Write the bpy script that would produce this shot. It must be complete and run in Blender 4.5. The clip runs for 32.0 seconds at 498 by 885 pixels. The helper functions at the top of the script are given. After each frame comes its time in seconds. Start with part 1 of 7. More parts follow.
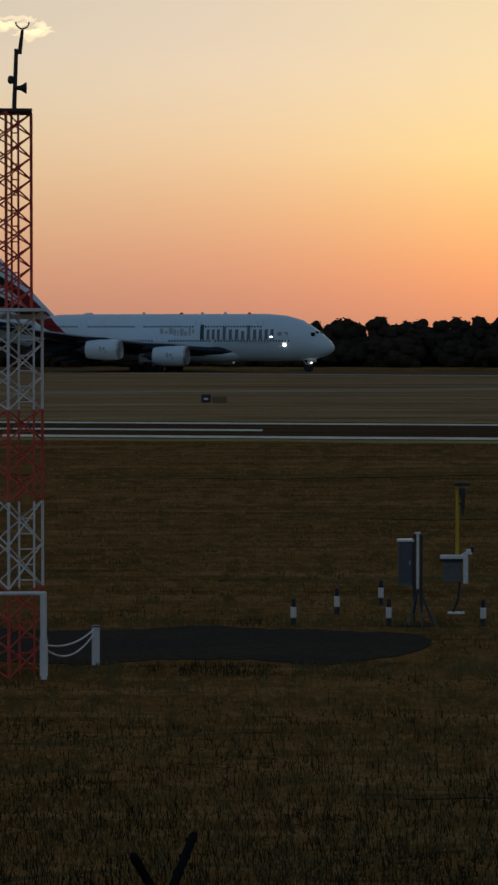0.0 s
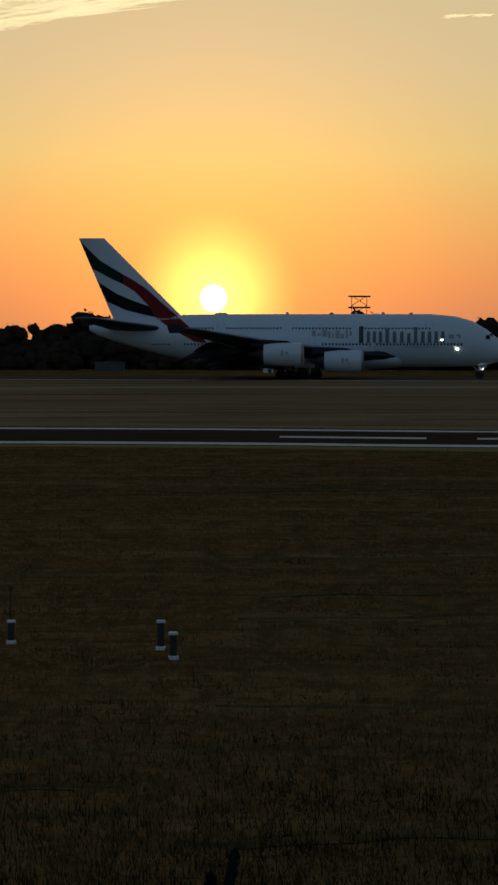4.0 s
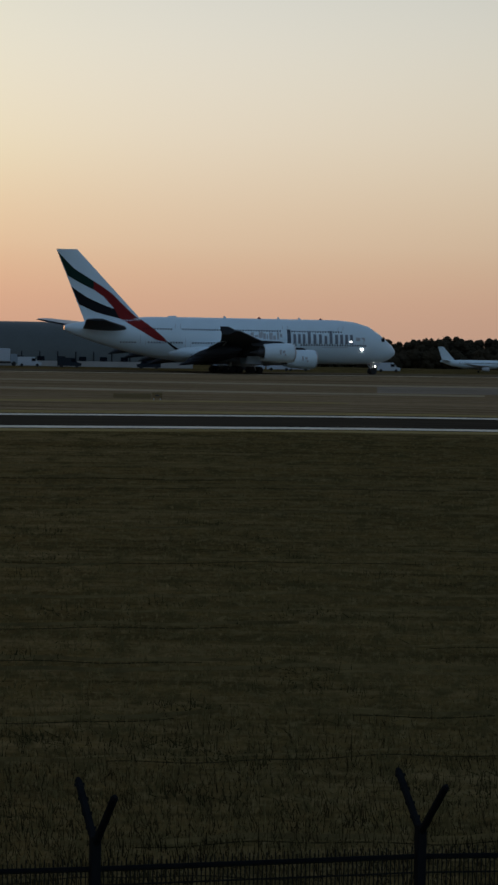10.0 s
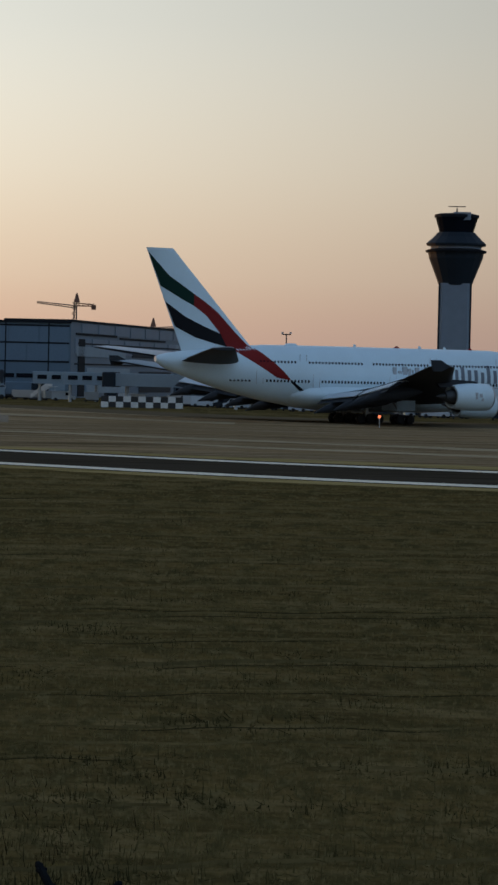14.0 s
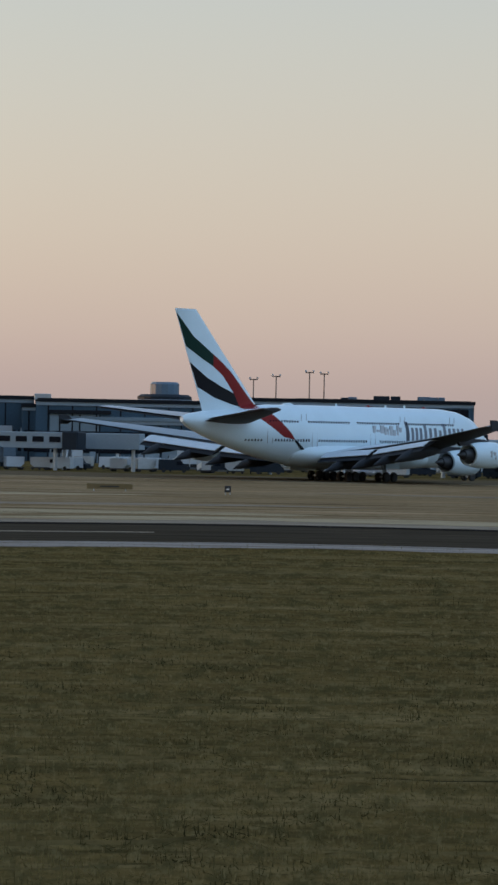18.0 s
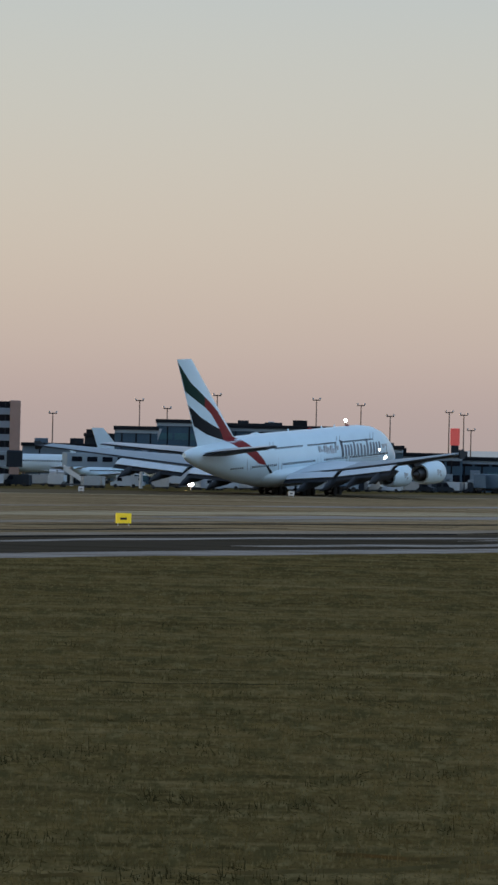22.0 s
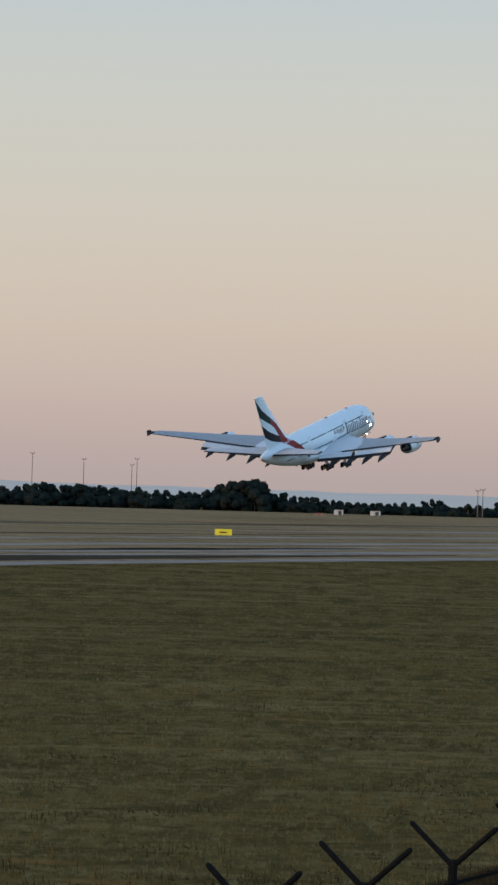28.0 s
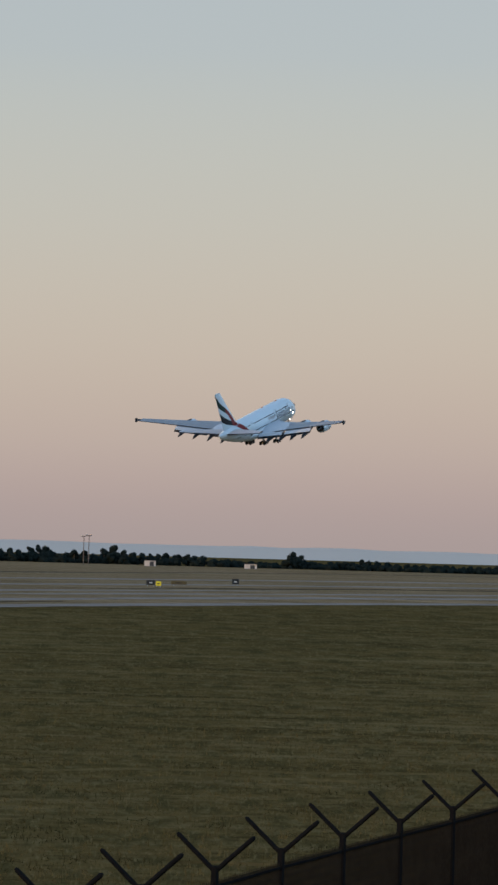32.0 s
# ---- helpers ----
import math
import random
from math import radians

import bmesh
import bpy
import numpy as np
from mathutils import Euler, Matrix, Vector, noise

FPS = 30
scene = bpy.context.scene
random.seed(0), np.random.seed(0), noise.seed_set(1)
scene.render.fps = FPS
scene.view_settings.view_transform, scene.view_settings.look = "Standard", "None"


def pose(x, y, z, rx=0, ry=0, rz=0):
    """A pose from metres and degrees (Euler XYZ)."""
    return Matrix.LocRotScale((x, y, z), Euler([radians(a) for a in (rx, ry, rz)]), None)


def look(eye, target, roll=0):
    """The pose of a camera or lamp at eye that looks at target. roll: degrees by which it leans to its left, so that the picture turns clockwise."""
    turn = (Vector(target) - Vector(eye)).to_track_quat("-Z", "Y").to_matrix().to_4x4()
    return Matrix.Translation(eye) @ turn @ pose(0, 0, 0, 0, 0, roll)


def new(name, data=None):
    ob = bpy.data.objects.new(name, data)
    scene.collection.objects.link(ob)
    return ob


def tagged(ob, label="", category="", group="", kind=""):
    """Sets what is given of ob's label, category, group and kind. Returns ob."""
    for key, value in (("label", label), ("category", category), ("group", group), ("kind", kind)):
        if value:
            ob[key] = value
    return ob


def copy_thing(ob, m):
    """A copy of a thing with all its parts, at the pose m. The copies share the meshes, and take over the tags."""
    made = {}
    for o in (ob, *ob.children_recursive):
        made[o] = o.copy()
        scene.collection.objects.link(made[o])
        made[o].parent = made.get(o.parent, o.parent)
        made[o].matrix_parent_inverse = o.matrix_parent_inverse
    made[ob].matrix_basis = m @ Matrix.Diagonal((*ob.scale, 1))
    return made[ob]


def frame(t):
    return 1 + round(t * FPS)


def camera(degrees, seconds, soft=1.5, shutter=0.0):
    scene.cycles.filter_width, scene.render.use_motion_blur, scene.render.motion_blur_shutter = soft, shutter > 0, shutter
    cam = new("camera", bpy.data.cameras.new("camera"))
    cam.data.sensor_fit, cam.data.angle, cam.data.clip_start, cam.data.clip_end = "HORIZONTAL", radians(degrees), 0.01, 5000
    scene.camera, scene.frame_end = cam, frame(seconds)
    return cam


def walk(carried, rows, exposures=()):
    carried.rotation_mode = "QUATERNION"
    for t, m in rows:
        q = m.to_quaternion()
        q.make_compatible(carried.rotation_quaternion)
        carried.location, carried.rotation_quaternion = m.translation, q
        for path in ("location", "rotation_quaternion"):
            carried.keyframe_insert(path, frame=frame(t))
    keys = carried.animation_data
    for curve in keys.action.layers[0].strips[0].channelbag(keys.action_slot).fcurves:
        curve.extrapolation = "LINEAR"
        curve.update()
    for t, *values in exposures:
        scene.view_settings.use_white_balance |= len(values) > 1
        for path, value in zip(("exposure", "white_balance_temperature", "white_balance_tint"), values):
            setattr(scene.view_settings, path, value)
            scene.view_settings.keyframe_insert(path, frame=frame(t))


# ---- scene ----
# Plan: bearings are counted clockwise from the +y axis in steps of 1/5600 rad, dips downwards in the same steps.
STEP = 1 / 5600
EYE = 6.6
SOUTH_SIDE = Vector((0, 0, EYE))


def spot(u, r, z=0.0):
    """The place at bearing u (steps), r metres from the camera's foot, z above the field."""
    return Vector((r * math.sin(u * STEP), r * math.cos(u * STEP), z))


def height(v, r):
    """The height that is seen at dip v (steps) from the camera, r metres away."""
    return EYE - v * STEP * r


def facing(u, r, z=0.0, turn=0.0):
    """A pose at that spot whose x axis runs to the right and whose y axis runs away from the camera."""
    p = spot(u, r, z)
    return pose(p.x, p.y, p.z, 0, 0, -math.degrees(u * STEP) + turn)


def aim(u, v, roll):
    """The camera's pose for a bearing, a dip and a lean."""
    a, d = u * STEP, -v * STEP
    ahead = Vector((math.sin(a) * math.cos(d), math.cos(a) * math.cos(d), math.sin(d)))
    return look(SOUTH_SIDE, SOUTH_SIDE + ahead * 100, roll)


# ---- camera ----
cam = camera(9.005, 32.0, soft=2.7)
CAMERA_ROWS = [
    (0.0, -2009, 188, 0.00),
    (0.5, -1910, 175, 0.01),
    (1.0, -1816, 154, 0.01),
    (1.5, -1618, 136, 0.01),
    (2.0, -1426, 133, 0.02),
    (2.5, -1291, 143, 0.03),
    (4.5, -401, 190, 0.04),
    (5.0, 0, 188, 0.05),
    (5.5, 307, 159, 0.19),
    (6.0, 513, 144, 0.32),
    (6.5, 614, 192, 0.46),
    (7.0, 731, 231, 0.60),
    (7.5, 1130, 211, 0.62),
    (8.0, 1397, 209, 0.65),
    (8.5, 1704, 202, 0.75),
    (9.0, 1876, 198, 0.85),
    (9.5, 2052, 188, 0.93),
    (10.0, 2225, 182, 1.00),
    (10.5, 2422, 165, 1.23),
    (11.0, 2684, 148, 1.45),
    (11.5, 2812, 151, 1.50),
    (12.0, 3041, 119, 1.55),
    (12.5, 3316, 111, 1.48),
    (13.0, 3504, 131, 1.40),
    (13.5, 3709, 128, 1.35),
    (14.0, 3926, 121, 1.30),
    (14.5, 4371, 62, 1.30),
    (16.5, 5426, 38, 1.30),
    (17.0, 5668, 5, 1.23),
    (17.5, 5827, 18, 1.17),
    (18.0, 6065, 16, 1.10),
    (18.5, 6357, 16, 1.12),
    (19.0, 6650, 49, 1.15),
    (19.5, 6844, 66, 1.18),
    (20.0, 7056, 32, 1.20),
    (20.5, 7240, 15, 1.23),
    (21.0, 7445, 19, 1.25),
    (21.5, 7637, 7, 1.27),
    (22.0, 7928, -21, 1.30),
    (22.5, 8059, -7, 1.33),
    (23.0, 8172, -15, 1.35),
    (23.5, 8249, 17, 1.38),
    (24.0, 8473, 21, 1.40),
    (24.5, 8671, 6, 1.42),
    (26.5, 9190, -49, 1.50),
    (27.0, 9314, -47, 1.52),
    (27.5, 9491, -81, 1.54),
    (28.0, 9577, -97, 1.56),
    (28.5, 9656, -98, 1.58),
    (29.0, 9755, -108, 1.60),
    (29.5, 9832, -117, 1.60),
    (30.0, 9957, -142, 1.60),
    (30.5, 10047, -187, 1.60),
    (31.0, 10104, -176, 1.60),
    (31.5, 10188, -193, 1.60),
    (32.0, 10271, -197, 1.60),
]
EXPOSURES = [
    (0, -0.72),
    (1, -0.74),
    (2.5, -1.25),
    (5, -1.17),
    (6, -0.97),
    (7, -0.72),
    (9, -0.55),
    (10, -0.28),
    (11, -0.15),
    (12, 0.0),
    (13, 0.2),
    (14, 0.35),
    (16.5, 1.09),
    (18, 1.22),
    (20, 1.3),
    (22, 1.21),
    (24, 1.40),
    (27, 1.30),
    (30, 1.30),
    (31, 1.15),
    (32, 1.10),
]
walk(cam, [(t, aim(u, v, roll)) for t, u, v, roll in CAMERA_ROWS], EXPOSURES)

# ---- world and sun ----
SUN_BEARING, SUN_LIFT = -8.15, 0.9


def build_world():
    world = bpy.data.worlds.new("dusk_sky")
    scene.world = world
    world.use_nodes = True
    nodes, links = world.node_tree.nodes, world.node_tree.links
    nodes.clear()
    out = nodes.new("ShaderNodeOutputWorld")
    sky = nodes.new("ShaderNodeTexSky")
    sky.sky_type, sky.sun_disc = "NISHITA", False
    sky.sun_elevation, sky.sun_rotation = radians(SUN_LIFT), radians(SUN_BEARING)
    sky.dust_density, sky.air_density = 1.5, 1.0
    sky_light = nodes.new("ShaderNodeBackground")
    sky_light.inputs["Strength"].default_value = 0.05
    links.new(sky.outputs[0], sky_light.inputs["Color"])
    coord = nodes.new("ShaderNodeTexCoord")
    split = nodes.new("ShaderNodeSeparateXYZ")
    links.new(coord.outputs["Generated"], split.inputs[0])
    lift = nodes.new("ShaderNodeMath")
    lift.operation = "ARCSINE"
    links.new(split.outputs["Z"], lift.inputs[0])
    scale = nodes.new("ShaderNodeMath")
    scale.operation, scale.inputs[1].default_value = "MULTIPLY_ADD", 1.0 / radians(30)
    scale.inputs[2].default_value = 0.1
    links.new(lift.outputs[0], scale.inputs[0])

    def ramp(stops):
        node = nodes.new("ShaderNodeValToRGB")
        node.color_ramp.interpolation = "B_SPLINE"
        while len(node.color_ramp.elements) < len(stops):
            node.color_ramp.elements.new(0.5)
        for element, (degrees, colour) in zip(node.color_ramp.elements, stops):
            element.position, element.color = degrees / 30 + 0.1, (*colour, 1)
        links.new(scale.outputs[0], node.inputs[0])
        return node

    west = ramp(SKY_WEST)
    left = ramp(SKY_LEFT)
    middle = ramp(SKY_MIDDLE)
    east = ramp(SKY_EAST)
    back = ramp(SKY_BACK)
    # how far round from the sunset: 0 towards it, 1 beyond a right angle
    bearing = nodes.new("ShaderNodeMath")
    bearing.operation = "ARCTAN2"
    links.new(split.outputs["X"], bearing.inputs[0])
    links.new(split.outputs["Y"], bearing.inputs[1])
    off = nodes.new("ShaderNodeMath")
    off.operation, off.inputs[1].default_value = "SUBTRACT", radians(SUN_BEARING)
    links.new(bearing.outputs[0], off.inputs[0])
    size = nodes.new("ShaderNodeMath")
    size.operation = "ABSOLUTE"
    links.new(off.outputs[0], size.inputs[0])

    def blend(a, b, near, far):
        part_way = nodes.new("ShaderNodeMapRange")
        part_way.interpolation_type = "SMOOTHSTEP"
        part_way.inputs["From Min"].default_value, part_way.inputs["From Max"].default_value = radians(near), radians(far)
        links.new(size.outputs[0], part_way.inputs["Value"])
        mix = nodes.new("ShaderNodeMix")
        mix.data_type = "RGBA"
        links.new(part_way.outputs[0], mix.inputs["Factor"])
        links.new(a, mix.inputs["A"])
        links.new(b, mix.inputs["B"])
        return mix.outputs["Result"]

    # the sky is paler on the sunset's left
    aside = nodes.new("ShaderNodeMapRange")
    aside.interpolation_type = "SMOOTHSTEP"
    aside.inputs["From Min"].default_value, aside.inputs["From Max"].default_value = radians(-4), radians(-14)
    links.new(off.outputs[0], aside.inputs["Value"])
    both_sides = nodes.new("ShaderNodeMix")
    both_sides.data_type = "RGBA"
    links.new(aside.outputs[0], both_sides.inputs["Factor"])
    links.new(west.outputs[0], both_sides.inputs["A"])
    links.new(left.outputs[0], both_sides.inputs["B"])
    colour = blend(blend(blend(both_sides.outputs["Result"], middle.outputs[0], 9, 31), east.outputs[0], 25, 67), back.outputs[0], 118, 178)
    glow = nodes.new("ShaderNodeBackground")
    glow.inputs["Strength"].default_value = 1.0
    # the bright ring of sky round the low sun
    near = nodes.new("ShaderNodeVectorMath")
    near.operation = "DOT_PRODUCT"
    near.inputs[1].default_value = spot(-797, 1.0, -math.tan(-72 * STEP)).normalized()
    links.new(coord.outputs["Generated"], near.inputs[0])
    apart = nodes.new("ShaderNodeMath")
    apart.operation = "ARCCOSINE"
    links.new(near.outputs["Value"], apart.inputs[0])
    for reach, power, tint in ((1.7, 1.8, (6.5, 3.3, 0.7)), (7.0, 2.0, (1.7, 0.56, 0.0))):
        fall = nodes.new("ShaderNodeMapRange")
        fall.inputs["From Min"].default_value, fall.inputs["From Max"].default_value = radians(reach), 0.0
        links.new(apart.outputs[0], fall.inputs["Value"])
        bent = nodes.new("ShaderNodeMath")
        bent.operation, bent.inputs[1].default_value = "POWER", power
        links.new(fall.outputs[0], bent.inputs[0])
        scaled = nodes.new("ShaderNodeVectorMath")
        scaled.operation, scaled.inputs[0].default_value = "SCALE", tint
        links.new(bent.outputs[0], scaled.inputs["Scale"])
        total = nodes.new("ShaderNodeVectorMath")
        links.new(colour, total.inputs[0])
        links.new(scaled.outputs[0], total.inputs[1])
        colour = total.outputs[0]
    links.new(colour, glow.inputs["Color"])
    both = nodes.new("ShaderNodeAddShader")
    links.new(sky_light.outputs[0], both.inputs[0])
    links.new(glow.outputs[0], both.inputs[1])
    links.new(both.outputs[0], out.inputs["Surface"])


# colours of the sky by degrees above the horizon
SKY_WEST = [(-1, (0.74, 0.34, 0.23)), (0.8, (0.97, 0.425, 0.235)), (1.9, (1.27, 0.635, 0.265)), (3.3, (1.66, 1.0, 0.44)), (5.3, (1.62, 1.36, 0.72)), (14, (0.62, 0.655, 0.50)), (26, (0.18, 0.25, 0.36))]
SKY_MIDDLE = [(-1, (0.603, 0.360, 0.270)), (0.65, (0.679, 0.440, 0.314)), (1.7, (0.694, 0.551, 0.400)), (3.7, (0.817, 0.765, 0.642)), (6.3, (0.765, 0.800, 0.767)), (14, (0.405, 0.456, 0.487)), (26, (0.152, 0.223, 0.335))]
SKY_EAST = [(-1, (0.167, 0.140, 0.136)), (0.8, (0.187, 0.155, 0.151)), (1.9, (0.202, 0.175, 0.166)), (3.7, (0.217, 0.195, 0.180)), (6.0, (0.210, 0.205, 0.196)), (9.0, (0.190, 0.209, 0.215)), (26, (0.11, 0.16, 0.25))]
SKY_BACK = [(-1, (0.125, 0.199, 0.286)), (0.8, (0.142, 0.226, 0.341)), (1.9, (0.176, 0.263, 0.394)), (5, (0.251, 0.365, 0.517)), (9, (0.300, 0.453, 0.639)), (14, (0.300, 0.473, 0.680)), (26, (0.204, 0.336, 0.517))]
SKY_LEFT = [(-1, (0.56, 0.295, 0.255)), (0.8, (0.70, 0.375, 0.295)), (1.9, (0.81, 0.505, 0.355)), (3.3, (1.01, 0.82, 0.52)), (5.3, (1.06, 1.0, 0.84)), (14, (0.58, 0.6, 0.58)), (26, (0.18, 0.25, 0.36))]
build_world()
sun = new("sun", bpy.data.lights.new("sun", "SUN"))
sun.data.energy, sun.data.angle, sun.data.color = 0.5, radians(0.5), (1.0, 0.45, 0.16)
sun.matrix_world = look((0, 0, 0), -Vector((math.sin(radians(SUN_BEARING)), math.cos(radians(SUN_BEARING)), math.tan(radians(SUN_LIFT)))))


# ---- materials ----
def socket(node, *names):
    for name in names:
        if name in node.inputs:
            return node.inputs[name]


MATERIALS = {}


def surface(name, colour, rough=0.6, metal=0.0, spread=0.12, scale=3.0, fine=40.0, bump=0.0, coords="Object", stretch=(1, 1, 1), glow=0.0, gloss=0.5, by_thing=0.0, stain=None):
    """A material with a base colour that varies at two scales, and relief."""
    if name in MATERIALS:
        return MATERIALS[name]
    mat = bpy.data.materials.new(name)
    mat.use_nodes = True
    nodes, links = mat.node_tree.nodes, mat.node_tree.links
    bsdf = nodes["Principled BSDF"]
    coord = nodes.new("ShaderNodeTexCoord")
    mapping = nodes.new("ShaderNodeMapping")
    mapping.inputs["Scale"].default_value = stretch
    links.new(coord.outputs[coords], mapping.inputs[0])
    values = []
    for freq, detail in ((scale, 4.0), (fine, 3.0)):
        tex = nodes.new("ShaderNodeTexNoise")
        tex.inputs["Scale"].default_value, tex.inputs["Detail"].default_value = freq, detail
        links.new(mapping.outputs[0], tex.inputs["Vector"])
        values.append(tex.outputs[0])
    add = nodes.new("ShaderNodeMath")
    add.operation = "ADD"
    links.new(values[0], add.inputs[0])
    links.new(values[1], add.inputs[1])
    level = add.outputs[0]
    if by_thing:
        info = nodes.new("ShaderNodeObjectInfo")
        more = nodes.new("ShaderNodeMath")
        more.operation, more.inputs[1].default_value = "MULTIPLY_ADD", by_thing
        links.new(info.outputs["Random"], more.inputs[0])
        links.new(level, more.inputs[2])
        level = more.outputs[0]
    ramp = nodes.new("ShaderNodeMapRange")
    ramp.inputs["From Min"].default_value, ramp.inputs["From Max"].default_value = 0.6, 1.4 + by_thing
    ramp.inputs["To Min"].default_value, ramp.inputs["To Max"].default_value = 1 - spread, 1 + spread
    links.new(level, ramp.inputs["Value"])
    mult = nodes.new("ShaderNodeVectorMath")
    mult.operation = "SCALE"
    if stain:
        tint = nodes.new("ShaderNodeMix")
        tint.data_type = "RGBA"
        tint.inputs["A"].default_value, tint.inputs["B"].default_value = (*colour, 1), (*stain, 1)
        span = nodes.new("ShaderNodeMapRange")
        span.inputs["From Min"].default_value, span.inputs["From Max"].default_value = 0.42, 0.62
        links.new(values[0], span.inputs["Value"])
        links.new(span.outputs[0], tint.inputs["Factor"])
        links.new(tint.outputs["Result"], mult.inputs[0])
    else:
        mult.inputs[0].default_value = colour
    links.new(ramp.outputs[0], mult.inputs["Scale"])
    links.new(mult.outputs[0], bsdf.inputs["Base Color"])
    bsdf.inputs["Roughness"].default_value, bsdf.inputs["Metallic"].default_value = rough, metal
    socket(bsdf, "Specular IOR Level", "Specular").default_value = gloss
    if gloss < 0.06:
        bsdf.inputs["IOR"].default_value = 1.0
    if bump:
        relief = nodes.new("ShaderNodeBump")
        relief.inputs["Strength"].default_value, relief.inputs["Distance"].default_value = bump, 0.05
        links.new(add.outputs[0], relief.inputs["Height"])
        links.new(relief.outputs[0], bsdf.inputs["Normal"])
    if glow:
        socket(bsdf, "Emission Color", "Emission").default_value = (*colour, 1)
        bsdf.inputs["Emission Strength"].default_value = glow
    MATERIALS[name] = mat
    return mat


def lamp_glass(name, colour, strength):
    if name in MATERIALS:
        return MATERIALS[name]
    mat = bpy.data.materials.new(name)
    mat.use_nodes = True
    bsdf = mat.node_tree.nodes["Principled BSDF"]
    bsdf.inputs["Base Color"].default_value = (*colour, 1)
    socket(bsdf, "Emission Color", "Emission").default_value = (*colour, 1)
    bsdf.inputs["Emission Strength"].default_value = strength
    MATERIALS[name] = mat
    return mat


WHITE_PAINT = surface("white_aircraft_paint", (0.63, 0.755, 0.81), 0.28, 0, 0.05, 0.4, 6)
GREY_PAINT = surface("grey_aircraft_paint", (0.42, 0.44, 0.46), 0.4, 0, 0.08, 0.5, 8)
DARK_PAINT = surface("dark_paint", (0.03, 0.03, 0.032), 0.5, 0, 0.15)
# wing and tail paints: skylight on top and shade beneath, put into the colours
LIT_WING_PAINT = surface("lit_upper_wing_paint", (0.27, 0.31, 0.34), 0.5, 0, 0.1, 0.5, 8, gloss=0.2)
LIT_SKIN_PAINT = surface("lit_skin_paint", (0.5, 0.57, 0.62), 0.45, 0, 0.1, 0.5, 8, gloss=0.3)
SHADED_FLAP_PAINT = surface("shaded_flap_paint", (0.018, 0.021, 0.026), 0.6, 0, 0.1, 0.5, 8, gloss=0.1)
SHADED_FAIRING_PAINT = surface("shaded_fairing_paint", (0.032, 0.036, 0.042), 0.55, 0, 0.1, 0.5, 8, gloss=0.12)
SHADED_WING_PAINT = surface("shaded_wing_paint", (0.03, 0.034, 0.04), 0.55, 0, 0.1, 0.5, 8, gloss=0.12)
LETTER_PAINT = surface("slate_letter_paint", (0.07, 0.085, 0.105), 0.5, 0, 0.1, gloss=0.2)
PALE_LETTER_PAINT = surface("pale_slate_letter_paint", (0.17, 0.195, 0.23), 0.5, 0, 0.1, gloss=0.2)
SLATE_PAINT = surface("slate_tail_paint", (0.16, 0.19, 0.24), 0.4)
RED_PAINT = surface("red_paint", (0.21, 0.014, 0.013), 0.5, 0, 0.1, gloss=0.12)
GREEN_PAINT = surface("green_paint", (0.004, 0.028, 0.020), 0.5, 0, 0.1, gloss=0.12)
BLACK_PAINT = surface("black_paint", (0.008, 0.008, 0.010), 0.5, 0, 0.1, gloss=0.12)
TYRE = surface("tyre_rubber", (0.018, 0.018, 0.018), 0.85, 0, 0.2)
STEEL = surface("bare_metal", (0.45, 0.45, 0.46), 0.35, 0.9, 0.1)
GALVANISED = surface("galvanised_steel", (0.42, 0.44, 0.45), 0.5, 0.6, 0.12)
GLASS = surface("dark_glazing", (0.006, 0.009, 0.015), 0.2, 0, 0.1, gloss=0.1)
CONCRETE = surface("weathered_concrete", (0.36, 0.35, 0.33), 0.85, 0, 0.2, 0.3, 5, 0.3)
LANDING_LIGHT = lamp_glass("landing_light_glass", (1.0, 0.97, 0.92), 9)


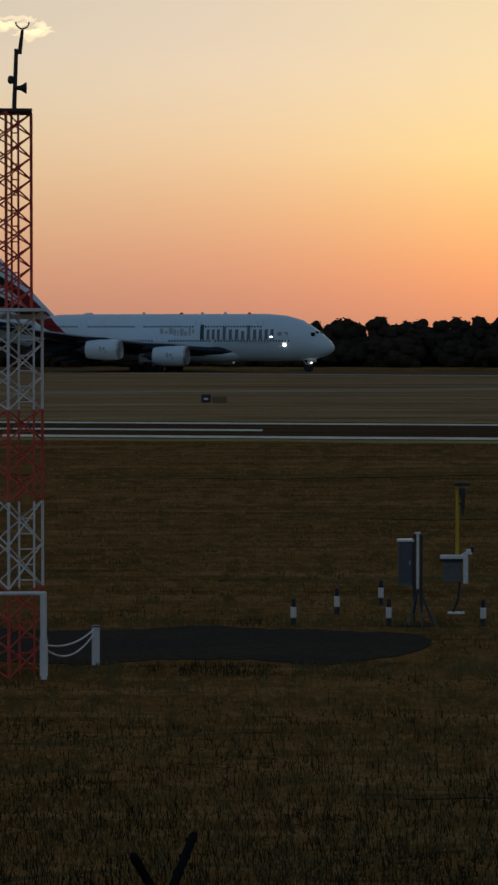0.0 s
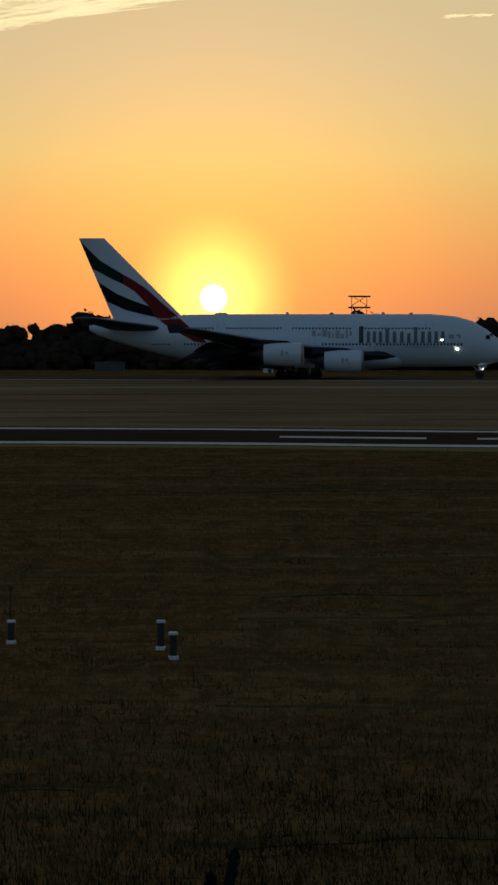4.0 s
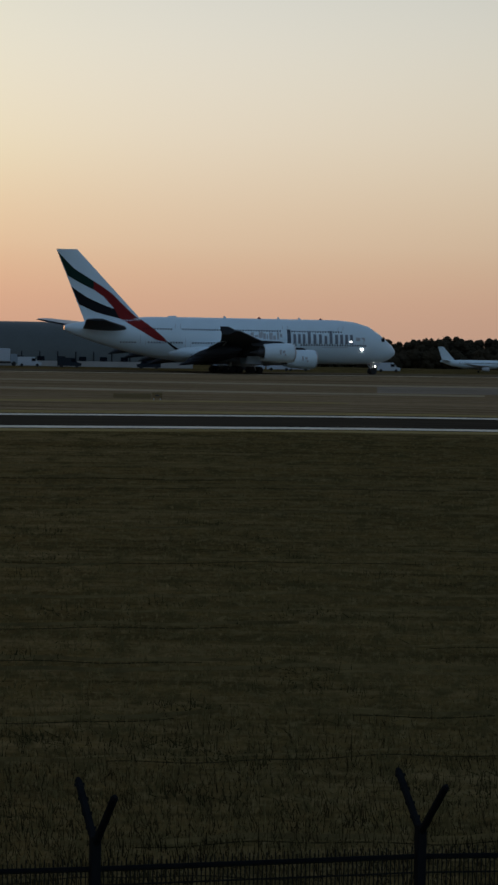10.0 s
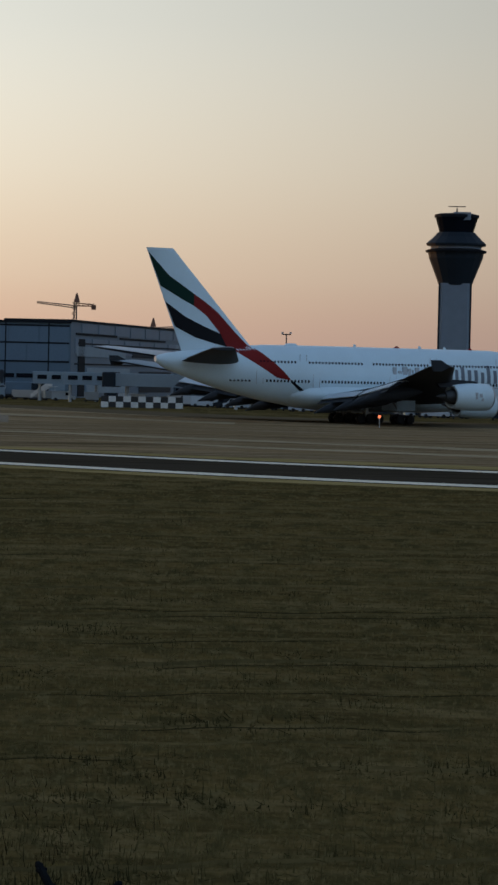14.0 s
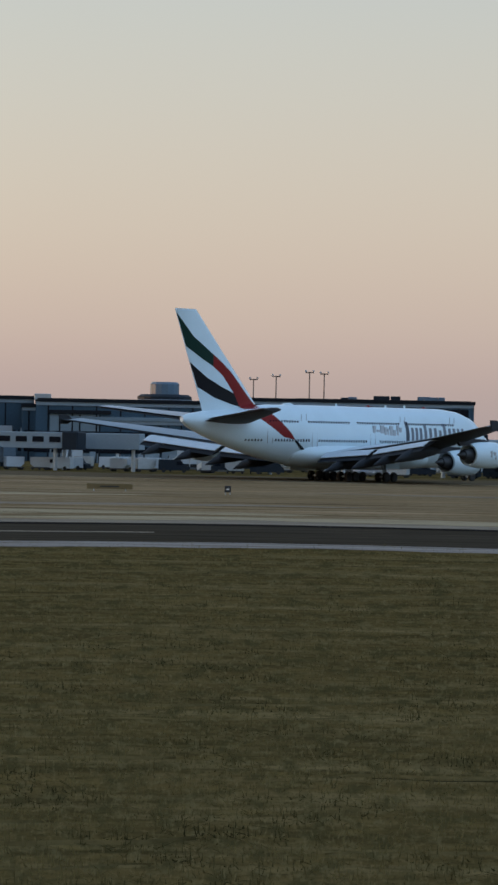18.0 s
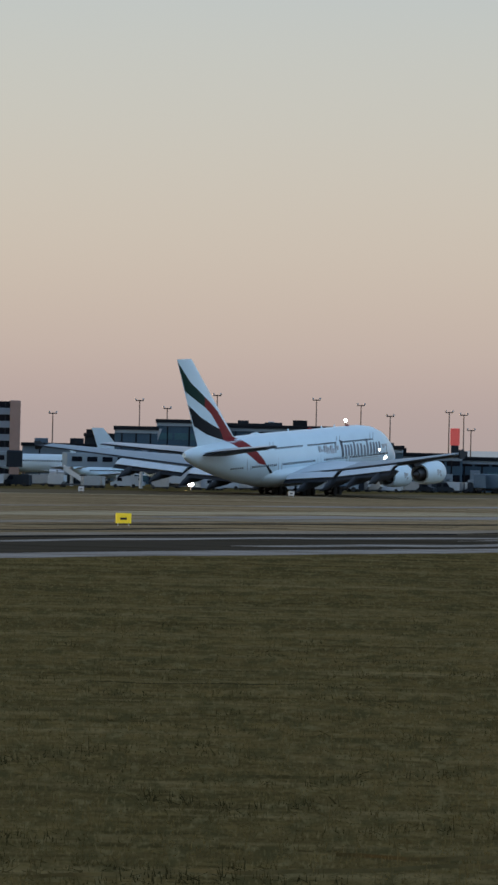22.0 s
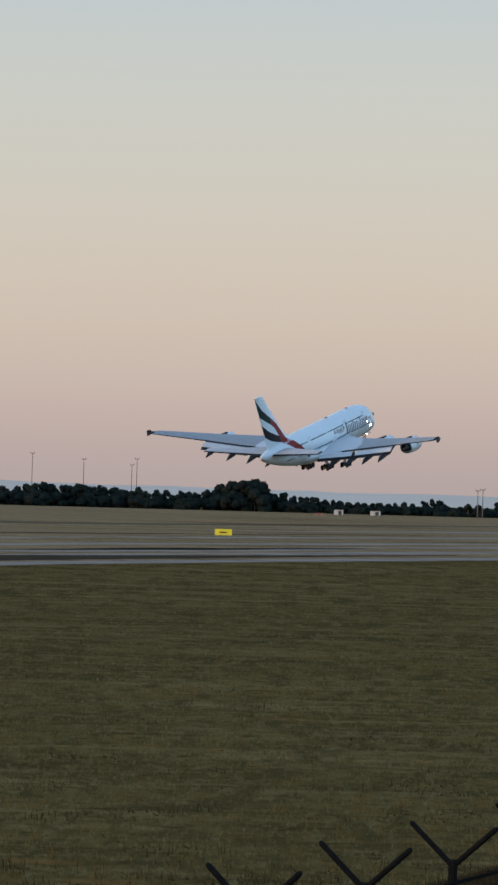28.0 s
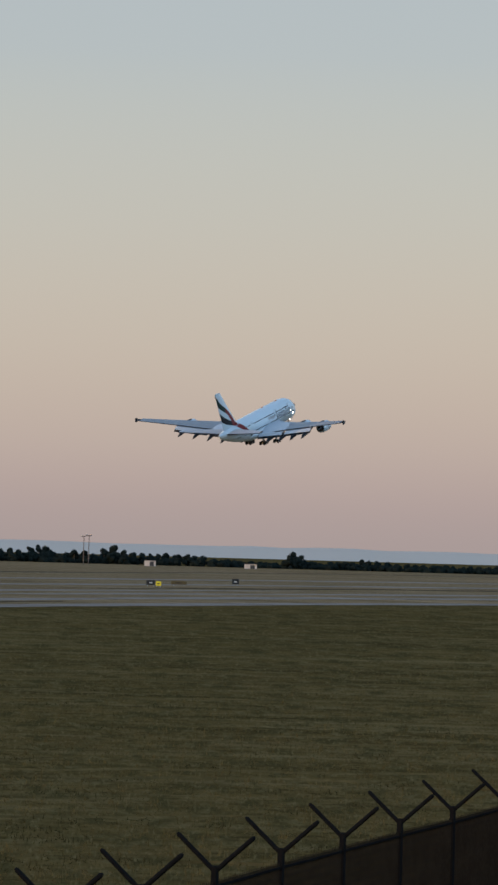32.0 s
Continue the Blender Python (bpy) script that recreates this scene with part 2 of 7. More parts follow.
# ---- building of meshes ----
class Shape:
    """Collects vertices and faces of one mesh."""

    def __init__(self):
        self.v, self.f = [], []

    def add(self, verts, faces):
        n = len(self.v)
        self.v.extend([tuple(p) for p in verts])
        self.f.extend([tuple(i + n for i in face) for face in faces])
        return self

    def box(self, x, y, z, dx, dy, dz, m=None):
        """A box with its centre at x, y and its underside at z."""
        p = [Vector((x + i * dx / 2, y + j * dy / 2, z + k * dz)) for k in (0, 1) for j in (-1, 1) for i in (-1, 1)]
        if m:
            p = [m @ q for q in p]
        return self.add(p, [(0, 2, 3, 1), (4, 5, 7, 6), (0, 1, 5, 4), (2, 6, 7, 3), (0, 4, 6, 2), (1, 3, 7, 5)])

    def block(self, x, y, z, dx, dy, dz, edge=0.05):
        """A box whose upright edges and top rim are chamfered."""
        ring = []
        for inset, h in ((0, z), (0, z + dz - edge), (edge, z + dz)):
            a, b, c = dx / 2 - inset, dy / 2 - inset, edge
            ring.append([(x - a + c, y - b, h), (x + a - c, y - b, h), (x + a, y - b + c, h), (x + a, y + b - c, h), (x + a - c, y + b, h), (x - a + c, y + b, h), (x - a, y + b - c, h), (x - a, y - b + c, h)])
        return self.loft(ring, True, True)

    def loft(self, rings, cap0=False, cap1=False, closed=True):
        n, base = len(rings[0]), len(self.v)
        for ring in rings:
            self.v.extend([tuple(p) for p in ring])
        for i in range(len(rings) - 1):
            for j in range(n if closed else n - 1):
                a, b = base + i * n + j, base + i * n + (j + 1) % n
                self.f.append((a, b, b + n, a + n))
        if cap0:
            self.f.append(tuple(range(base + n - 1, base - 1, -1)))
        if cap1:
            last = base + (len(rings) - 1) * n
            self.f.append(tuple(range(last, last + n)))
        return self

    def rod(self, p, q, r0, r1=None, n=8, caps=True):
        p, q = Vector(p), Vector(q)
        d = (q - p).normalized()
        side = d.orthogonal().normalized()
        other = d.cross(side)
        r1 = r0 if r1 is None else r1
        rings = [[c + (side * math.cos(2 * math.pi * k / n) + other * math.sin(2 * math.pi * k / n)) * r for k in range(n)] for c, r in ((p, r0), (q, r1))]
        return self.loft(rings, caps, caps)

    def lathe(self, profile, axis, origin=(0, 0, 0), n=20):
        """Turns (distance along the axis, radius) pairs about the axis x, y or z through the origin."""
        o, rings = Vector(origin), []
        for a, r in profile:
            ring = []
            for k in range(n):
                c, s = math.cos(2 * math.pi * k / n) * r, math.sin(2 * math.pi * k / n) * r
                ring.append(o + Vector({"x": (a, c, s), "y": (s, a, c), "z": (c, s, a)}[axis]))
            rings.append(ring)
        return self.loft(rings, True, True)

    def mesh(self, name):
        data = bpy.data.meshes.new(name)
        data.from_pydata(self.v, [], self.f)
        data.validate()
        return data


def part(name, shape, material, parent=None, label="", smooth=False, m=None):
    """Links a shape as ONE mesh object, under a thing or a part."""
    data = shape.mesh(name)
    data.materials.append(material)
    if smooth:
        data.polygons.foreach_set("use_smooth", [True] * len(data.polygons))
        data.set_sharp_from_angle(angle=radians(40))
    ob = new(name, data)
    if m is not None:
        ob.matrix_basis = m
    if parent:
        ob.parent = parent
    if label:
        tagged(ob, label)
    return ob


def thing(name, label, category, m=None, group="", kind=""):
    ob = new(name)
    ob.empty_display_size = 0.3
    if m is not None:
        ob.matrix_basis = m
    return tagged(ob, label, category, group, kind)


def curve_through(points):
    """A smooth function through (u, value) points."""
    us, vs = [p[0] for p in points], [p[1] for p in points]

    def value(u):
        return float(np.interp(u, us, vs))

    def smooth(u):
        return sum(value(u + d) * w for d, w in ((-240, 1), (-120, 2), (0, 3), (120, 2), (240, 1))) / 9

    return smooth


def polar_uv(data):
    """Texture coordinates that run along the bearing and with the logarithm of the distance."""
    co = np.empty(len(data.vertices) * 3)
    data.vertices.foreach_get("co", co)
    co = co.reshape(-1, 3)
    at = np.stack((np.arctan2(co[:, 0], co[:, 1]) * 40, np.log(np.maximum(np.hypot(co[:, 0], co[:, 1]), 1.0)) * 40), 1)
    index = np.empty(len(data.loops), dtype=np.int32)
    data.loops.foreach_get("vertex_index", index)
    layer = data.uv_layers.new(name="UVMap")
    layer.data.foreach_set("uv", at[index].ravel())


def streaked(name, base, layers, rough=0.95, west_warmth=None):
    """Ground whose colour runs in long mown or worn streaks. Layers: (scale along, scale across, low, high, colour)."""
    mat = bpy.data.materials.new(name)
    mat.use_nodes = True
    nodes, links = mat.node_tree.nodes, mat.node_tree.links
    bsdf = nodes["Principled BSDF"]
    coord = nodes.new("ShaderNodeTexCoord")
    colour = None
    for along_it, across, low, high, tint in layers:
        mapping = nodes.new("ShaderNodeMapping")
        mapping.inputs["Scale"].default_value = (along_it, across, 1)
        mapping.inputs["Location"].default_value = (len(nodes) * 1.7, len(nodes) * 3.1, 0)
        links.new(coord.outputs["UV"], mapping.inputs[0])
        tex = nodes.new("ShaderNodeTexNoise")
        tex.inputs["Scale"].default_value, tex.inputs["Detail"].default_value = 1.0, 5.0
        links.new(mapping.outputs[0], tex.inputs["Vector"])
        span = nodes.new("ShaderNodeMapRange")
        span.inputs["From Min"].default_value, span.inputs["From Max"].default_value = low, high
        links.new(tex.outputs[0], span.inputs["Value"])
        mix = nodes.new("ShaderNodeMix")
        mix.data_type = "RGBA"
        links.new(span.outputs[0], mix.inputs["Factor"])
        mix.inputs["B"].default_value = (*tint, 1)
        if colour is None:
            mix.inputs["A"].default_value = (*base, 1)
        else:
            links.new(colour, mix.inputs["A"])
        colour = mix.outputs["Result"]
    if west_warmth:
        # warm sunset light on the western ground, painted in as a browner tint
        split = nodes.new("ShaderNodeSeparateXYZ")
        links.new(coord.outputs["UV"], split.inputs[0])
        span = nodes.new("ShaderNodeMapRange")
        span.inputs["From Min"].default_value, span.inputs["From Max"].default_value = west_warmth[0], west_warmth[1]
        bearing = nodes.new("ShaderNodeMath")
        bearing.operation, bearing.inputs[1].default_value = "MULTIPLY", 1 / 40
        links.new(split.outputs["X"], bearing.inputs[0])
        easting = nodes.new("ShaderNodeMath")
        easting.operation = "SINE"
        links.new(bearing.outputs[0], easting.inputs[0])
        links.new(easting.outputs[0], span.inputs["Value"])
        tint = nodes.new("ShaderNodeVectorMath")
        tint.operation, tint.inputs[1].default_value = "MULTIPLY", west_warmth[2]
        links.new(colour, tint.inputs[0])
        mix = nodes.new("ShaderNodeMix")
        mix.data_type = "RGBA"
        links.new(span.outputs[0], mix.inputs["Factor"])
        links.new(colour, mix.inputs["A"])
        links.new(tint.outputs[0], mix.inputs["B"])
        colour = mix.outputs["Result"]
    links.new(colour, bsdf.inputs["Base Color"])
    bsdf.inputs["Roughness"].default_value = rough
    bsdf.inputs["IOR"].default_value = 1.0
    socket(bsdf, "Specular IOR Level", "Specular").default_value = 0.0
    return mat


# heights of the woods' tops: bearing and dip
WOODS_WEST = [(-3200, -20), (-2600, -25), (-2237, -9), (-2100, -5), (-1850, -27), (-1670, -37), (-1497, -31), (-1387, -29), (-1200, -20), (-1008, -43), (-800, -36), (-600, -42), (-300, -40), (-97, -37), (28, -33)]
WOODS_MIDDLE = [(46, -53), (86, -60), (130, -51), (190, -57), (259, -70), (299, -62), (350, -49), (411, -53), (466, -67), (507, -60), (556, -68), (626, -45), (706, -65), (761, -70), (867, -77), (911, -63), (967, -64), (1027, -57), (1137, -28), (1346, -22), (1426, -10), (1546, 2), (1640, 0), (1740, 2)]
WOODS_HANGARS = [(1760, 6), (2100, -2), (2141, -17), (2202, -10), (2251, -16), (2329, -13), (2428, -1), (2481, 0), (2561, -8), (2641, -5), (2746, -25), (2816, -17), (2850, 0)]
HEDGE_EAST = [(8700, -5), (8770, -14), (8811, -1), (8901, 4), (9051, 8), (9151, -7), (9190, -15), (9290, -14), (9391, -9), (9491, -6), (9550, -28), (9590, -29), (9620, -10), (9708, -1), (9779, 4), (9865, 3), (9913, -6), (9940, 12), (9980, -4), (9995, 13), (10033, -10), (10060, 4), (10160, 4), (10220, 12), (10281, 15), (10340, 18), (10355, -8), (10390, 16), (10475, 6), (10555, 13), (10900, 14), (11500, 12)]


# ---- the field ----
# the last tuple paints the sunset's warmth into the western ground
GRASS = streaked("dry_mown_grass", (0.094, 0.064, 0.023), (
    (0.06, 0.22, 0.40, 0.64, (0.119, 0.079, 0.029)),
    (0.20, 0.42, 0.48, 0.70, (0.064, 0.045, 0.017)),
    (0.16, 0.75, 0.50, 0.68, (0.171, 0.121, 0.052)),
    (0.22, 1.0, 0.55, 0.70, (0.042, 0.031, 0.011)),
    (1.1, 1.6, 0.50, 0.72, (0.129, 0.089, 0.031)),
    (2.2, 2.6, 0.50, 0.72, (0.055, 0.040, 0.014)),
    (7.0, 3.0, 0.54, 0.76, (0.150, 0.106, 0.043)),
    (2.6, 0.62, 0.48, 0.66, (0.065, 0.050, 0.019)),
    (4.2, 1.1, 0.54, 0.70, (0.132, 0.098, 0.041)),
    (22.0, 1.3, 0.55, 0.78, (0.171, 0.124, 0.052)),
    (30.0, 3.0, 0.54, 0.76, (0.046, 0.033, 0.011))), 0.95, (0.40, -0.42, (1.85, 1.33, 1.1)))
DRY_FIELD = streaked("dry_brown_field", (0.228, 0.156, 0.086), (
    (0.06, 0.8, 0.46, 0.66, (0.294, 0.194, 0.103)),
    (0.16, 2.2, 0.48, 0.64, (0.119, 0.080, 0.039)),
    (0.25, 4.5, 0.54, 0.70, (0.388, 0.275, 0.169)),
    (0.5, 7.0, 0.56, 0.72, (0.081, 0.056, 0.030)),
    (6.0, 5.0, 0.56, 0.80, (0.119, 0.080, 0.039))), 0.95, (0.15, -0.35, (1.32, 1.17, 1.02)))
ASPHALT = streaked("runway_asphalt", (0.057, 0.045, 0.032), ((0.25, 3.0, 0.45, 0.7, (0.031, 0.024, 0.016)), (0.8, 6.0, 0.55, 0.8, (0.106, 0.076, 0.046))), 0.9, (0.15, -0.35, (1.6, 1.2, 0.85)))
SEAM = streaked("fresh_dark_asphalt", (0.018, 0.015, 0.013), ((0.3, 3.0, 0.45, 0.7, (0.032, 0.026, 0.02)),), 0.9)
FAR_ASPHALT = streaked("dusty_brown_asphalt", (0.135, 0.100, 0.062), ((0.25, 3.0, 0.45, 0.7, (0.085, 0.063, 0.039)), (0.8, 6.0, 0.55, 0.8, (0.19, 0.14, 0.088))), 0.9)
PALE_PAVING = streaked("pale_worn_paving", (0.378, 0.294, 0.184), ((0.12, 2.0, 0.45, 0.65, (0.273, 0.206, 0.120)), (0.4, 6.0, 0.52, 0.70, (0.126, 0.093, 0.050)), (3.0, 3.0, 0.58, 0.8, (0.462, 0.382, 0.248))), 0.9)
SHOULDER = streaked("grey_shoulder", (0.275, 0.218, 0.160), ((0.2, 3.0, 0.45, 0.65, (0.195, 0.152, 0.110)), (0.6, 6.0, 0.50, 0.72, (0.105, 0.081, 0.055)), (1.6, 9.0, 0.52, 0.74, (0.33, 0.265, 0.2))), 0.9)
GREY_PAVING = streaked("worn_grey_paving", (0.285, 0.240, 0.205), ((0.14, 2.0, 0.45, 0.65, (0.20, 0.165, 0.135)), (0.5, 6.0, 0.52, 0.74, (0.078, 0.062, 0.045)), (0.7, 4.0, 0.53, 0.70, (0.30, 0.262, 0.228)), (3.0, 3.0, 0.58, 0.8, (0.27, 0.24, 0.205))), 0.9)
MARKING = streaked("worn_white_marking", (0.80, 0.70, 0.55), ((1.5, 2.0, 0.5, 0.75, (0.52, 0.45, 0.35)), (9.0, 9.0, 0.6, 0.8, (0.2, 0.19, 0.17))), 0.8)
PALE_LINE = streaked("pale_concrete_edge", (0.60, 0.49, 0.33), ((0.4, 3.0, 0.5, 0.75, (0.36, 0.29, 0.19)),), 0.9)
VERGE = streaked("pale_dry_verge", (0.324, 0.235, 0.098), ((0.3, 3.0, 0.45, 0.68, (0.162, 0.115, 0.043)), (5.0, 5.0, 0.55, 0.8, (0.410, 0.310, 0.140))))

# distance of the near runway's near edge, and of the far runway's centre line, by bearing
NEAR_EDGE = curve_through([(-4000, 222), (-2400, 207), (-2000, 203), (-1600, 200.5), (-1200, 199), (-800, 197), (-400, 192), (-74, 192), (133, 196), (307, 201), (513, 208), (688, 213), (894, 219), (1111, 222), (1397, 221), (1777, 226), (2084, 230), (2303, 234), (2684, 238), (3065, 234), (3300, 225), (3505, 217), (3700, 208.5), (3928, 200.5), (4308, 192.5), (4800, 187), (5292, 184), (5672, 187.5), (6052, 191), (6400, 190), (6679, 188), (7059, 189), (7440, 197.5), (7796, 213), (8176, 226), (8400, 237), (8675, 254), (9055, 286), (9381, 315), (9575, 333), (9761, 355), (9899, 374), (10141, 405), (10279, 425), (10659, 480), (11200, 560), (12500, 750)])
TRACK = curve_through([(-4500, 655), (-3000, 625), (-2176, 595), (-2008, 579), (-1826, 570), (-1633, 561), (-1432, 551), (-1223, 543), (-399, 527), (-126, 530), (85, 547), (364, 573), (609, 584), (837, 592), (1056, 596), (1289, 600), (1528, 605), (1750, 610), (1969, 616), (2195, 625), (2420, 636), (2639, 649), (2854, 664), (3063, 678), (3267, 614), (3537, 545), (3816, 488), (4130, 450), (4409, 451), (5459, 482), (5721, 475), (5968, 466), (6234, 459), (6480, 466), (6725, 478), (6961, 487), (7180, 490), (7402, 499), (7616, 506), (7818, 515), (8011, 528), (8191, 545), (8369, 567), (8527, 586), (8694, 604), (8848, 622), (9378, 699), (9498, 719), (9608, 754), (9704, 806), (9797, 848), (9887, 869), (9972, 884), (10051, 908), (10126, 922), (10287, 1130), (10774, 1275), (12600, 1500)])


def clear_of_runway(u, margin=38):
    """The least distance at which a thing on that bearing stands clear of the passing airliner."""
    return max(TRACK(u + du) for du in (-420, -320, -240, -160, -80, 0, 60, 160)) + margin


def ground_shape():
    rings = [0.0] + [2.0 * 1.078 ** k for k in range(105)]
    rings = [r for r in rings if r < 4800] + [4850.0]
    n = 240
    verts, faces, uvs = [], [], []
    for r in rings:
        # the camera stands on a low bank behind the fence
        z = 4.9 * max(0.0, min(1.0, (17.0 - r) / 9.0)) ** 1.5 if r < 17 else 0.0
        for k in range(n):
            a = 2 * math.pi * k / n - math.pi
            verts.append((r * math.sin(a), r * math.cos(a), z))
    for i in range(len(rings) - 1):
        for k in range(n):
            a, b = i * n + k, i * n + (k + 1) % n
            faces.append((a, a + n, b + n, b) if i else (a, a + n, b + n))
            for ring, kk in ((i, k), (i + 1, k), (i + 1, k + 1)) + (((i, k + 1),) if i else ()):
                uvs.extend(((2 * math.pi * kk / n - math.pi) * 40, math.log(max(rings[ring], 1.0)) * 40))
    return verts, faces, uvs


def build_ground():
    verts, faces, uvs = ground_shape()
    data = bpy.data.meshes.new("ground")
    data.from_pydata(verts, [], faces)
    layer = data.uv_layers.new(name="UVMap")
    layer.data.foreach_set("uv", uvs)
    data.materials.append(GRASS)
    data.polygons.foreach_set("use_smooth", [True] * len(data.polygons))
    tagged(new("ground", data), "dry mown airfield grass reaching to the horizon", "ground", "", "structure")


build_ground()


def strip(name, inner, outer, u0, u1, material, label, category, z=0.02, step=40, name_kind="structure"):
    """A paved band between two distances from the camera's foot, as functions of the bearing."""
    shape = Shape()
    us = [u0 + (u1 - u0) * k / max(2, int((u1 - u0) / step)) for k in range(max(2, int((u1 - u0) / step)) + 1)]
    top = [[spot(u, inner(u), z), spot(u, outer(u), z)] for u in us]
    foot = [[spot(u, inner(u), -0.3), spot(u, outer(u), -0.3)] for u in us]
    shape.loft([[a[0], a[1], b[1], b[0]] for a, b in zip(top, foot)], True, True)
    ob = part(name, shape, material)
    polar_uv(ob.data)
    return tagged(ob, label, category, "", name_kind)


def edge(f, k):
    return lambda u: f(u) * k


def beside(f, d):
    return lambda u: f(u) + d


def ragged(f, k, amount, seed):
    """An edge at k times f that wavers by that share of the distance."""
    def value(u):
        return f(u) * (k + amount * (math.sin(u / 173.0 + seed) + 0.6 * math.sin(u / 61.0 + 2.3 * seed) + 0.35 * math.sin(u / 23.0 + 5.1 * seed)))
    return value


def tapered(f, k, half, u0, u1, sign, seed):
    """An edge of a band that thins out towards both its ends."""
    def value(u):
        a = min(1.0, max(0.0, (u - u0) / (u1 - u0)))
        fat = half * min(1.0, 5.0 * a, 5.0 * (1 - a)) ** 0.7
        waver = 0.006 * math.sin(u / 190.0 + seed) + 0.003 * math.sin(u / 47.0 + 2 * seed)
        return f(u) * (k + waver + sign * max(0.0005, fat * (1 + 0.25 * math.sin(u / 83.0 + seed * sign))))
    return value


# near runway: asphalt, white edge lines, centre-line dashes, verges
def runway_outer(u):
    return NEAR_EDGE(u) * float(np.interp(u, (8300, 8900, 9300, 9950), (1.195, 1.13, 1.085, 1.045)))


def runway_inner(u):
    return NEAR_EDGE(u) * float(np.interp(u, (8700, 9300, 9950), (1.0, 1.02, 1.04)))


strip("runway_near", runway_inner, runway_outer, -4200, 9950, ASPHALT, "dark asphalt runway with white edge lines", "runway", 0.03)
strip("verge_near", ragged(NEAR_EDGE, 0.972, 0.003, 1), edge(NEAR_EDGE, 0.9985), -4200, 4700, VERGE, "pale dry grass verge along the runway", "verge", 0.015)
strip("verge_far", edge(NEAR_EDGE, 1.2), ragged(NEAR_EDGE, 1.24, 0.006, 2), -4200, 4700, VERGE, "pale dry grass verge along the runway", "verge", 0.022)
strip("shoulder_near", ragged(NEAR_EDGE, 0.955, 0.004, 3), edge(NEAR_EDGE, 0.9985), 4701, 11800, GREY_PAVING, "worn grey shoulder of the runway", "shoulder", 0.015)
strip("shoulder_far", edge(NEAR_EDGE, 1.2), ragged(NEAR_EDGE, 1.245, 0.008, 4), 4701, 8900, SHOULDER, "worn grey shoulder of the runway", "shoulder", 0.022)
strip("runway_far_seam", edge(NEAR_EDGE, 1.176), edge(NEAR_EDGE, 1.1985), 4720, 8300, SEAM, "band of fresh dark asphalt along the runway", "asphalt", 0.035)
strip("edge_line_near", edge(NEAR_EDGE, 1.003), edge(NEAR_EDGE, 1.025), -4200, 4720, MARKING, "worn white runway edge line", "marking", 0.036)
strip("edge_line_far", edge(NEAR_EDGE, 1.163), edge(NEAR_EDGE, 1.183), -4200, 4600, MARKING, "worn white runway edge line", "marking", 0.036)
for u0, u1 in ((-3100, -1985), (-680, -420), (-330, 60), (240, 560), (735, 1466), (4960, 5900)):
    strip("centre_dash", edge(NEAR_EDGE, 1.08 if u0 < 4000 else 1.086), edge(NEAR_EDGE, 1.098 if u0 < 4000 else 1.095), u0, u1, MARKING if u0 < 4000 else SHOULDER, "worn white runway centre-line dash", "marking", 0.036)
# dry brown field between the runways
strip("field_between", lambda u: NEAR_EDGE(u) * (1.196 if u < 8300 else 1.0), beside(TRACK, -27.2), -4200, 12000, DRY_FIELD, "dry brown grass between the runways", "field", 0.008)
# thin pale line of a taxiway
TAXIWAY = curve_through([(-4200, 330), (-2389, 368), (-1629, 392), (-1046, 430), (-380, 436), (0, 446), (380, 468), (690, 492), (900, 503), (1110, 503), (1396, 490), (1776, 480), (2302, 472), (2682, 477), (3063, 487), (3545, 456), (3925, 415), (4306, 395)])
strip("taxiway", beside(TAXIWAY, -8), beside(TAXIWAY, 9), -4200, 3900, PALE_PAVING, "pale worn taxiway seen edge-on between the runways", "taxiway", 0.02)
strip("taxiway_edge", beside(TAXIWAY, -84), beside(TAXIWAY, -70), 1250, 2640, PALE_PAVING, "pale worn paving beside the taxiway", "taxiway", 0.02)
strip("taxiway_apron", beside(TAXIWAY, -66), beside(TAXIWAY, -8.2), 2450, 3500, SHOULDER, "pale grey paving beside the taxiway", "taxiway", 0.019)
strip("field_track", ragged(NEAR_EDGE, 1.42, 0.005, 7), ragged(NEAR_EDGE, 1.455, 0.005, 9), -600, 2400, VERGE, "pale dry track through the field", "track", 0.018)
# far runway, on which the airliner runs
strip("runway_far", beside(TRACK, -24), beside(TRACK, 24), -4200, 11500, FAR_ASPHALT, "long worn asphalt runway on which the airliner runs", "runway", 0.02)
strip("runway_far_line", beside(TRACK, -27.5), beside(TRACK, -23.8), -4200, 2700, PALE_LINE, "pale concrete edge of the far runway", "shoulder", 0.026)
strip("runway_far_line", beside(TRACK, -27), beside(TRACK, -24.2), 2701, 11500, PALE_PAVING, "pale concrete shoulder of the far runway", "shoulder", 0.024)
strip("field_far", lambda u: TRACK(u) + 24.2, lambda u: max(TRACK(u) + 60, 1470.0), 8650, 11900, DRY_FIELD, "dry greyish field beyond the far runway", "field", 0.009)
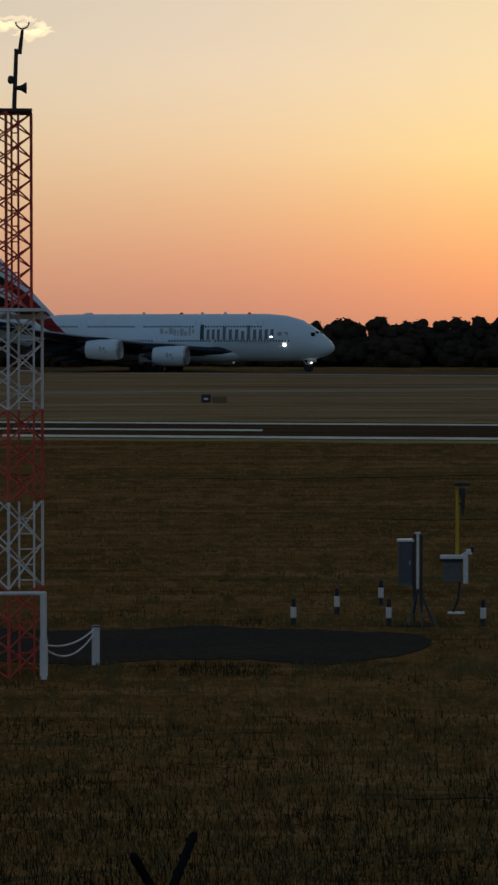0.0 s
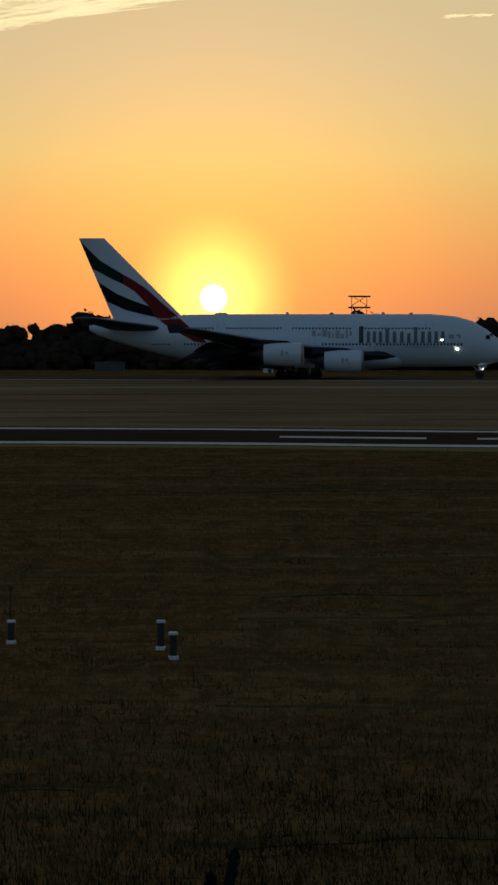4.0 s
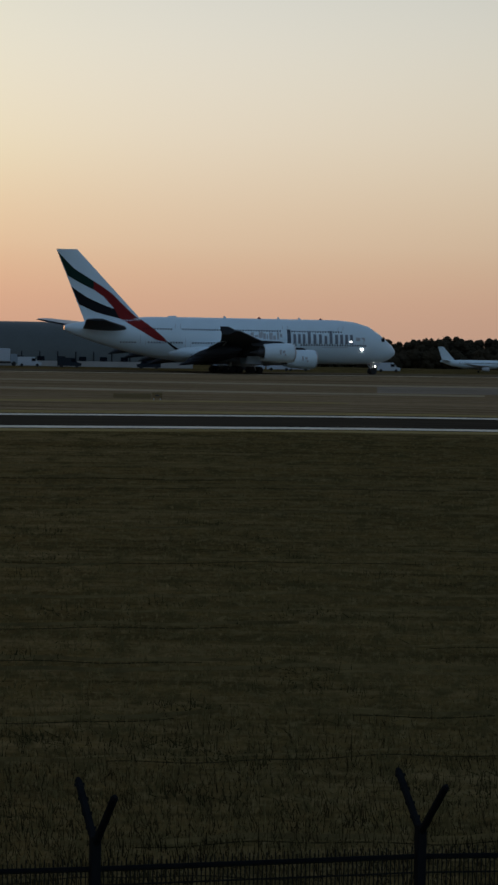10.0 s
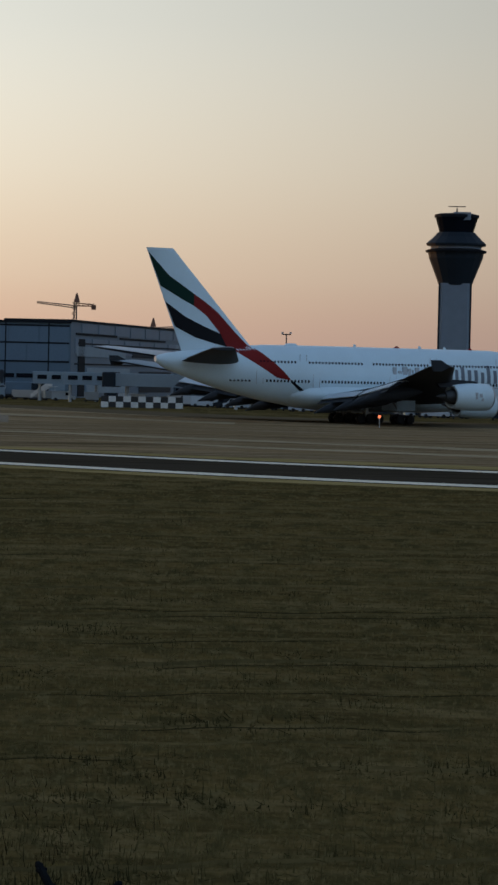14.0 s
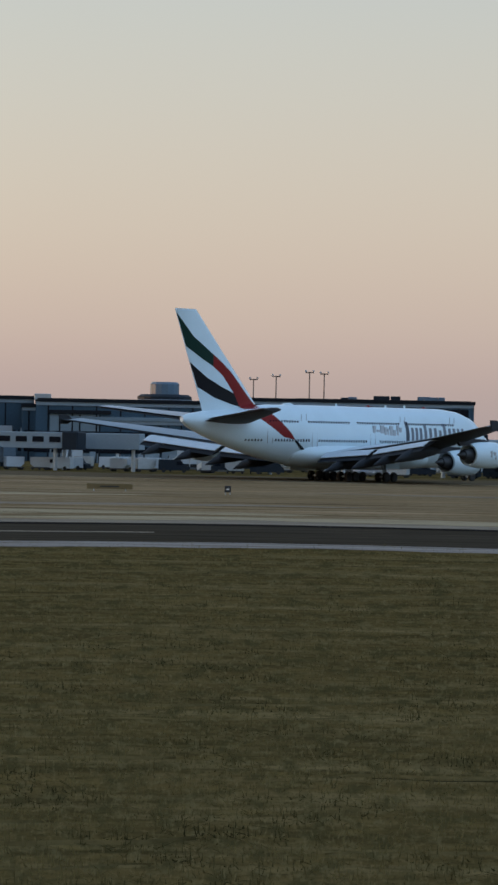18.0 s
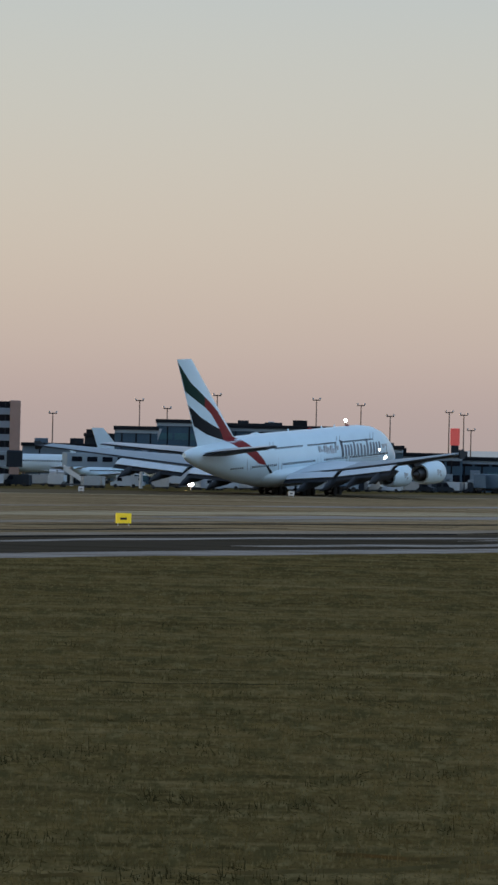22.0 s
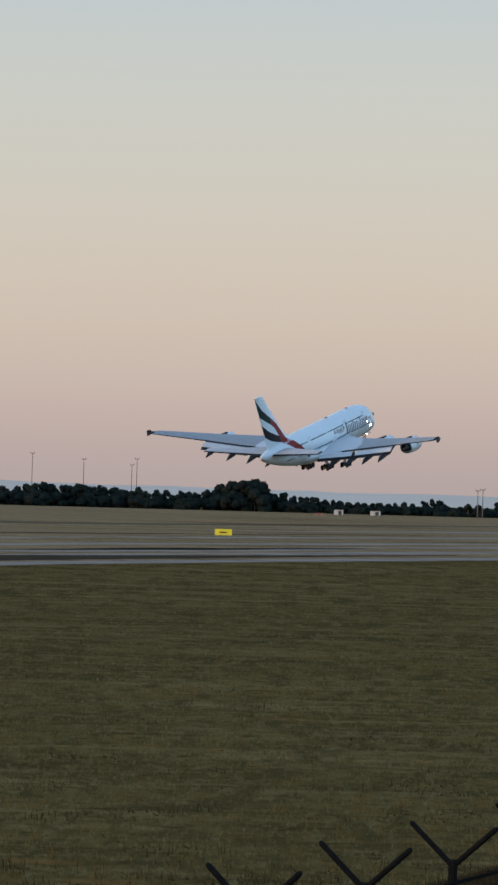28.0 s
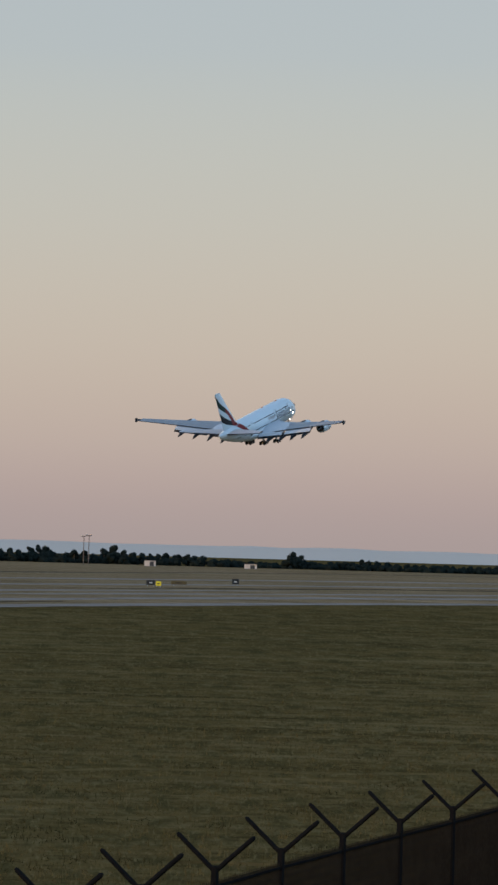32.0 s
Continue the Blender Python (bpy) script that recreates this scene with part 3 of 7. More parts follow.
# worn pale and dark bands across the field
BANDS_WEST = (
    (3000, 4700, 1.55, 0.020, PALE_PAVING),
    (3600, 5300, 1.42, 0.016, PALE_PAVING),
    (4500, 5500, 1.30, 0.012, ASPHALT),
    (4700, 6200, 1.36, 0.028, PALE_PAVING),
    (4400, 5900, 1.74, 0.030, PALE_PAVING),
    (4900, 6300, 1.52, 0.018, SHOULDER),
    (5500, 7300, 1.275, 0.028, PALE_PAVING),
    (6100, 8100, 1.86, 0.016, SHOULDER),
    (6900, 8300, 1.45, 0.024, SHOULDER),
    (7000, 8000, 1.29, 0.010, ASPHALT),
    (7100, 8700, 1.62, 0.045, PALE_PAVING),
    (7500, 8600, 1.37, 0.012, ASPHALT),
    (7700, 9300, 1.52, 0.035, GREY_PAVING),
    (7900, 9000, 1.85, 0.030, GREY_PAVING),
    (8300, 9800, 1.20, 0.022, SEAM),
    (8700, 10400, 1.33, 0.02, GREY_PAVING),
    (9100, 11900, 1.10, 0.022, GREY_PAVING),
)
BANDS_MIDDLE = (
    (8902, 9800, 1.175, 0.016, GREY_PAVING),
    (9200, 11900, 1.55, 0.025, GREY_PAVING),
    (9600, 11900, 1.22, 0.018, GREY_PAVING),
    (9500, 11900, 1.85, 0.03, GREY_PAVING),
    (9900, 11900, 1.40, 0.015, ASPHALT),
    (8600, 9900, 1.68, 0.012, ASPHALT),
    (7300, 8600, 1.13, 0.010, GREY_PAVING),
    (7900, 9000, 1.04, 0.012, GREY_PAVING),
    (8300, 9100, 1.09, 0.006, GREY_PAVING),
)
for k, (u0, u1, ratio, half, material) in enumerate(BANDS_WEST + BANDS_MIDDLE):
    strip("worn_band", tapered(NEAR_EDGE, ratio, half, u0, u1, -1, k), tapered(NEAR_EDGE, ratio, half, u0, u1, 1, k), u0, u1, material, "worn band of %s crossing the dry field" % ("dark asphalt" if material is ASPHALT else "grey paving" if material in (SHOULDER, GREY_PAVING) else "pale paving"), "paving", (0.016 if ratio > 1.16 else 0.034) + 0.0006 * k, 25)


# ---- woods ----
LEAVES = surface("dark_summer_leaves", (0.042, 0.034, 0.022), 0.85, 0, 0.35, 0.4, 3.0, gloss=0.05, by_thing=0.4)
BARK = surface("grey_bark", (0.12, 0.095, 0.07), 0.9, 0, 0.3, 2, 12)


def tree_into(leaves, wood, base, tall, wide, rng, lobes=16, cards=15, narrow=False):
    """One tree: tapered trunk with limbs, and a crown of many leaf clumps with gaps."""
    trunk_top = base + Vector((rng.uniform(-0.3, 0.3), rng.uniform(-0.3, 0.3), tall * 0.55))
    wood.rod(base - Vector((0, 0, 0.3)), trunk_top, tall * 0.028, tall * 0.012, 6, False)
    for k in range(lobes):
        a, h = rng.uniform(0, 2 * math.pi), rng.uniform(0.0, 1.0) ** 0.8
        swell = math.sin(math.pi * min(0.97, 0.3 + 0.6 * h)) * (1.0 if not narrow else 0.8)
        reach = wide * 0.5 * swell * rng.uniform(0.35, 0.85)
        c = base + Vector((math.cos(a) * reach, math.sin(a) * reach, tall * (0.06 + 0.84 * h)))
        if k % 3 == 0:
            wood.rod(base + Vector((0, 0, tall * rng.uniform(0.25, 0.5))), c, tall * 0.01, tall * 0.004, 4, False)
        size = wide * rng.uniform(0.17, 0.27)
        # a rough core that stops the light
        core = []
        for i in range(4):
            for j in range(6):
                e, b = math.pi * (i + 0.5) / 4, 2 * math.pi * j / 6
                q = size * 0.92 * rng.uniform(0.82, 1.1)
                core.append(c + Vector((math.sin(e) * math.cos(b), math.sin(e) * math.sin(b), math.cos(e) * 0.85)) * q)
        leaves.loft([core[i * 6:i * 6 + 6] for i in range(4)], True, True)
        for _ in range(cards):
            d = Vector((rng.gauss(0, 1), rng.gauss(0, 1), rng.gauss(0, 1))).normalized()
            p = c + d * size * rng.uniform(0.70, 0.94)
            s = size * rng.uniform(0.09, 0.19)
            x = Vector((rng.gauss(0, 1), rng.gauss(0, 1), rng.gauss(0, 1))).normalized()
            y = x.cross(d).normalized() * s
            x = x * s
            leaves.add([p - x - y * 0.6, p + x * 0.8 - y, p + x + y * 0.7, p - x * 0.7 + y], [(0, 1, 2, 3)])


def woods(name, rows, seed, label, depth=2, under=3, material=None):
    """Far woods: rows of (bearing, distance, height, width), each with a few trees behind it."""
    rng = random.Random(seed)
    leaves, wood = Shape(), Shape()
    for u, r, tall, wide in rows:
        # undergrowth that closes the wood's foot
        for _ in range(under):
            tree_into(leaves, wood, spot(u + rng.uniform(-26, 26), r - rng.uniform(2, 7)), tall * rng.uniform(0.40, 0.62), wide * rng.uniform(1.0, 1.35), rng, 12, 12)
        for k in range(depth):
            back = r + k * rng.uniform(6, 14)
            tree_into(leaves, wood, spot(u + rng.uniform(-12, 12) * k, back), tall * rng.uniform(0.92, 1.04) * (1 if k == 0 else 0.93), wide * rng.uniform(0.95, 1.2), rng)
    ob = part(name, leaves, material or LEAVES)
    tagged(ob, label, "trees", "", "stuff")
    part("trunks", wood, BARK, ob, "bare grey trunks and limbs")


def tree_row(tops, r, gap, seed, wide=1.0):
    """Trees whose tops follow (bearing, dip) points."""
    rng = random.Random(seed)
    us, vs = [p[0] for p in tops], [p[1] for p in tops]
    rows, u = [], us[0]
    while u < us[-1]:
        far = r + rng.uniform(-12, 18)
        tall = EYE - float(np.interp(u, us, vs)) * STEP * far
        rows.append((u, far, tall * rng.uniform(0.95, 1.1), max(5.0, tall * 0.72 * wide)))
        u += gap * rng.uniform(0.75, 1.25)
    return rows


woods("woods_west", tree_row(WOODS_WEST, 690, 34, 3), 11, "dark broadleaved woods behind the airfield at dusk")
woods("woods_middle", tree_row(WOODS_MIDDLE, 730, 34, 4), 12, "dark broadleaved woods behind the airfield at dusk")
woods("woods_hangars", tree_row(WOODS_HANGARS, 815, 15, 5), 13, "dark woods between the hangars")
woods("hedge_east", tree_row(HEDGE_EAST, 1500, 15, 6, 1.15), 14, "dark hedgerow trees beyond the runway's end", 1, 2, surface("dark_hedge_leaves", (0.016, 0.024, 0.022), 0.8, 0, 0.35, 0.4, 3.0, gloss=0.05))


# ---- the airliner: x forward, y to its left, z up from the runway under its main wheels ----
STATIONS = [(35, 4.45, 0.06, 0.06), (34.8, 4.5, 0.5, 0.55), (34.2, 4.6, 1.05, 1.2), (33, 4.8, 1.75, 2), (31.2, 5.28, 2.45, 2.93), (28.8, 5.9, 3.05, 3.75), (25.8, 6.25, 3.42, 4.22), (22, 6.4, 3.57, 4.4), (10, 6.4, 3.57, 4.4), (-8, 6.4, 3.57, 4.4), (-13, 6.5, 3.52, 4.28), (-18, 6.85, 3.28, 3.88), (-23, 7.18, 2.82, 3.2), (-27.5, 7.55, 2.2, 2.42), (-31, 7.9, 1.55, 1.72), (-34, 8.2, 0.85, 1), (-35.4, 8.4, 0.3, 0.4)]


def hull_at(x):
    xs = [s[0] for s in STATIONS][::-1]
    return [float(np.interp(x, xs, [s[k] for s in STATIONS][::-1])) for k in (1, 2, 3)]


FIN_TOP = 23.5


def fin_edges(z):
    k = (z - 9.6) / (FIN_TOP - 9.6)
    return -19.0 + k * (-32.9 + 19.0), -31.2 + k * (-37.2 + 31.2)


def fin_half(x, z):
    lead, trail = fin_edges(z)
    chord = lead - trail
    c = min(1.0, max(0.0, (lead - x) / chord))
    return 0.13 * chord * math.sqrt(c) * (1 - c) ** 0.8


def side_of(x, z):
    """Half the airliner's width at that place on its side, seen from abeam."""
    zc, ry, rz = hull_at(x)
    q = 1 - ((z - zc) / rz) ** 2
    hull = ry * math.sqrt(q) if q > 0 else 0.0
    return max(hull, fin_half(x, z) if z > 9.6 else 0.0)


def band(upper, lower, side, columns=20, rows=6, proud=0.035):
    """A thin painted band on one side, between two edges given as (x, z) points."""
    def along(points, k):
        d = [0.0]
        for a, b in zip(points, points[1:]):
            d.append(d[-1] + math.hypot(b[0] - a[0], b[1] - a[1]))
        return float(np.interp(k * d[-1], d, [p[0] for p in points])), float(np.interp(k * d[-1], d, [p[1] for p in points]))

    rings = []
    for i in range(columns + 1):
        (xa, za), (xb, zb) = along(upper, i / columns), along(lower, i / columns)
        ring = []
        for j in range(rows + 1):
            x, z = xa + (xb - xa) * j / rows, za + (zb - za) * j / rows
            ring.append((x, side * (side_of(x, z) + proud), z))
        ring += [(x, y - side * 0.06, z) for x, y, z in ring[::-1]]
        rings.append(ring)
    return Shape().loft(rings, True, True)


def wing_shape(rows, n=9):
    """rows: (y, leading x, trailing x, z, thickness). A rounded aerofoil lofted along the span."""
    rings = []
    for y, lead, trail, z, thick in rows:
        chord, ring = lead - trail, []
        for k in range(n):
            c = 0.5 * (1 - math.cos(math.pi * k / (n - 1)))
            ring.append((lead - c * chord, y, z + thick * 1.5 * math.sqrt(c) * (1 - c) * 0.75 + 0.02))
        for k in range(n - 2, 0, -1):
            c = 0.5 * (1 - math.cos(math.pi * k / (n - 1)))
            ring.append((lead - c * chord, y, z - thick * 1.1 * math.sqrt(c) * (1 - c) * 0.75 - 0.02))
        rings.append(ring)
    return Shape().loft(rings, True, True)


def build_airliner():
    plane = thing("airliner", "white four-engined double-deck airliner taking off, wheels down", "airliner")
    hull = Shape()
    n = 36
    hull.loft([[(x, ry * math.cos(2 * math.pi * k / n), zc + rz * math.sin(2 * math.pi * k / n)) for k in range(n)] for x, zc, ry, rz in STATIONS], True, True)
    body = part("fuselage", hull, WHITE_PAINT, plane, "white painted fuselage with two decks of windows", True)
    belly = Shape()
    belly.loft([[(x, w * math.cos(2 * math.pi * k / 24), z + h * math.sin(2 * math.pi * k / 24)) for k in range(24)] for x, w, z, h in ((19, 0.8, 3.3, 0.7), (16.5, 2.7, 3.35, 1.45), (12, 3.95, 3.5, 1.85), (5, 4.4, 3.65, 2.05), (-4, 4.45, 3.75, 2.1), (-9, 4.25, 3.85, 2.05), (-12, 3.75, 3.9, 1.85), (-14.5, 2.7, 4.0, 1.35), (-16.5, 0.7, 4.1, 0.5))], True, True)
    part("belly_fairing", belly, WHITE_PAINT, plane, "bulging white belly fairing", True)
    # windows of both decks, cockpit, doors
    for name, z, ranges in (("deck_glazing", 8.35, ((-20, -14), (-12, -3), (-1, 9), (10.5, 22))), ("cabin_glazing", 5.75, ((-24.5, -21.5), (-19, -12), (-10, 1), (4, 12), (13, 27)))):
        row = Shape()
        for x0, x1 in ranges:
            x = x0
            while x < x1:
                for side in (1, -1):
                    y = side * (side_of(x, z) - 0.05)
                    row.box(x, y, z - 0.17, 0.26, 0.16, 0.36)
                x += 0.56
        tagged(part(name, row, GLASS, body), "row of small dark cabin windows", "", "", "stuff")
    for k in range(-2, 3):
        x, y = 32.1 - abs(k) * 0.42, 0.82 * k
        zc, ry, rz = hull_at(x)
        top = zc + rz * math.sqrt(max(0.02, 1 - (y / ry) ** 2))
        part("cockpit_window", Shape().block(x + 0.1, y * 1.12, top - 0.78, 0.7, 0.72, 0.66, 0.06), GLASS, body, "dark cockpit windscreen pane")
    doors = Shape()
    for x, z in ((26, 4.9), (12.3, 4.9), (2.2, 4.9), (-11, 4.9), (-20.2, 5.3), (21.6, 7.6), (9.6, 7.6), (-13, 7.6)):
        for side in (1, -1):
            for dx in (-0.55, 0.55):
                doors.box(x + dx, side * (side_of(x, z + 1) - 0.01), z, 0.05, 0.06, 1.9)
    tagged(part("door_seams", doors, GREY_PAINT, body), "grey door outlines", "", "", "stuff")
    # the name along the side, drawn as plain bars
    for side in (1, -1):
        # (start, width, foot, head) of the plain dark bars that stand for the name
        strokes = ((10.0, 0.75, 5.95, 8.75), (11.3, 0.55, 6.0, 7.9), (12.3, 0.55, 6.0, 7.9), (13.3, 0.55, 6.0, 7.9), (14.4, 0.6, 6.0, 8.3), (15.6, 0.6, 6.0, 7.9), (16.8, 0.6, 6.0, 7.9), (18.0, 0.55, 6.0, 7.6), (19.1, 0.6, 6.0, 8.6), (20.3, 0.6, 6.0, 7.9), (21.4, 0.6, 6.0, 7.9), (22.5, 0.6, 6.0, 7.9), (23.6, 0.6, 6.0, 7.9))
        for x, wide, low, high in strokes:
            steps = 5
            bars = Shape()
            for k in range(steps):
                z0, z1 = low + (high - low) * k / steps, low + (high - low) * (k + 1) / steps
                ys = [[side * (side_of(xx, zz) + 0.03) for xx in (x, x + wide)] for zz in (z0, z1)]
                front = [(x, ys[0][0], z0), (x + wide, ys[0][1], z0), (x + wide, ys[1][1], z1), (x, ys[1][0], z1)]
                bars.add(front + [(px, py - side * 0.08, pz) for px, py, pz in front], [(0, 1, 2, 3), (7, 6, 5, 4), (0, 4, 5, 1), (1, 5, 6, 2), (2, 6, 7, 3), (3, 7, 4, 0)])
            part("name_bar", bars, LETTER_PAINT if x < 11 else PALE_LETTER_PAINT, body, "slate-coloured bar of the airline's name")
        under = Shape().box(20.3, side * (side_of(20.3, 5.35) - 0.02), 5.3, 5.6, 0.14, 0.12)
        tagged(part("small_line", under, GREY_PAINT, body), "thin grey line of lettering", "", "", "stuff")
        small = Shape()
        rng = random.Random(5)
        x = 2.2
        while x < 8.6:
            w = rng.uniform(0.25, 0.8)
            z0, z1 = rng.uniform(6.6, 7.2), rng.uniform(7.5, 8.2)
            small.box(x + w / 2, side * (side_of(x, 7.3) - 0.02), z0, w, 0.2, z1 - z0)
            x += w + rng.uniform(0.12, 0.3)
        for x0, w in ((24.9, 0.9), (26.1, 0.8)):
            small.box(x0 + w / 2, side * (side_of(x0 + w, 7.0) - 0.02), 6.7, w, 0.16, 0.7)
        tagged(part("small_lettering", small, GREY_PAINT, body), "small grey bars of lettering", "", "", "stuff")
    # fin and its painted bands
    rings = []
    for i in range(13):
        z = 8.6 + (FIN_TOP - 8.6) * i / 12
        lead, trail = fin_edges(max(z, 9.6))
        if z < 9.6:
            lead, trail = lead + (9.6 - z) * 0.9, trail
        ring = []
        for k in range(14):
            c = 0.5 * (1 - math.cos(math.pi * k / 13))
            ring.append((lead - c * (lead - trail), 0.13 * (lead - trail) * math.sqrt(c) * (1 - c) ** 0.8 + 0.01, z))
        ring += [(x, -y, zz) for x, y, zz in ring[-2:0:-1]]
        rings.append(ring)
    fin = part("fin", Shape().loft(rings, True, True), WHITE_PAINT, plane, "white tail fin with coloured bands", True)
    for side in (1, -1):
        part("green_band", band([(-36.9, 22.92), (-33.6, 19.76), (-29.6, 17.4)], [(-34.85, 18.37), (-31.5, 16.60), (-29.6, 15.76)], side), GREEN_PAINT, fin, "dark green band", True)
        part("black_band", band([(-34.0, 16.21), (-30.8, 14.20), (-27.85, 12.96), (-25.3, 12.09)], [(-32.4, 12.86), (-29.3, 11.47), (-26.5, 10.75), (-24.2, 10.27)], side), BLACK_PAINT, fin, "black band", True)
        part("red_band", band([(-29.6, 17.4), (-28.0, 16.5), (-25.7, 15.0), (-22.5, 12.09), (-19.8, 9.89), (-16.0, 6.70), (-15.3, 5.95)], [(-29.6, 15.76), (-27.6, 14.5), (-25.3, 12.09), (-24.2, 10.27), (-22.4, 9.00), (-17.5, 6.20), (-15.3, 5.85)], side, 40, 8), RED_PAINT, fin, "red band sweeping down onto the fuselage", True)
        part("black_tip", band([(-15.2, 5.95), (-13.0, 4.60), (-11.0, 3.60)], [(-15.2, 5.60), (-13.4, 4.30), (-11.0, 3.50)], side, 12, 3), BLACK_PAINT, fin, "", True)
    # tailplane
    for side in (1, -1):
        # underside painted near-black for its shade, top skin pale for skylight
        tail = part("tailplane", wing_shape([(side * 0.8, -22.2, -31.8, 8.15, 1.5), (side * 15.2, -32.4, -36.1, 9.85, 0.5)]), SHADED_WING_PAINT, plane, "tailplane half with shade painted on its underside", True)
        part("tailplane_top", wing_shape([(side * 1.0, -22.6, -31.2, 8.55, 0.9), (side * 15.1, -32.6, -35.9, 10.02, 0.3)]), GREY_PAINT, tail, "upper skin painted pale as sky-lit", True)
    # wings, flaps, engines
    bending = []
    for side in (1, -1):
        # the wing's own colour carries the underside's shade, the skins carry the skylight
        wing = part("wing", wing_shape([(side * 2.6, 16.6, -9.0, 3.7, 3.2), (side * 4.2, 13.4, -9.1, 3.85, 3.0), (side * 7, 10.2, -9.2, 4.1, 2.6), (side * 14, 4.0, -9.8, 4.9, 1.7), (side * 26, -4.6, -13.0, 6.3, 1.0), (side * 38.6, -13.8, -17.8, 8.0, 0.45), (side * 39.8, -15.6, -18.2, 8.2, 0.25)]), SHADED_WING_PAINT, plane, "grey swept wing with shade painted on its underside", True)
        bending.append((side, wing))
        part("wing_top", wing_shape([(side * 3.0, 14.6, -8.0, 3.95, 3.0), (side * 4.2, 12.6, -8.1, 4.08, 2.9), (side * 7, 9.6, -8.2, 4.33, 2.5), (side * 14, 3.6, -8.9, 5.1, 1.7), (side * 26, -4.9, -12.6, 6.48, 1.1), (side * 38.4, -13.9, -17.7, 8.14, 0.55)]), LIT_WING_PAINT, wing, "grey upper wing skin, painted lighter as sky-lit", True)
        part("inner_wing_skin", wing_shape([(side * 3.4, 13.6, -8.1, 4.12, 2.98), (side * 7, 9.2, -8.3, 4.4, 2.48), (side * 14, 3.4, -9.0, 5.12, 1.6)]), LIT_SKIN_PAINT, wing, "inner wing skin painted pale as sky-lit", True)
        for y0, y1, x0, x1, z0, z1 in ((4.2, 13.8, -8.3, -9.3, 4.0, 4.6), (14.6, 26, -9.4, -12.6, 4.7, 6.0)):
            flap = Shape()
            # flap painted dark as shaded below, with a sky-lit skin above
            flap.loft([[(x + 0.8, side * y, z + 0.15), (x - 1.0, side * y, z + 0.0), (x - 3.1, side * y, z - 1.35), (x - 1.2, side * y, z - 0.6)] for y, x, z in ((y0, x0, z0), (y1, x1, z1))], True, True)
            flap = part("flap", flap, SHADED_FLAP_PAINT, wing, "flap lowered for take-off, painted dark as in shade")
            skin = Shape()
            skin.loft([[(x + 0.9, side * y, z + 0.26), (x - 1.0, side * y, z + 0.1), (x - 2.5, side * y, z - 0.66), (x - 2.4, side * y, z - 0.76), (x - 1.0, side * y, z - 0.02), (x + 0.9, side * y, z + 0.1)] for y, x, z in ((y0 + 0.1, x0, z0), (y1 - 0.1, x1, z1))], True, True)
            part("flap_skin", skin, LIT_SKIN_PAINT, flap, "upper skin painted pale as sky-lit")
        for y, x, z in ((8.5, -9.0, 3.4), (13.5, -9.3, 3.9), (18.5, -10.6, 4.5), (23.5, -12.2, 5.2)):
            # the shade under the wing is in the fairing's dark colour
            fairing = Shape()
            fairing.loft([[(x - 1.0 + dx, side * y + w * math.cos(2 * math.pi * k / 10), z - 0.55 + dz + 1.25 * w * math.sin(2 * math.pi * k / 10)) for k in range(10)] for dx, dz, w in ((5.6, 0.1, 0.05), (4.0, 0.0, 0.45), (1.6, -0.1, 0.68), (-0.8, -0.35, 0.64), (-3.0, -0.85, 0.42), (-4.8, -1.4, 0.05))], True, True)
            part("flap_fairing", fairing, SHADED_FAIRING_PAINT, wing, "canoe-shaped flap fairing painted dark as in shade", True)
        tip = Shape().loft([[(x0 + dx, side * (39.75 + dy), z) for dx, dy in ((0, 0), (-0.3, 0.12), (-long + 0.2, 0.12), (-long, 0))] for x0, long, z in ((-16.6, 1.6, 7.5), (-15.5, 2.9, 8.05), (-15.6, 2.9, 8.3), (-16.9, 1.7, 8.95))], True, True)
        part("wingtip_fence", tip, SHADED_WING_PAINT, wing, "")
        for y, x, z in ((14.9, 11.1, 3.0), (25.7, 1.9, 4.2)):
            engine = part("engine", Shape().lathe([(-0.9, 1.45), (-0.05, 1.5), (0.0, 1.62), (-0.25, 1.8), (-1.6, 1.86), (-3.8, 1.84), (-5.4, 1.7), (-6.3, 1.56), (-6.3, 1.3), (-4.8, 1.1)], "x", (x, side * y, z), 28), WHITE_PAINT, plane, "white engine nacelle with grey emblem", True)
            bending.append((side, engine))
            part("fan", Shape().lathe([(-0.95, 1.44), (-0.75, 0.6), (-0.2, 0.05)], "x", (x, side * y, z), 20), DARK_PAINT, engine, "dark fan disc", True)
            part("exhaust", Shape().lathe([(-4.9, 1.12), (-6.6, 0.9), (-7.5, 0.66), (-7.5, 0.5), (-8.9, 0.05)], "x", (x, side * y, z), 18), DARK_PAINT, engine, "dark exhaust cone", True)
            part("lip", Shape().lathe([(-0.02, 1.52), (0.04, 1.63), (-0.3, 1.83)], "x", (x, side * y, z), 28), STEEL, engine, "bare metal intake lip", True)
            emblem = Shape()
            for dx, dz, w, h in ((-2.2, 0.15, 0.5, 0.5), (-2.9, -0.1, 0.35, 0.9), (-1.9, -0.35, 0.3, 0.4)):
                for s in (1, -1):
                    emblem.box(x + dx - 0.4, side * y + s * 1.83, z + dz - 0.2, w, 0.12, h)
            tagged(part("emblem", emblem, GREY_PAINT, engine), "grey engine emblem", "", "", "stuff")
            pylon = Shape().loft([[(x - 1.3, side * y - 0.25, z + 1.6), (x - 1.3, side * y + 0.25, z + 1.6), (x - 8.3, side * y + 0.25, z + 1.2), (x - 8.3, side * y - 0.25, z + 1.2)], [(x - 2.6, side * y - 0.2, z + 2.15), (x - 2.6, side * y + 0.2, z + 2.15), (x - 9.5, side * y + 0.2, z + 2.4), (x - 9.5, side * y - 0.2, z + 2.4)]], True, True)
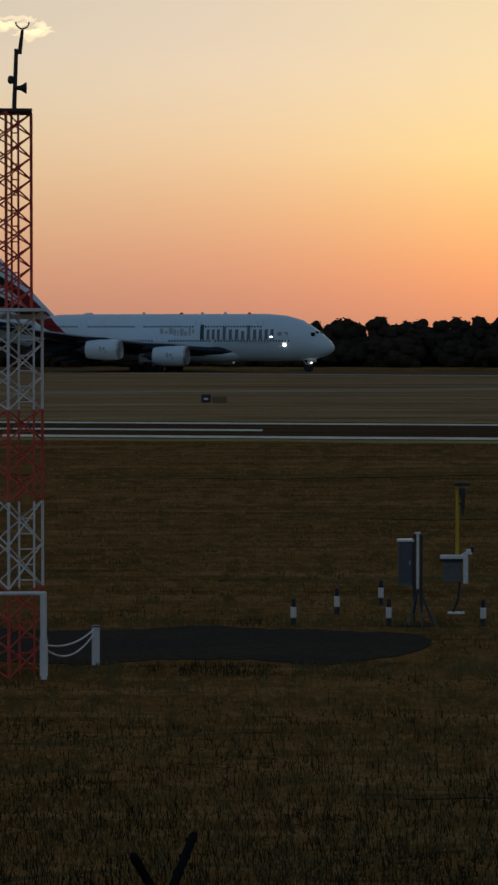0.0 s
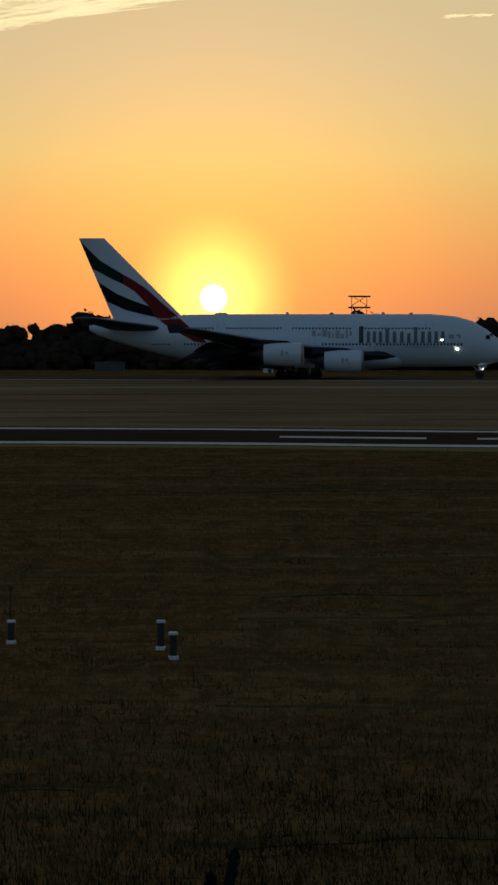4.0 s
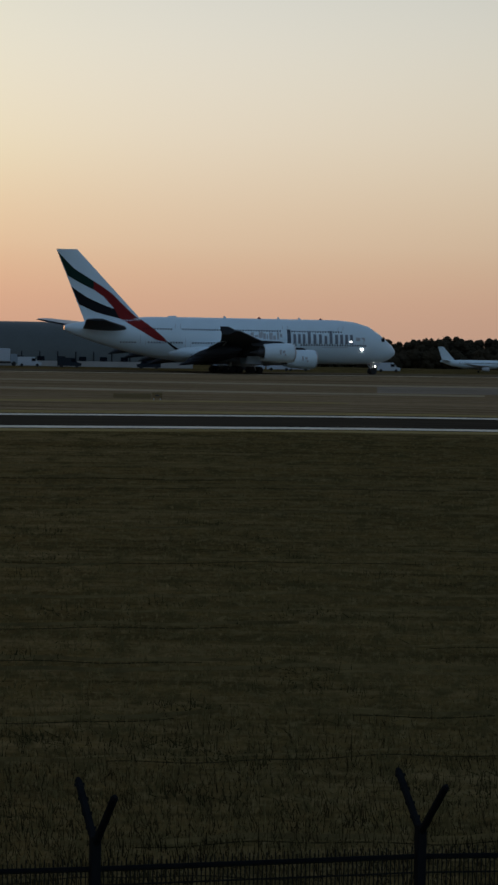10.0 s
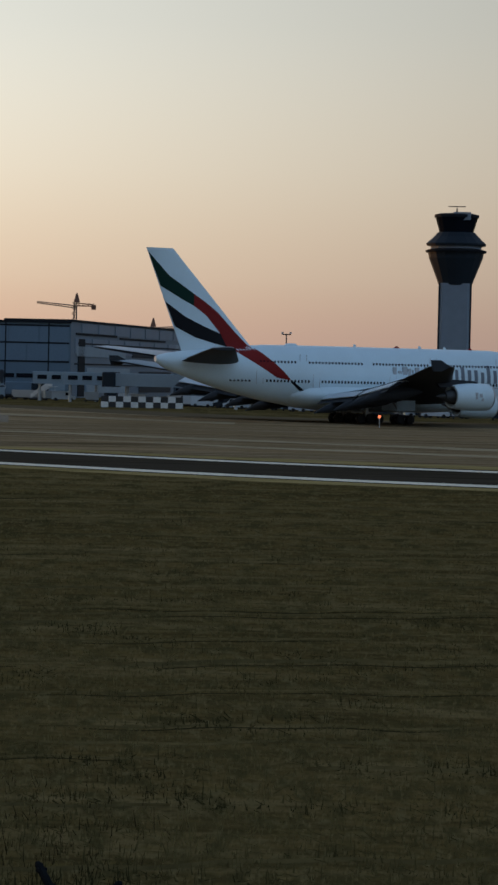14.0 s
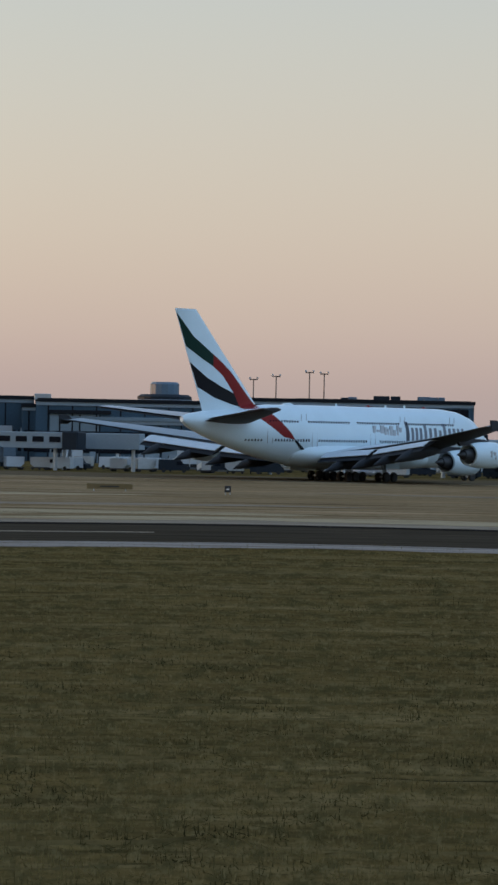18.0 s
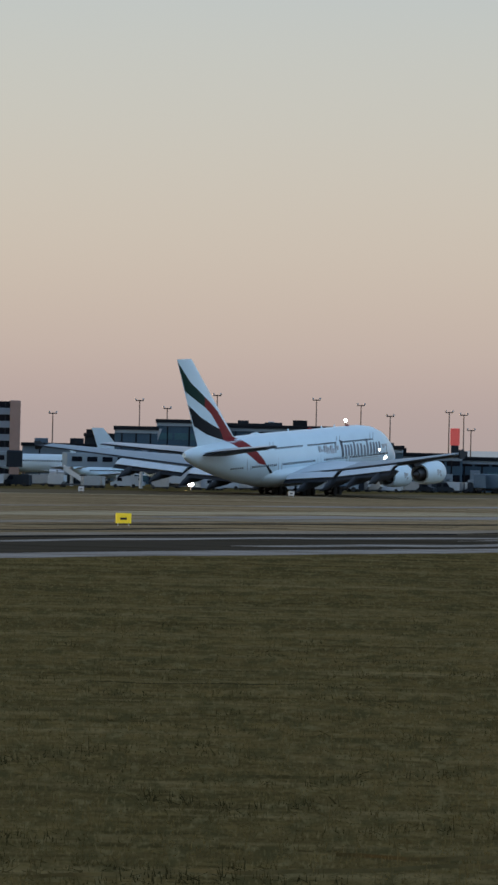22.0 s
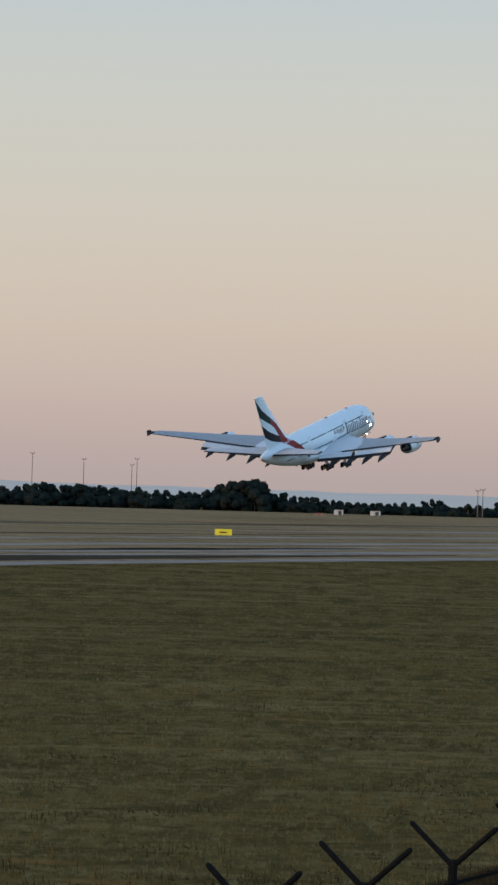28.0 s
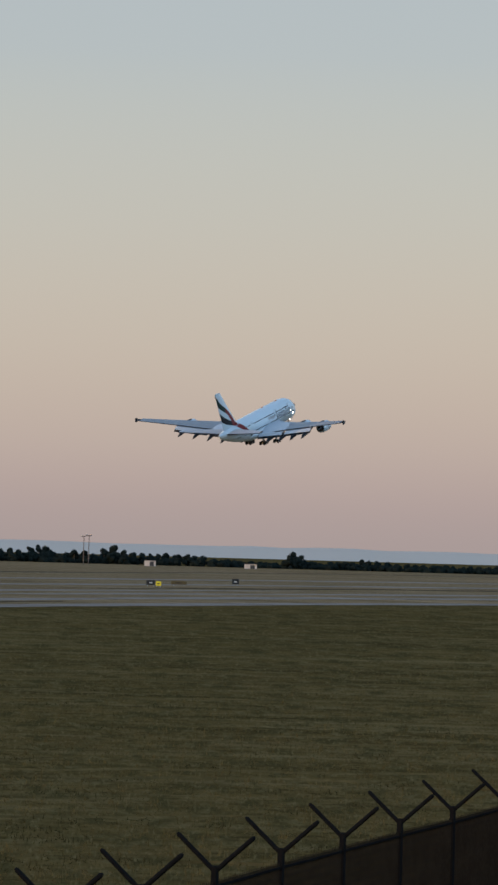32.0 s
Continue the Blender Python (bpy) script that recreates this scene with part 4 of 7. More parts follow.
            part("pylon", pylon, SHADED_WING_PAINT, engine, "")
    # landing gear
    gear = []

    def bogie(name, x, y, axles, top):
        leg = part(name, Shape().rod((x, y, 0.7), (x, y * 0.93, top), 0.24, 0.3, 10).rod((x - 0.2, y, 1.2), (x - 2.2, y * 0.95, top), 0.12, 0.12, 8), GALVANISED, plane, "grey landing gear leg with black tyres")
        gear.append(leg)
        for dx in axles:
            part("axle", Shape().rod((x + dx, y - 0.95, 0.7), (x + dx, y + 0.95, 0.7), 0.12), STEEL, leg)
            for dy in (-0.72, 0.72):
                part("wheel", Shape().lathe([(-0.24, 0.3), (-0.26, 0.55), (-0.2, 0.68), (0.0, 0.7), (0.2, 0.68), (0.26, 0.55), (0.24, 0.3)], "y", (x + dx, y + dy, 0.7), 20), TYRE, leg, "", True)
        part("bogie_beam", Shape().box(x, y, 0.55, (axles[0] - axles[-1]) + 0.5 if len(axles) > 1 else 0.5, 0.3, 0.32), GALVANISED, leg)

    for y in (6.3, -6.3):
        bogie("wing_gear", 1.9, y, (0.85, -0.85), 4.2)
    for y in (2.7, -2.7):
        bogie("body_gear", -1.6, y, (1.6, 0, -1.6), 3.2)
    bogie("nose_gear", 30.0, 0.0, (0.0,), 3.4)
    for y in (1.1, -1.1):
        part("nose_gear_door", Shape().box(30.6, y, 1.85, 1.2, 0.05, 0.5), GREY_PAINT, plane)
    for y in (4.6, 8.1, -4.6, -8.1):
        part("main_gear_door", Shape().box(1.2, y, 1.9, 3.2, 0.08, 1.5), WHITE_PAINT, plane)
    # lamps that are lit
    for name, x, y, z, r in (("turnoff_light", 23.8, 3.45, 6.5, 0.17), ("turnoff_light", 26.3, 3.3, 5.0, 0.23), ("wing_root_light", 13.4, 3.9, 3.9, 0.14)):
        for s in (1, -1):
            part(name, Shape().lathe([(-0.25, r * 0.8), (0.1, r), (0.25, r * 0.3)], "x", (x, s * y, z), 12), LANDING_LIGHT, plane, "lit landing light", True)
    part("nose_light", Shape().lathe([(0.0, 0.16), (0.12, 0.16), (0.2, 0.05)], "x", (30.5, -0.3, 1.7), 12), LANDING_LIGHT, plane, "lit landing light", True)
    hump = Shape().lathe([(-1.6, 0.1), (-0.8, 0.7), (0.6, 0.75), (1.4, 0.1)], "x", (-13.0, 0, 10.3), 12)
    part("antenna_dome", hump, WHITE_PAINT, plane, "", True)
    for x, r in ((5.3, 0.22), (18.6, 0.18)):
        part("beacon", Shape().lathe([(10.7, r * 2), (10.9, r * 1.6), (11.08, r * 0.4)], "z", (x, 0, 0), 10), RED_PAINT, plane, "small red beacon housing", True)
    for x in (14.0, 9.5, -2.0):
        part("blade_aerial", Shape().loft([[(x + 0.35, 0.03, 10.65), (x - 0.35, 0.03, 10.65), (x - 0.35, -0.03, 10.65), (x + 0.35, -0.03, 10.65)], [(x + 0.02, 0.02, 11.15), (x - 0.3, 0.02, 11.15), (x - 0.3, -0.02, 11.15), (x + 0.02, -0.02, 11.15)]], True, True), WHITE_PAINT, plane)
    return plane, gear, bending


AIRLINER, GEAR, BENDING = build_airliner()


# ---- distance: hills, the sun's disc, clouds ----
# the aerial haze is put into a pale, faintly glowing hill colour
HILL = surface("haze_tinted_hills", (0.142, 0.155, 0.164), 0.9, 0, 0.1, 0.002, 0.01, glow=0.55)
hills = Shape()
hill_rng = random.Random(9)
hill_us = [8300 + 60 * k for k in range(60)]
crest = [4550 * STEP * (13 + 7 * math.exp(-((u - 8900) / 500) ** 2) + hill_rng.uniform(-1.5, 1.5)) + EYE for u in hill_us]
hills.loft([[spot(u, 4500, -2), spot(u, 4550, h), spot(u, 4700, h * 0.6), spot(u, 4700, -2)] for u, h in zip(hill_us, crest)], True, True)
tagged(part("backdrop_hills", hills, HILL), "far hills on the horizon, painted pale with haze", "hills", "", "structure")

SUN_GLASS = lamp_glass("sun_surface", (1.0, 0.82, 0.5), 14)
disc = Shape().lathe([(-20 * math.cos(math.pi * k / 16), max(0.3, 20 * math.sin(math.pi * k / 16))) for k in range(17)], "y", n=32)
tagged(part("setting_sun", disc, SUN_GLASS, None, "", True, facing(-797, 4700, height(-72, 4700))), "low yellow sun setting behind the woods", "sun", "", "structure")

def thin_cloud(name, colour, strength, cover):
    """Vapour that glows with the sunset's light and lets the sky through."""
    mat = bpy.data.materials.new(name)
    mat.use_nodes = True
    nodes, links = mat.node_tree.nodes, mat.node_tree.links
    nodes.clear()
    out, mix = nodes.new("ShaderNodeOutputMaterial"), nodes.new("ShaderNodeMixShader")
    clear, glow = nodes.new("ShaderNodeBsdfTransparent"), nodes.new("ShaderNodeEmission")
    glow.inputs["Color"].default_value, glow.inputs["Strength"].default_value = (*colour, 1), strength
    mix.inputs[0].default_value = cover
    links.new(clear.outputs[0], mix.inputs[1])
    links.new(glow.outputs[0], mix.inputs[2])
    links.new(mix.outputs[0], out.inputs["Surface"])
    return mat


CLOUD_GOLD = thin_cloud("sunlit_thin_cloud", (1.0, 0.84, 0.46), 2.6, 0.34)
CLOUD_SOFT = thin_cloud("sunlit_soft_cloud", (1.0, 0.82, 0.45), 2.7, 0.13)
CLOUD_DIM = thin_cloud("dim_thin_cloud", (1.0, 0.76, 0.48), 1.7, 0.2)


def cloud(u, v, wide, tall, tilt, seed, material, wisps):
    """A thin cloud: long lens-shaped wisps side by side, far off."""
    rng = random.Random(seed)
    shape = Shape()
    for i in range(wisps):
        w, h = wide * rng.uniform(0.12, 0.5), tall * rng.uniform(0.10, 0.34)
        x, z = rng.uniform(-0.5, 0.5) * (wide - w), rng.gauss(0, 0.2) * tall
        z += x * tilt
        m, y = 16, i * 2.5
        bend = rng.uniform(-0.3, 0.3) * h
        row = []
        for k in range(m + 1):
            a = k / m
            fat = h * 0.5 * math.sin(math.pi * a) ** 1.4 * (1 + 0.3 * math.sin(9 * a + seed + i))
            mid = z + (a - 0.5) * w * tilt + bend * math.sin(3 * a + i) + h * 0.18 * math.sin(17 * a + i)
            px = x + w * (a - 0.5)
            row.append([(px, y, mid - fat - 0.02), (px, y + 0.8, mid), (px, y, mid + fat + 0.02), (px, y - 0.8, mid)])
        shape.loft(row, True, True)
    ob = part("cloud", shape, material, None, "", True, facing(u, 4600, height(v, 4600)))
    return tagged(ob, "thin streak of cloud lit gold by the setting sun", "cloud", "clouds", "structure")


for k, (u, v, wide, tall, tilt, material, wisps) in enumerate((
        (-2420, -548, 150, 50, 0.03, CLOUD_SOFT, 13), (-1150, -606, 420, 84, 0.08, CLOUD_SOFT, 30), (-1010, -588, 470, 26, 0.13, CLOUD_GOLD, 34), (-1250, -548, 230, 26, 0.03, CLOUD_GOLD, 12), (-1345, -634, 330, 22, -0.05, CLOUD_GOLD, 16), (-960, -640, 480, 60, 0.1, CLOUD_SOFT, 30),
        (-192, -469, 150, 16, 0.12, CLOUD_GOLD, 18), (-107, -259, 150, 18, 0.02, CLOUD_GOLD, 20), (-347, -572, 110, 12, 0.06, CLOUD_GOLD, 12),
        (720, -231, 80, 6, -0.05, CLOUD_DIM, 9), (831, -138, 110, 18, -0.05, CLOUD_DIM, 8), (1567, -184, 90, 8, -0.06, CLOUD_DIM, 12),
        (1461, -201, 80, 6, -0.05, CLOUD_DIM, 8), (1342, -175, 60, 5, 0.0, CLOUD_DIM, 8), (1454, -198, 60, 6, -0.05, CLOUD_DIM, 9))):
    cloud(u, v, wide * 4600 * STEP, tall * 4600 * STEP, tilt, k, material, wisps)

# ---- the weather station by the fence ----
RED_STEEL = surface("red_mast_paint", (0.56, 0.07, 0.04), 0.55, 0, 0.2, 2, 14)
WHITE_STEEL = surface("white_mast_paint", (0.70, 0.69, 0.66), 0.5, 0, 0.12, 2, 14)
GREY_CABINET = surface("grey_cabinet_paint", (0.07, 0.078, 0.085), 0.5, 0, 0.12, 2, 14)
YELLOW_STEEL = surface("yellow_paint", (0.55, 0.34, 0.02), 0.45, 0, 0.12, 2, 14)
RUST = surface("dark_old_steel", (0.05, 0.042, 0.038), 0.7, 0.2, 0.25, 3, 15)
DARK_PLASTIC = surface("dark_plastic", (0.02, 0.02, 0.022), 0.5, 0, 0.15)
PAD_ASPHALT = surface("old_pad_asphalt", (0.066, 0.051, 0.036), 0.9, 0, 0.4, 0.3, 6, gloss=0.05, stain=(0.042, 0.036, 0.028))


def pad_edge(inner):
    def value(u):
        k = max(0.0, (u + 1900) / 215.0)
        mid = 67.6 + 0.5 * math.sin(u / 70.0)
        half = 3.6 * math.sqrt(max(0.003, 1 - k * k)) * (1 + 0.05 * math.sin(u / 31.0) + 0.03 * math.sin(u / 9.0 + (1 if inner else 4)))
        return mid - half if inner else mid + half
    return value


strip("access_pad", pad_edge(True), pad_edge(False), -3600, -1686, PAD_ASPHALT, "dark asphalt access pad with a rounded end", "pad", 0.02, 12)


def lattice_mast(name, label, m, levels, turn, wide, sections, group="", near=False):
    """A square lattice mast. levels: heights where the paint changes; wide: half widths at those heights."""
    mast = thing(name, label, "mast", m, group)
    for k, (z0, z1) in enumerate(zip(levels, levels[1:])):
        material = sections[k]
        for corner in range(4):
            a = radians(turn + 90 * corner)
            w0, w1 = wide[k]
            part("leg", Shape().rod((w0 * math.cos(a), w0 * math.sin(a), z0), (w1 * math.cos(a), w1 * math.sin(a), z1), 0.03 * max(1, w0), None, 6), material, mast)
        braces = max(2, int((z1 - z0) / (0.62 * max(0.45, wide[k][0] * 1.15))))
        for side in range(4):
            a, b = radians(turn + 90 * side), radians(turn + 90 * side + 90)
            brace = Shape()
            for i in range(braces):
                k0, k1 = i / braces, (i + 1) / braces
                for p, q in ((a, b), (b, a)):
                    wa, wb = w0 + (w1 - w0) * k0, w0 + (w1 - w0) * k1
                    ends = (wa * math.cos(p), wa * math.sin(p), z0 + (z1 - z0) * k0), (wb * math.cos(q), wb * math.sin(q), z0 + (z1 - z0) * k1)
                    if near:
                        part("brace", Shape().rod(*ends, 0.017, None, 5), material, mast)
                    else:
                        brace.rod(*ends, 0.024 * max(1, w0), None, 5, False)
            if not near:
                tagged(part("bracing", brace, material, mast), "thin crossed braces", "", "", "stuff")
    return mast


R_MAST = 61.8
mast = lattice_mast("lattice_mast", "red and white banded steel lattice mast by the fence", facing(-2446, R_MAST), (0, 1.72, 3.4, 5.18, 7.08, 10.93), 9, ((0.80, 0.80), (0.80, 0.80), (0.80, 0.80), (0.80, 0.80), (0.59, 0.59)), (RED_STEEL, WHITE_STEEL, RED_STEEL, WHITE_STEEL, RED_STEEL), near=True)
part("platform", Shape().box(0, 0, 7.08, 1.7, 1.7, 0.06).box(0, 0, 6.93, 1.75, 0.05, 0.1), WHITE_STEEL, mast, "white steel platform")
part("head_plate", Shape().box(0.05, 0, 10.93, 1.1, 1.1, 0.06), RUST, mast, "dark head plate")
part("antenna_pole", Shape().rod((0.25, 0, 10.9), (0.3, 0, 12.18), 0.045, 0.04, 10).rod((0.36, 0, 12.08), (0.42, 0, 12.55), 0.045, 0.03, 10), RUST, mast, "dark pole")
part("loudhailer", Shape().lathe([(-0.08, 0.04), (0.04, 0.05), (0.14, 0.11), (0.16, 0.11)], "x", (0.34, -0.05, 11.42), 14), DARK_PLASTIC, mast, "black horn")
part("sensor", Shape().lathe([(0, 0.03), (0.04, 0.06), (0.12, 0.06), (0.16, 0.03)], "z", (0.19, 0, 11.5), 10), DARK_PLASTIC, mast)
hoop = Shape()
for k in range(9):
    a0, a1 = math.pi + math.pi * k / 9, math.pi + math.pi * (k + 1) / 9
    hoop.rod((0.42 + 0.13 * math.cos(a0), 0, 12.7 + 0.13 * math.sin(a0)), (0.42 + 0.13 * math.cos(a1), 0, 12.7 + 0.13 * math.sin(a1)), 0.016, None, 5)
part("hoop_antenna", hoop, RUST, mast, "thin hoop aerial")
mast_levels = (0, 1.72, 3.4, 5.18, 7.08, 10.9)
for k, (z0, z1) in enumerate(zip(mast_levels, mast_levels[1:])):
    paint = (RED_STEEL, WHITE_STEEL, RED_STEEL, WHITE_STEEL, RED_STEEL)[k]
    rails = (0.33, 0.62) if k < 4 else (0.20, 0.33)
    for x in rails:
        part("ladder_rail", Shape().rod((x, -0.35, z0), (x, -0.35, z1), 0.022, None, 6), paint, mast)
    for i in range(int((z1 - z0) / 0.3)):
        part("rung", Shape().rod((rails[0], -0.35, z0 + 0.15 + i * 0.3), (rails[1], -0.35, z0 + 0.15 + i * 0.3), 0.014, None, 5), paint, mast)

gate = thing("pipe_barrier", "white pipe barrier beside the mast", "barrier", facing(-2446, 60.8))
part("top_rail", Shape().rod((-0.9, 0, 1.66), (0.84, 0, 1.66), 0.04, None, 10), WHITE_STEEL, gate)
part("post", Shape().rod((0.79, 0, 0), (0.79, 0, 1.68), 0.065, None, 12), WHITE_STEEL, gate)
part("post", Shape().rod((-0.9, 0, 0), (-0.9, 0, 1.62), 0.07, None, 12), WHITE_STEEL, gate)
for u, r, tall in ((-2373, 61.5, 0.72), (-2281, 63.5, 0.76)):
    post = thing("chain_post", "pale grey steel post carrying a chain", "post", facing(u, r), "chain posts")
    part("shaft", Shape().block(0, 0, 0, 0.16, 0.16, tall, 0.015), WHITE_STEEL, post)
    part("cap", Shape().block(0, 0, tall, 0.19, 0.19, 0.03, 0.01), GREY_CABINET, post)
chain = Shape()
for drop, lift in ((0.32, 0.0), (0.16, 0.06)):
    a, b = spot(-2373, 61.5, 0.55 + lift), spot(-2281, 63.5, 0.68 + lift)
    pts = [a.lerp(b, k / 12) - Vector((0, 0, drop * 4 * (k / 12) * (1 - k / 12))) for k in range(13)]
    for p, q in zip(pts, pts[1:]):
        chain.rod(p, q, 0.018, None, 6)
tagged(part("chain", chain, WHITE_STEEL), "pale chain slung in two loops between posts", "chain")

R_MET = 72.0
PALE_CABINET = surface("dull_grey_cabinet", (0.11, 0.115, 0.115), 0.6, 0, 0.2, 2, 14)
cabinet = thing("weather_cabinet", "grey steel weather cabinet with a white post", "cabinet", facing(-1720, R_MET))
part("case", Shape().block(-0.15, 0.1, 0.93, 0.34, 0.36, 1.0, 0.03), PALE_CABINET, cabinet, "grey sheet-steel case")
part("rain_cap", Shape().block(-0.15, 0.1, 1.93, 0.4, 0.42, 0.05, 0.02), WHITE_STEEL, cabinet, "pale lid")
part("case_door", Shape().block(-0.15, -0.085, 1.0, 0.28, 0.02, 0.86, 0.008), GREY_CABINET, cabinet, "dark door panel")
part("door_catch", Shape().block(-0.05, -0.105, 1.4, 0.03, 0.03, 0.1, 0.006), STEEL, cabinet)
part("white_post", Shape().block(0.13, -0.05, 0.85, 0.06, 0.06, 1.26, 0.01), WHITE_STEEL, cabinet, "white upright")
part("post_cap", Shape().block(0.13, -0.05, 2.11, 0.13, 0.1, 0.04, 0.01), WHITE_STEEL, cabinet, "white cap")
for dx in (-0.08, 0.08):
    part("dark_rail", Shape().box(0.13 + dx, -0.02, 0.3, 0.06, 0.1, 1.8), DARK_PLASTIC, cabinet, "dark upright rail")
for dx, dy in ((-0.2, -0.2), (0.42, -0.2), (-0.1, 0.3), (0.36, 0.3), (0.1, -0.25)):
    part("leg", Shape().rod((0.13, 0, 0.95), (0.13 + dx, dy, 0.0), 0.02, 0.02, 6), GREY_CABINET, cabinet)
part("footing", Shape().block(0.1, 0.05, 0.0, 0.7, 0.6, 0.04, 0.02), PAD_ASPHALT, cabinet, "low dark footing")

station = thing("wind_sensor_post", "yellow post with a black sensor and a white arm", "sensor post", facing(-1640, 75.4, -0.21))
part("yellow_post", Shape().rod((0, 0, 1.5), (0, 0, 3.3), 0.045, 0.045, 12), YELLOW_STEEL, station, "yellow tube")
part("sensor_head", Shape().block(0.13, 0, 2.72, 0.1, 0.12, 0.32, 0.03).block(0.12, 0, 3.0, 0.14, 0.14, 0.2, 0.02).rod((0.13, 0, 2.55), (0.13, 0, 2.75), 0.03, 0.04, 8), DARK_PLASTIC, station, "black sensor")
part("head_bar", Shape().box(0.12, 0, 3.24, 0.38, 0.1, 0.09).box(0.0, 0, 3.14, 0.06, 0.08, 0.1), DARK_PLASTIC, station, "black cross bar")
part("sensor_clamp", Shape().box(0.06, 0, 2.8, 0.14, 0.06, 0.05).box(0.06, 0, 3.05, 0.14, 0.06, 0.05), DARK_PLASTIC, station)
part("white_arm", Shape().block(-0.08, -0.1, 1.52, 0.66, 0.14, 0.09, 0.02).block(0.2, -0.1, 0.93, 0.12, 0.14, 0.6, 0.02), WHITE_STEEL, station, "white angled arm")
part("arm_bracket", Shape().box(-0.13, -0.06, 1.44, 0.56, 0.1, 0.08), DARK_PLASTIC, station, "dark bracket under the arm")
part("box", Shape().block(-0.12, 0.05, 0.96, 0.44, 0.3, 0.48, 0.02), PALE_CABINET, station, "grey instrument box")
part("side_camera", Shape().block(0.28, -0.02, 1.62, 0.14, 0.16, 0.12, 0.02).rod((0.1, 0, 1.6), (0.26, 0, 1.68), 0.025, None, 8), WHITE_STEEL, station, "small white sensor on a bracket")
part("camera_hood", Shape().block(0.36, -0.02, 1.68, 0.08, 0.18, 0.14, 0.015), DARK_PLASTIC, station, "black hood")
part("cable", Shape().rod((0.02, 0, 1.5), (0.06, -0.05, 0.9), 0.045, None, 8).rod((0.06, -0.05, 0.95), (0.02, -0.1, 0.55), 0.035, None, 8).rod((0.02, -0.1, 0.56), (-0.12, -0.1, 0.2), 0.035, None, 8), DARK_PLASTIC, station, "bent black pipe")
part("foot", Shape().block(-0.02, -0.1, 0.2, 0.42, 0.26, 0.05, 0.02), WHITE_STEEL, station, "white foot")


def build_bollard():
    bollard = thing("marker_post", "short white marker post with black ends in the grass", "marker post", None, "marker posts")
    part("base", Shape().lathe([(0, 0.07), (0.18, 0.06)], "z", n=12), DARK_PLASTIC, bollard, "black foot")
    part("sleeve", Shape().lathe([(0.18, 0.062), (0.2, 0.068), (0.41, 0.068), (0.43, 0.062)], "z", n=12), WHITE_STEEL, bollard, "white reflective sleeve")
    part("tip", Shape().lathe([(0.43, 0.056), (0.6, 0.052), (0.63, 0.025)], "z", n=12), DARK_PLASTIC, bollard, "black tip")
    return bollard


bollard = build_bollard()
bollard_spots = [(-1930, 72), (-1853, 75), (-1775, 77.6), (-1761, 72), (-1594, 72), (-1527, 75), (-1461, 77)]
bollard.matrix_basis = facing(*bollard_spots[0])
for u, r in bollard_spots[1:]:
    copy_thing(bollard, facing(u, r))
for u, r, tall in ((-1155, 68.5, 0.5), (-890, 67.0, 0.62), (-868, 65.0, 0.55)):
    stake = thing("ground_marker", "low white and black ground marker", "marker post", facing(u, r), "ground markers")
    part("body", Shape().block(0, 0, 0.08, 0.14, 0.12, tall - 0.12, 0.01), DARK_PLASTIC, stake, "black body")
    part("cap", Shape().block(0, 0, tall - 0.04, 0.2, 0.16, 0.06, 0.02), WHITE_STEEL, stake, "white cap")
    part("foot", Shape().block(0, 0, 0, 0.22, 0.2, 0.08, 0.02), WHITE_STEEL, stake, "white foot")
rod = thing("thin_stake", "thin dark stake standing in the grass", "stake", facing(-1156, 71))
part("shaft", Shape().rod((0, 0, 0), (0, 0, 1.05), 0.02, 0.015, 6), RUST, rod)
part("tag", Shape().block(0, 0, 0.95, 0.1, 0.03, 0.12, 0.01), RUST, rod)

# ---- masts and boards in front of the far runway ----
gantry = lattice_mast("light_gantry", "steel gantry mast above the trees", facing(-539, 655), (0, 9.5, 15.6), 45, ((2.2, 2.2), (2.2, 2.2)), (RUST, RUST))
for z in (10.5, 13.0, 15.3):
    part("gallery", Shape().box(0, 0, z, 4.6, 3.4, 0.3), RUST, gantry, "dark steel gallery")
mast2 = lattice_mast("aerial_mast", "pale lattice aerial mast with a red head", facing(684, 545), (0, 11.5, 14.2), 45, ((0.75, 0.75), (0.75, 0.6)), (WHITE_STEEL, RED_STEEL))
part("cross_arm", Shape().box(0.2, 0, 13.0, 2.4, 0.3, 0.25).box(0.3, 0, 14.1, 1.8, 0.25, 0.2), RED_STEEL, mast2, "red cross arm")
for dx, z in ((-0.9, 13.3), (1.2, 13.2), (0.0, 14.4), (0.9, 11.3)):
    part("aerial", Shape().rod((dx, 0, z), (dx, 0, z + 0.9), 0.09, 0.06, 6), RUST, mast2)
pole = thing("banded_pole", "slender red and white banded pole", "pole", facing(868, 545))
for k in range(6):
    part("band", Shape().rod((0, 0, k * 2.2), (0, 0, k * 2.2 + 2.2), 0.36 - k * 0.03, 0.34 - k * 0.03, 10), (RED_STEEL, WHITE_STEEL)[k % 2], pole)
board = thing("striped_board", "board with black and white upright stripes", "board", facing(721, 548))
for k in range(5):
    part("stripe", Shape().box(-1.36 + k * 0.68, 0, 0.5, 0.68, 0.12, 2.6), (DARK_PLASTIC, WHITE_STEEL)[k % 2], board)
for x in (-1.3, 1.3):
    part("leg", Shape().box(x, 0.15, 0, 0.14, 0.14, 2.9), GALVANISED, board)


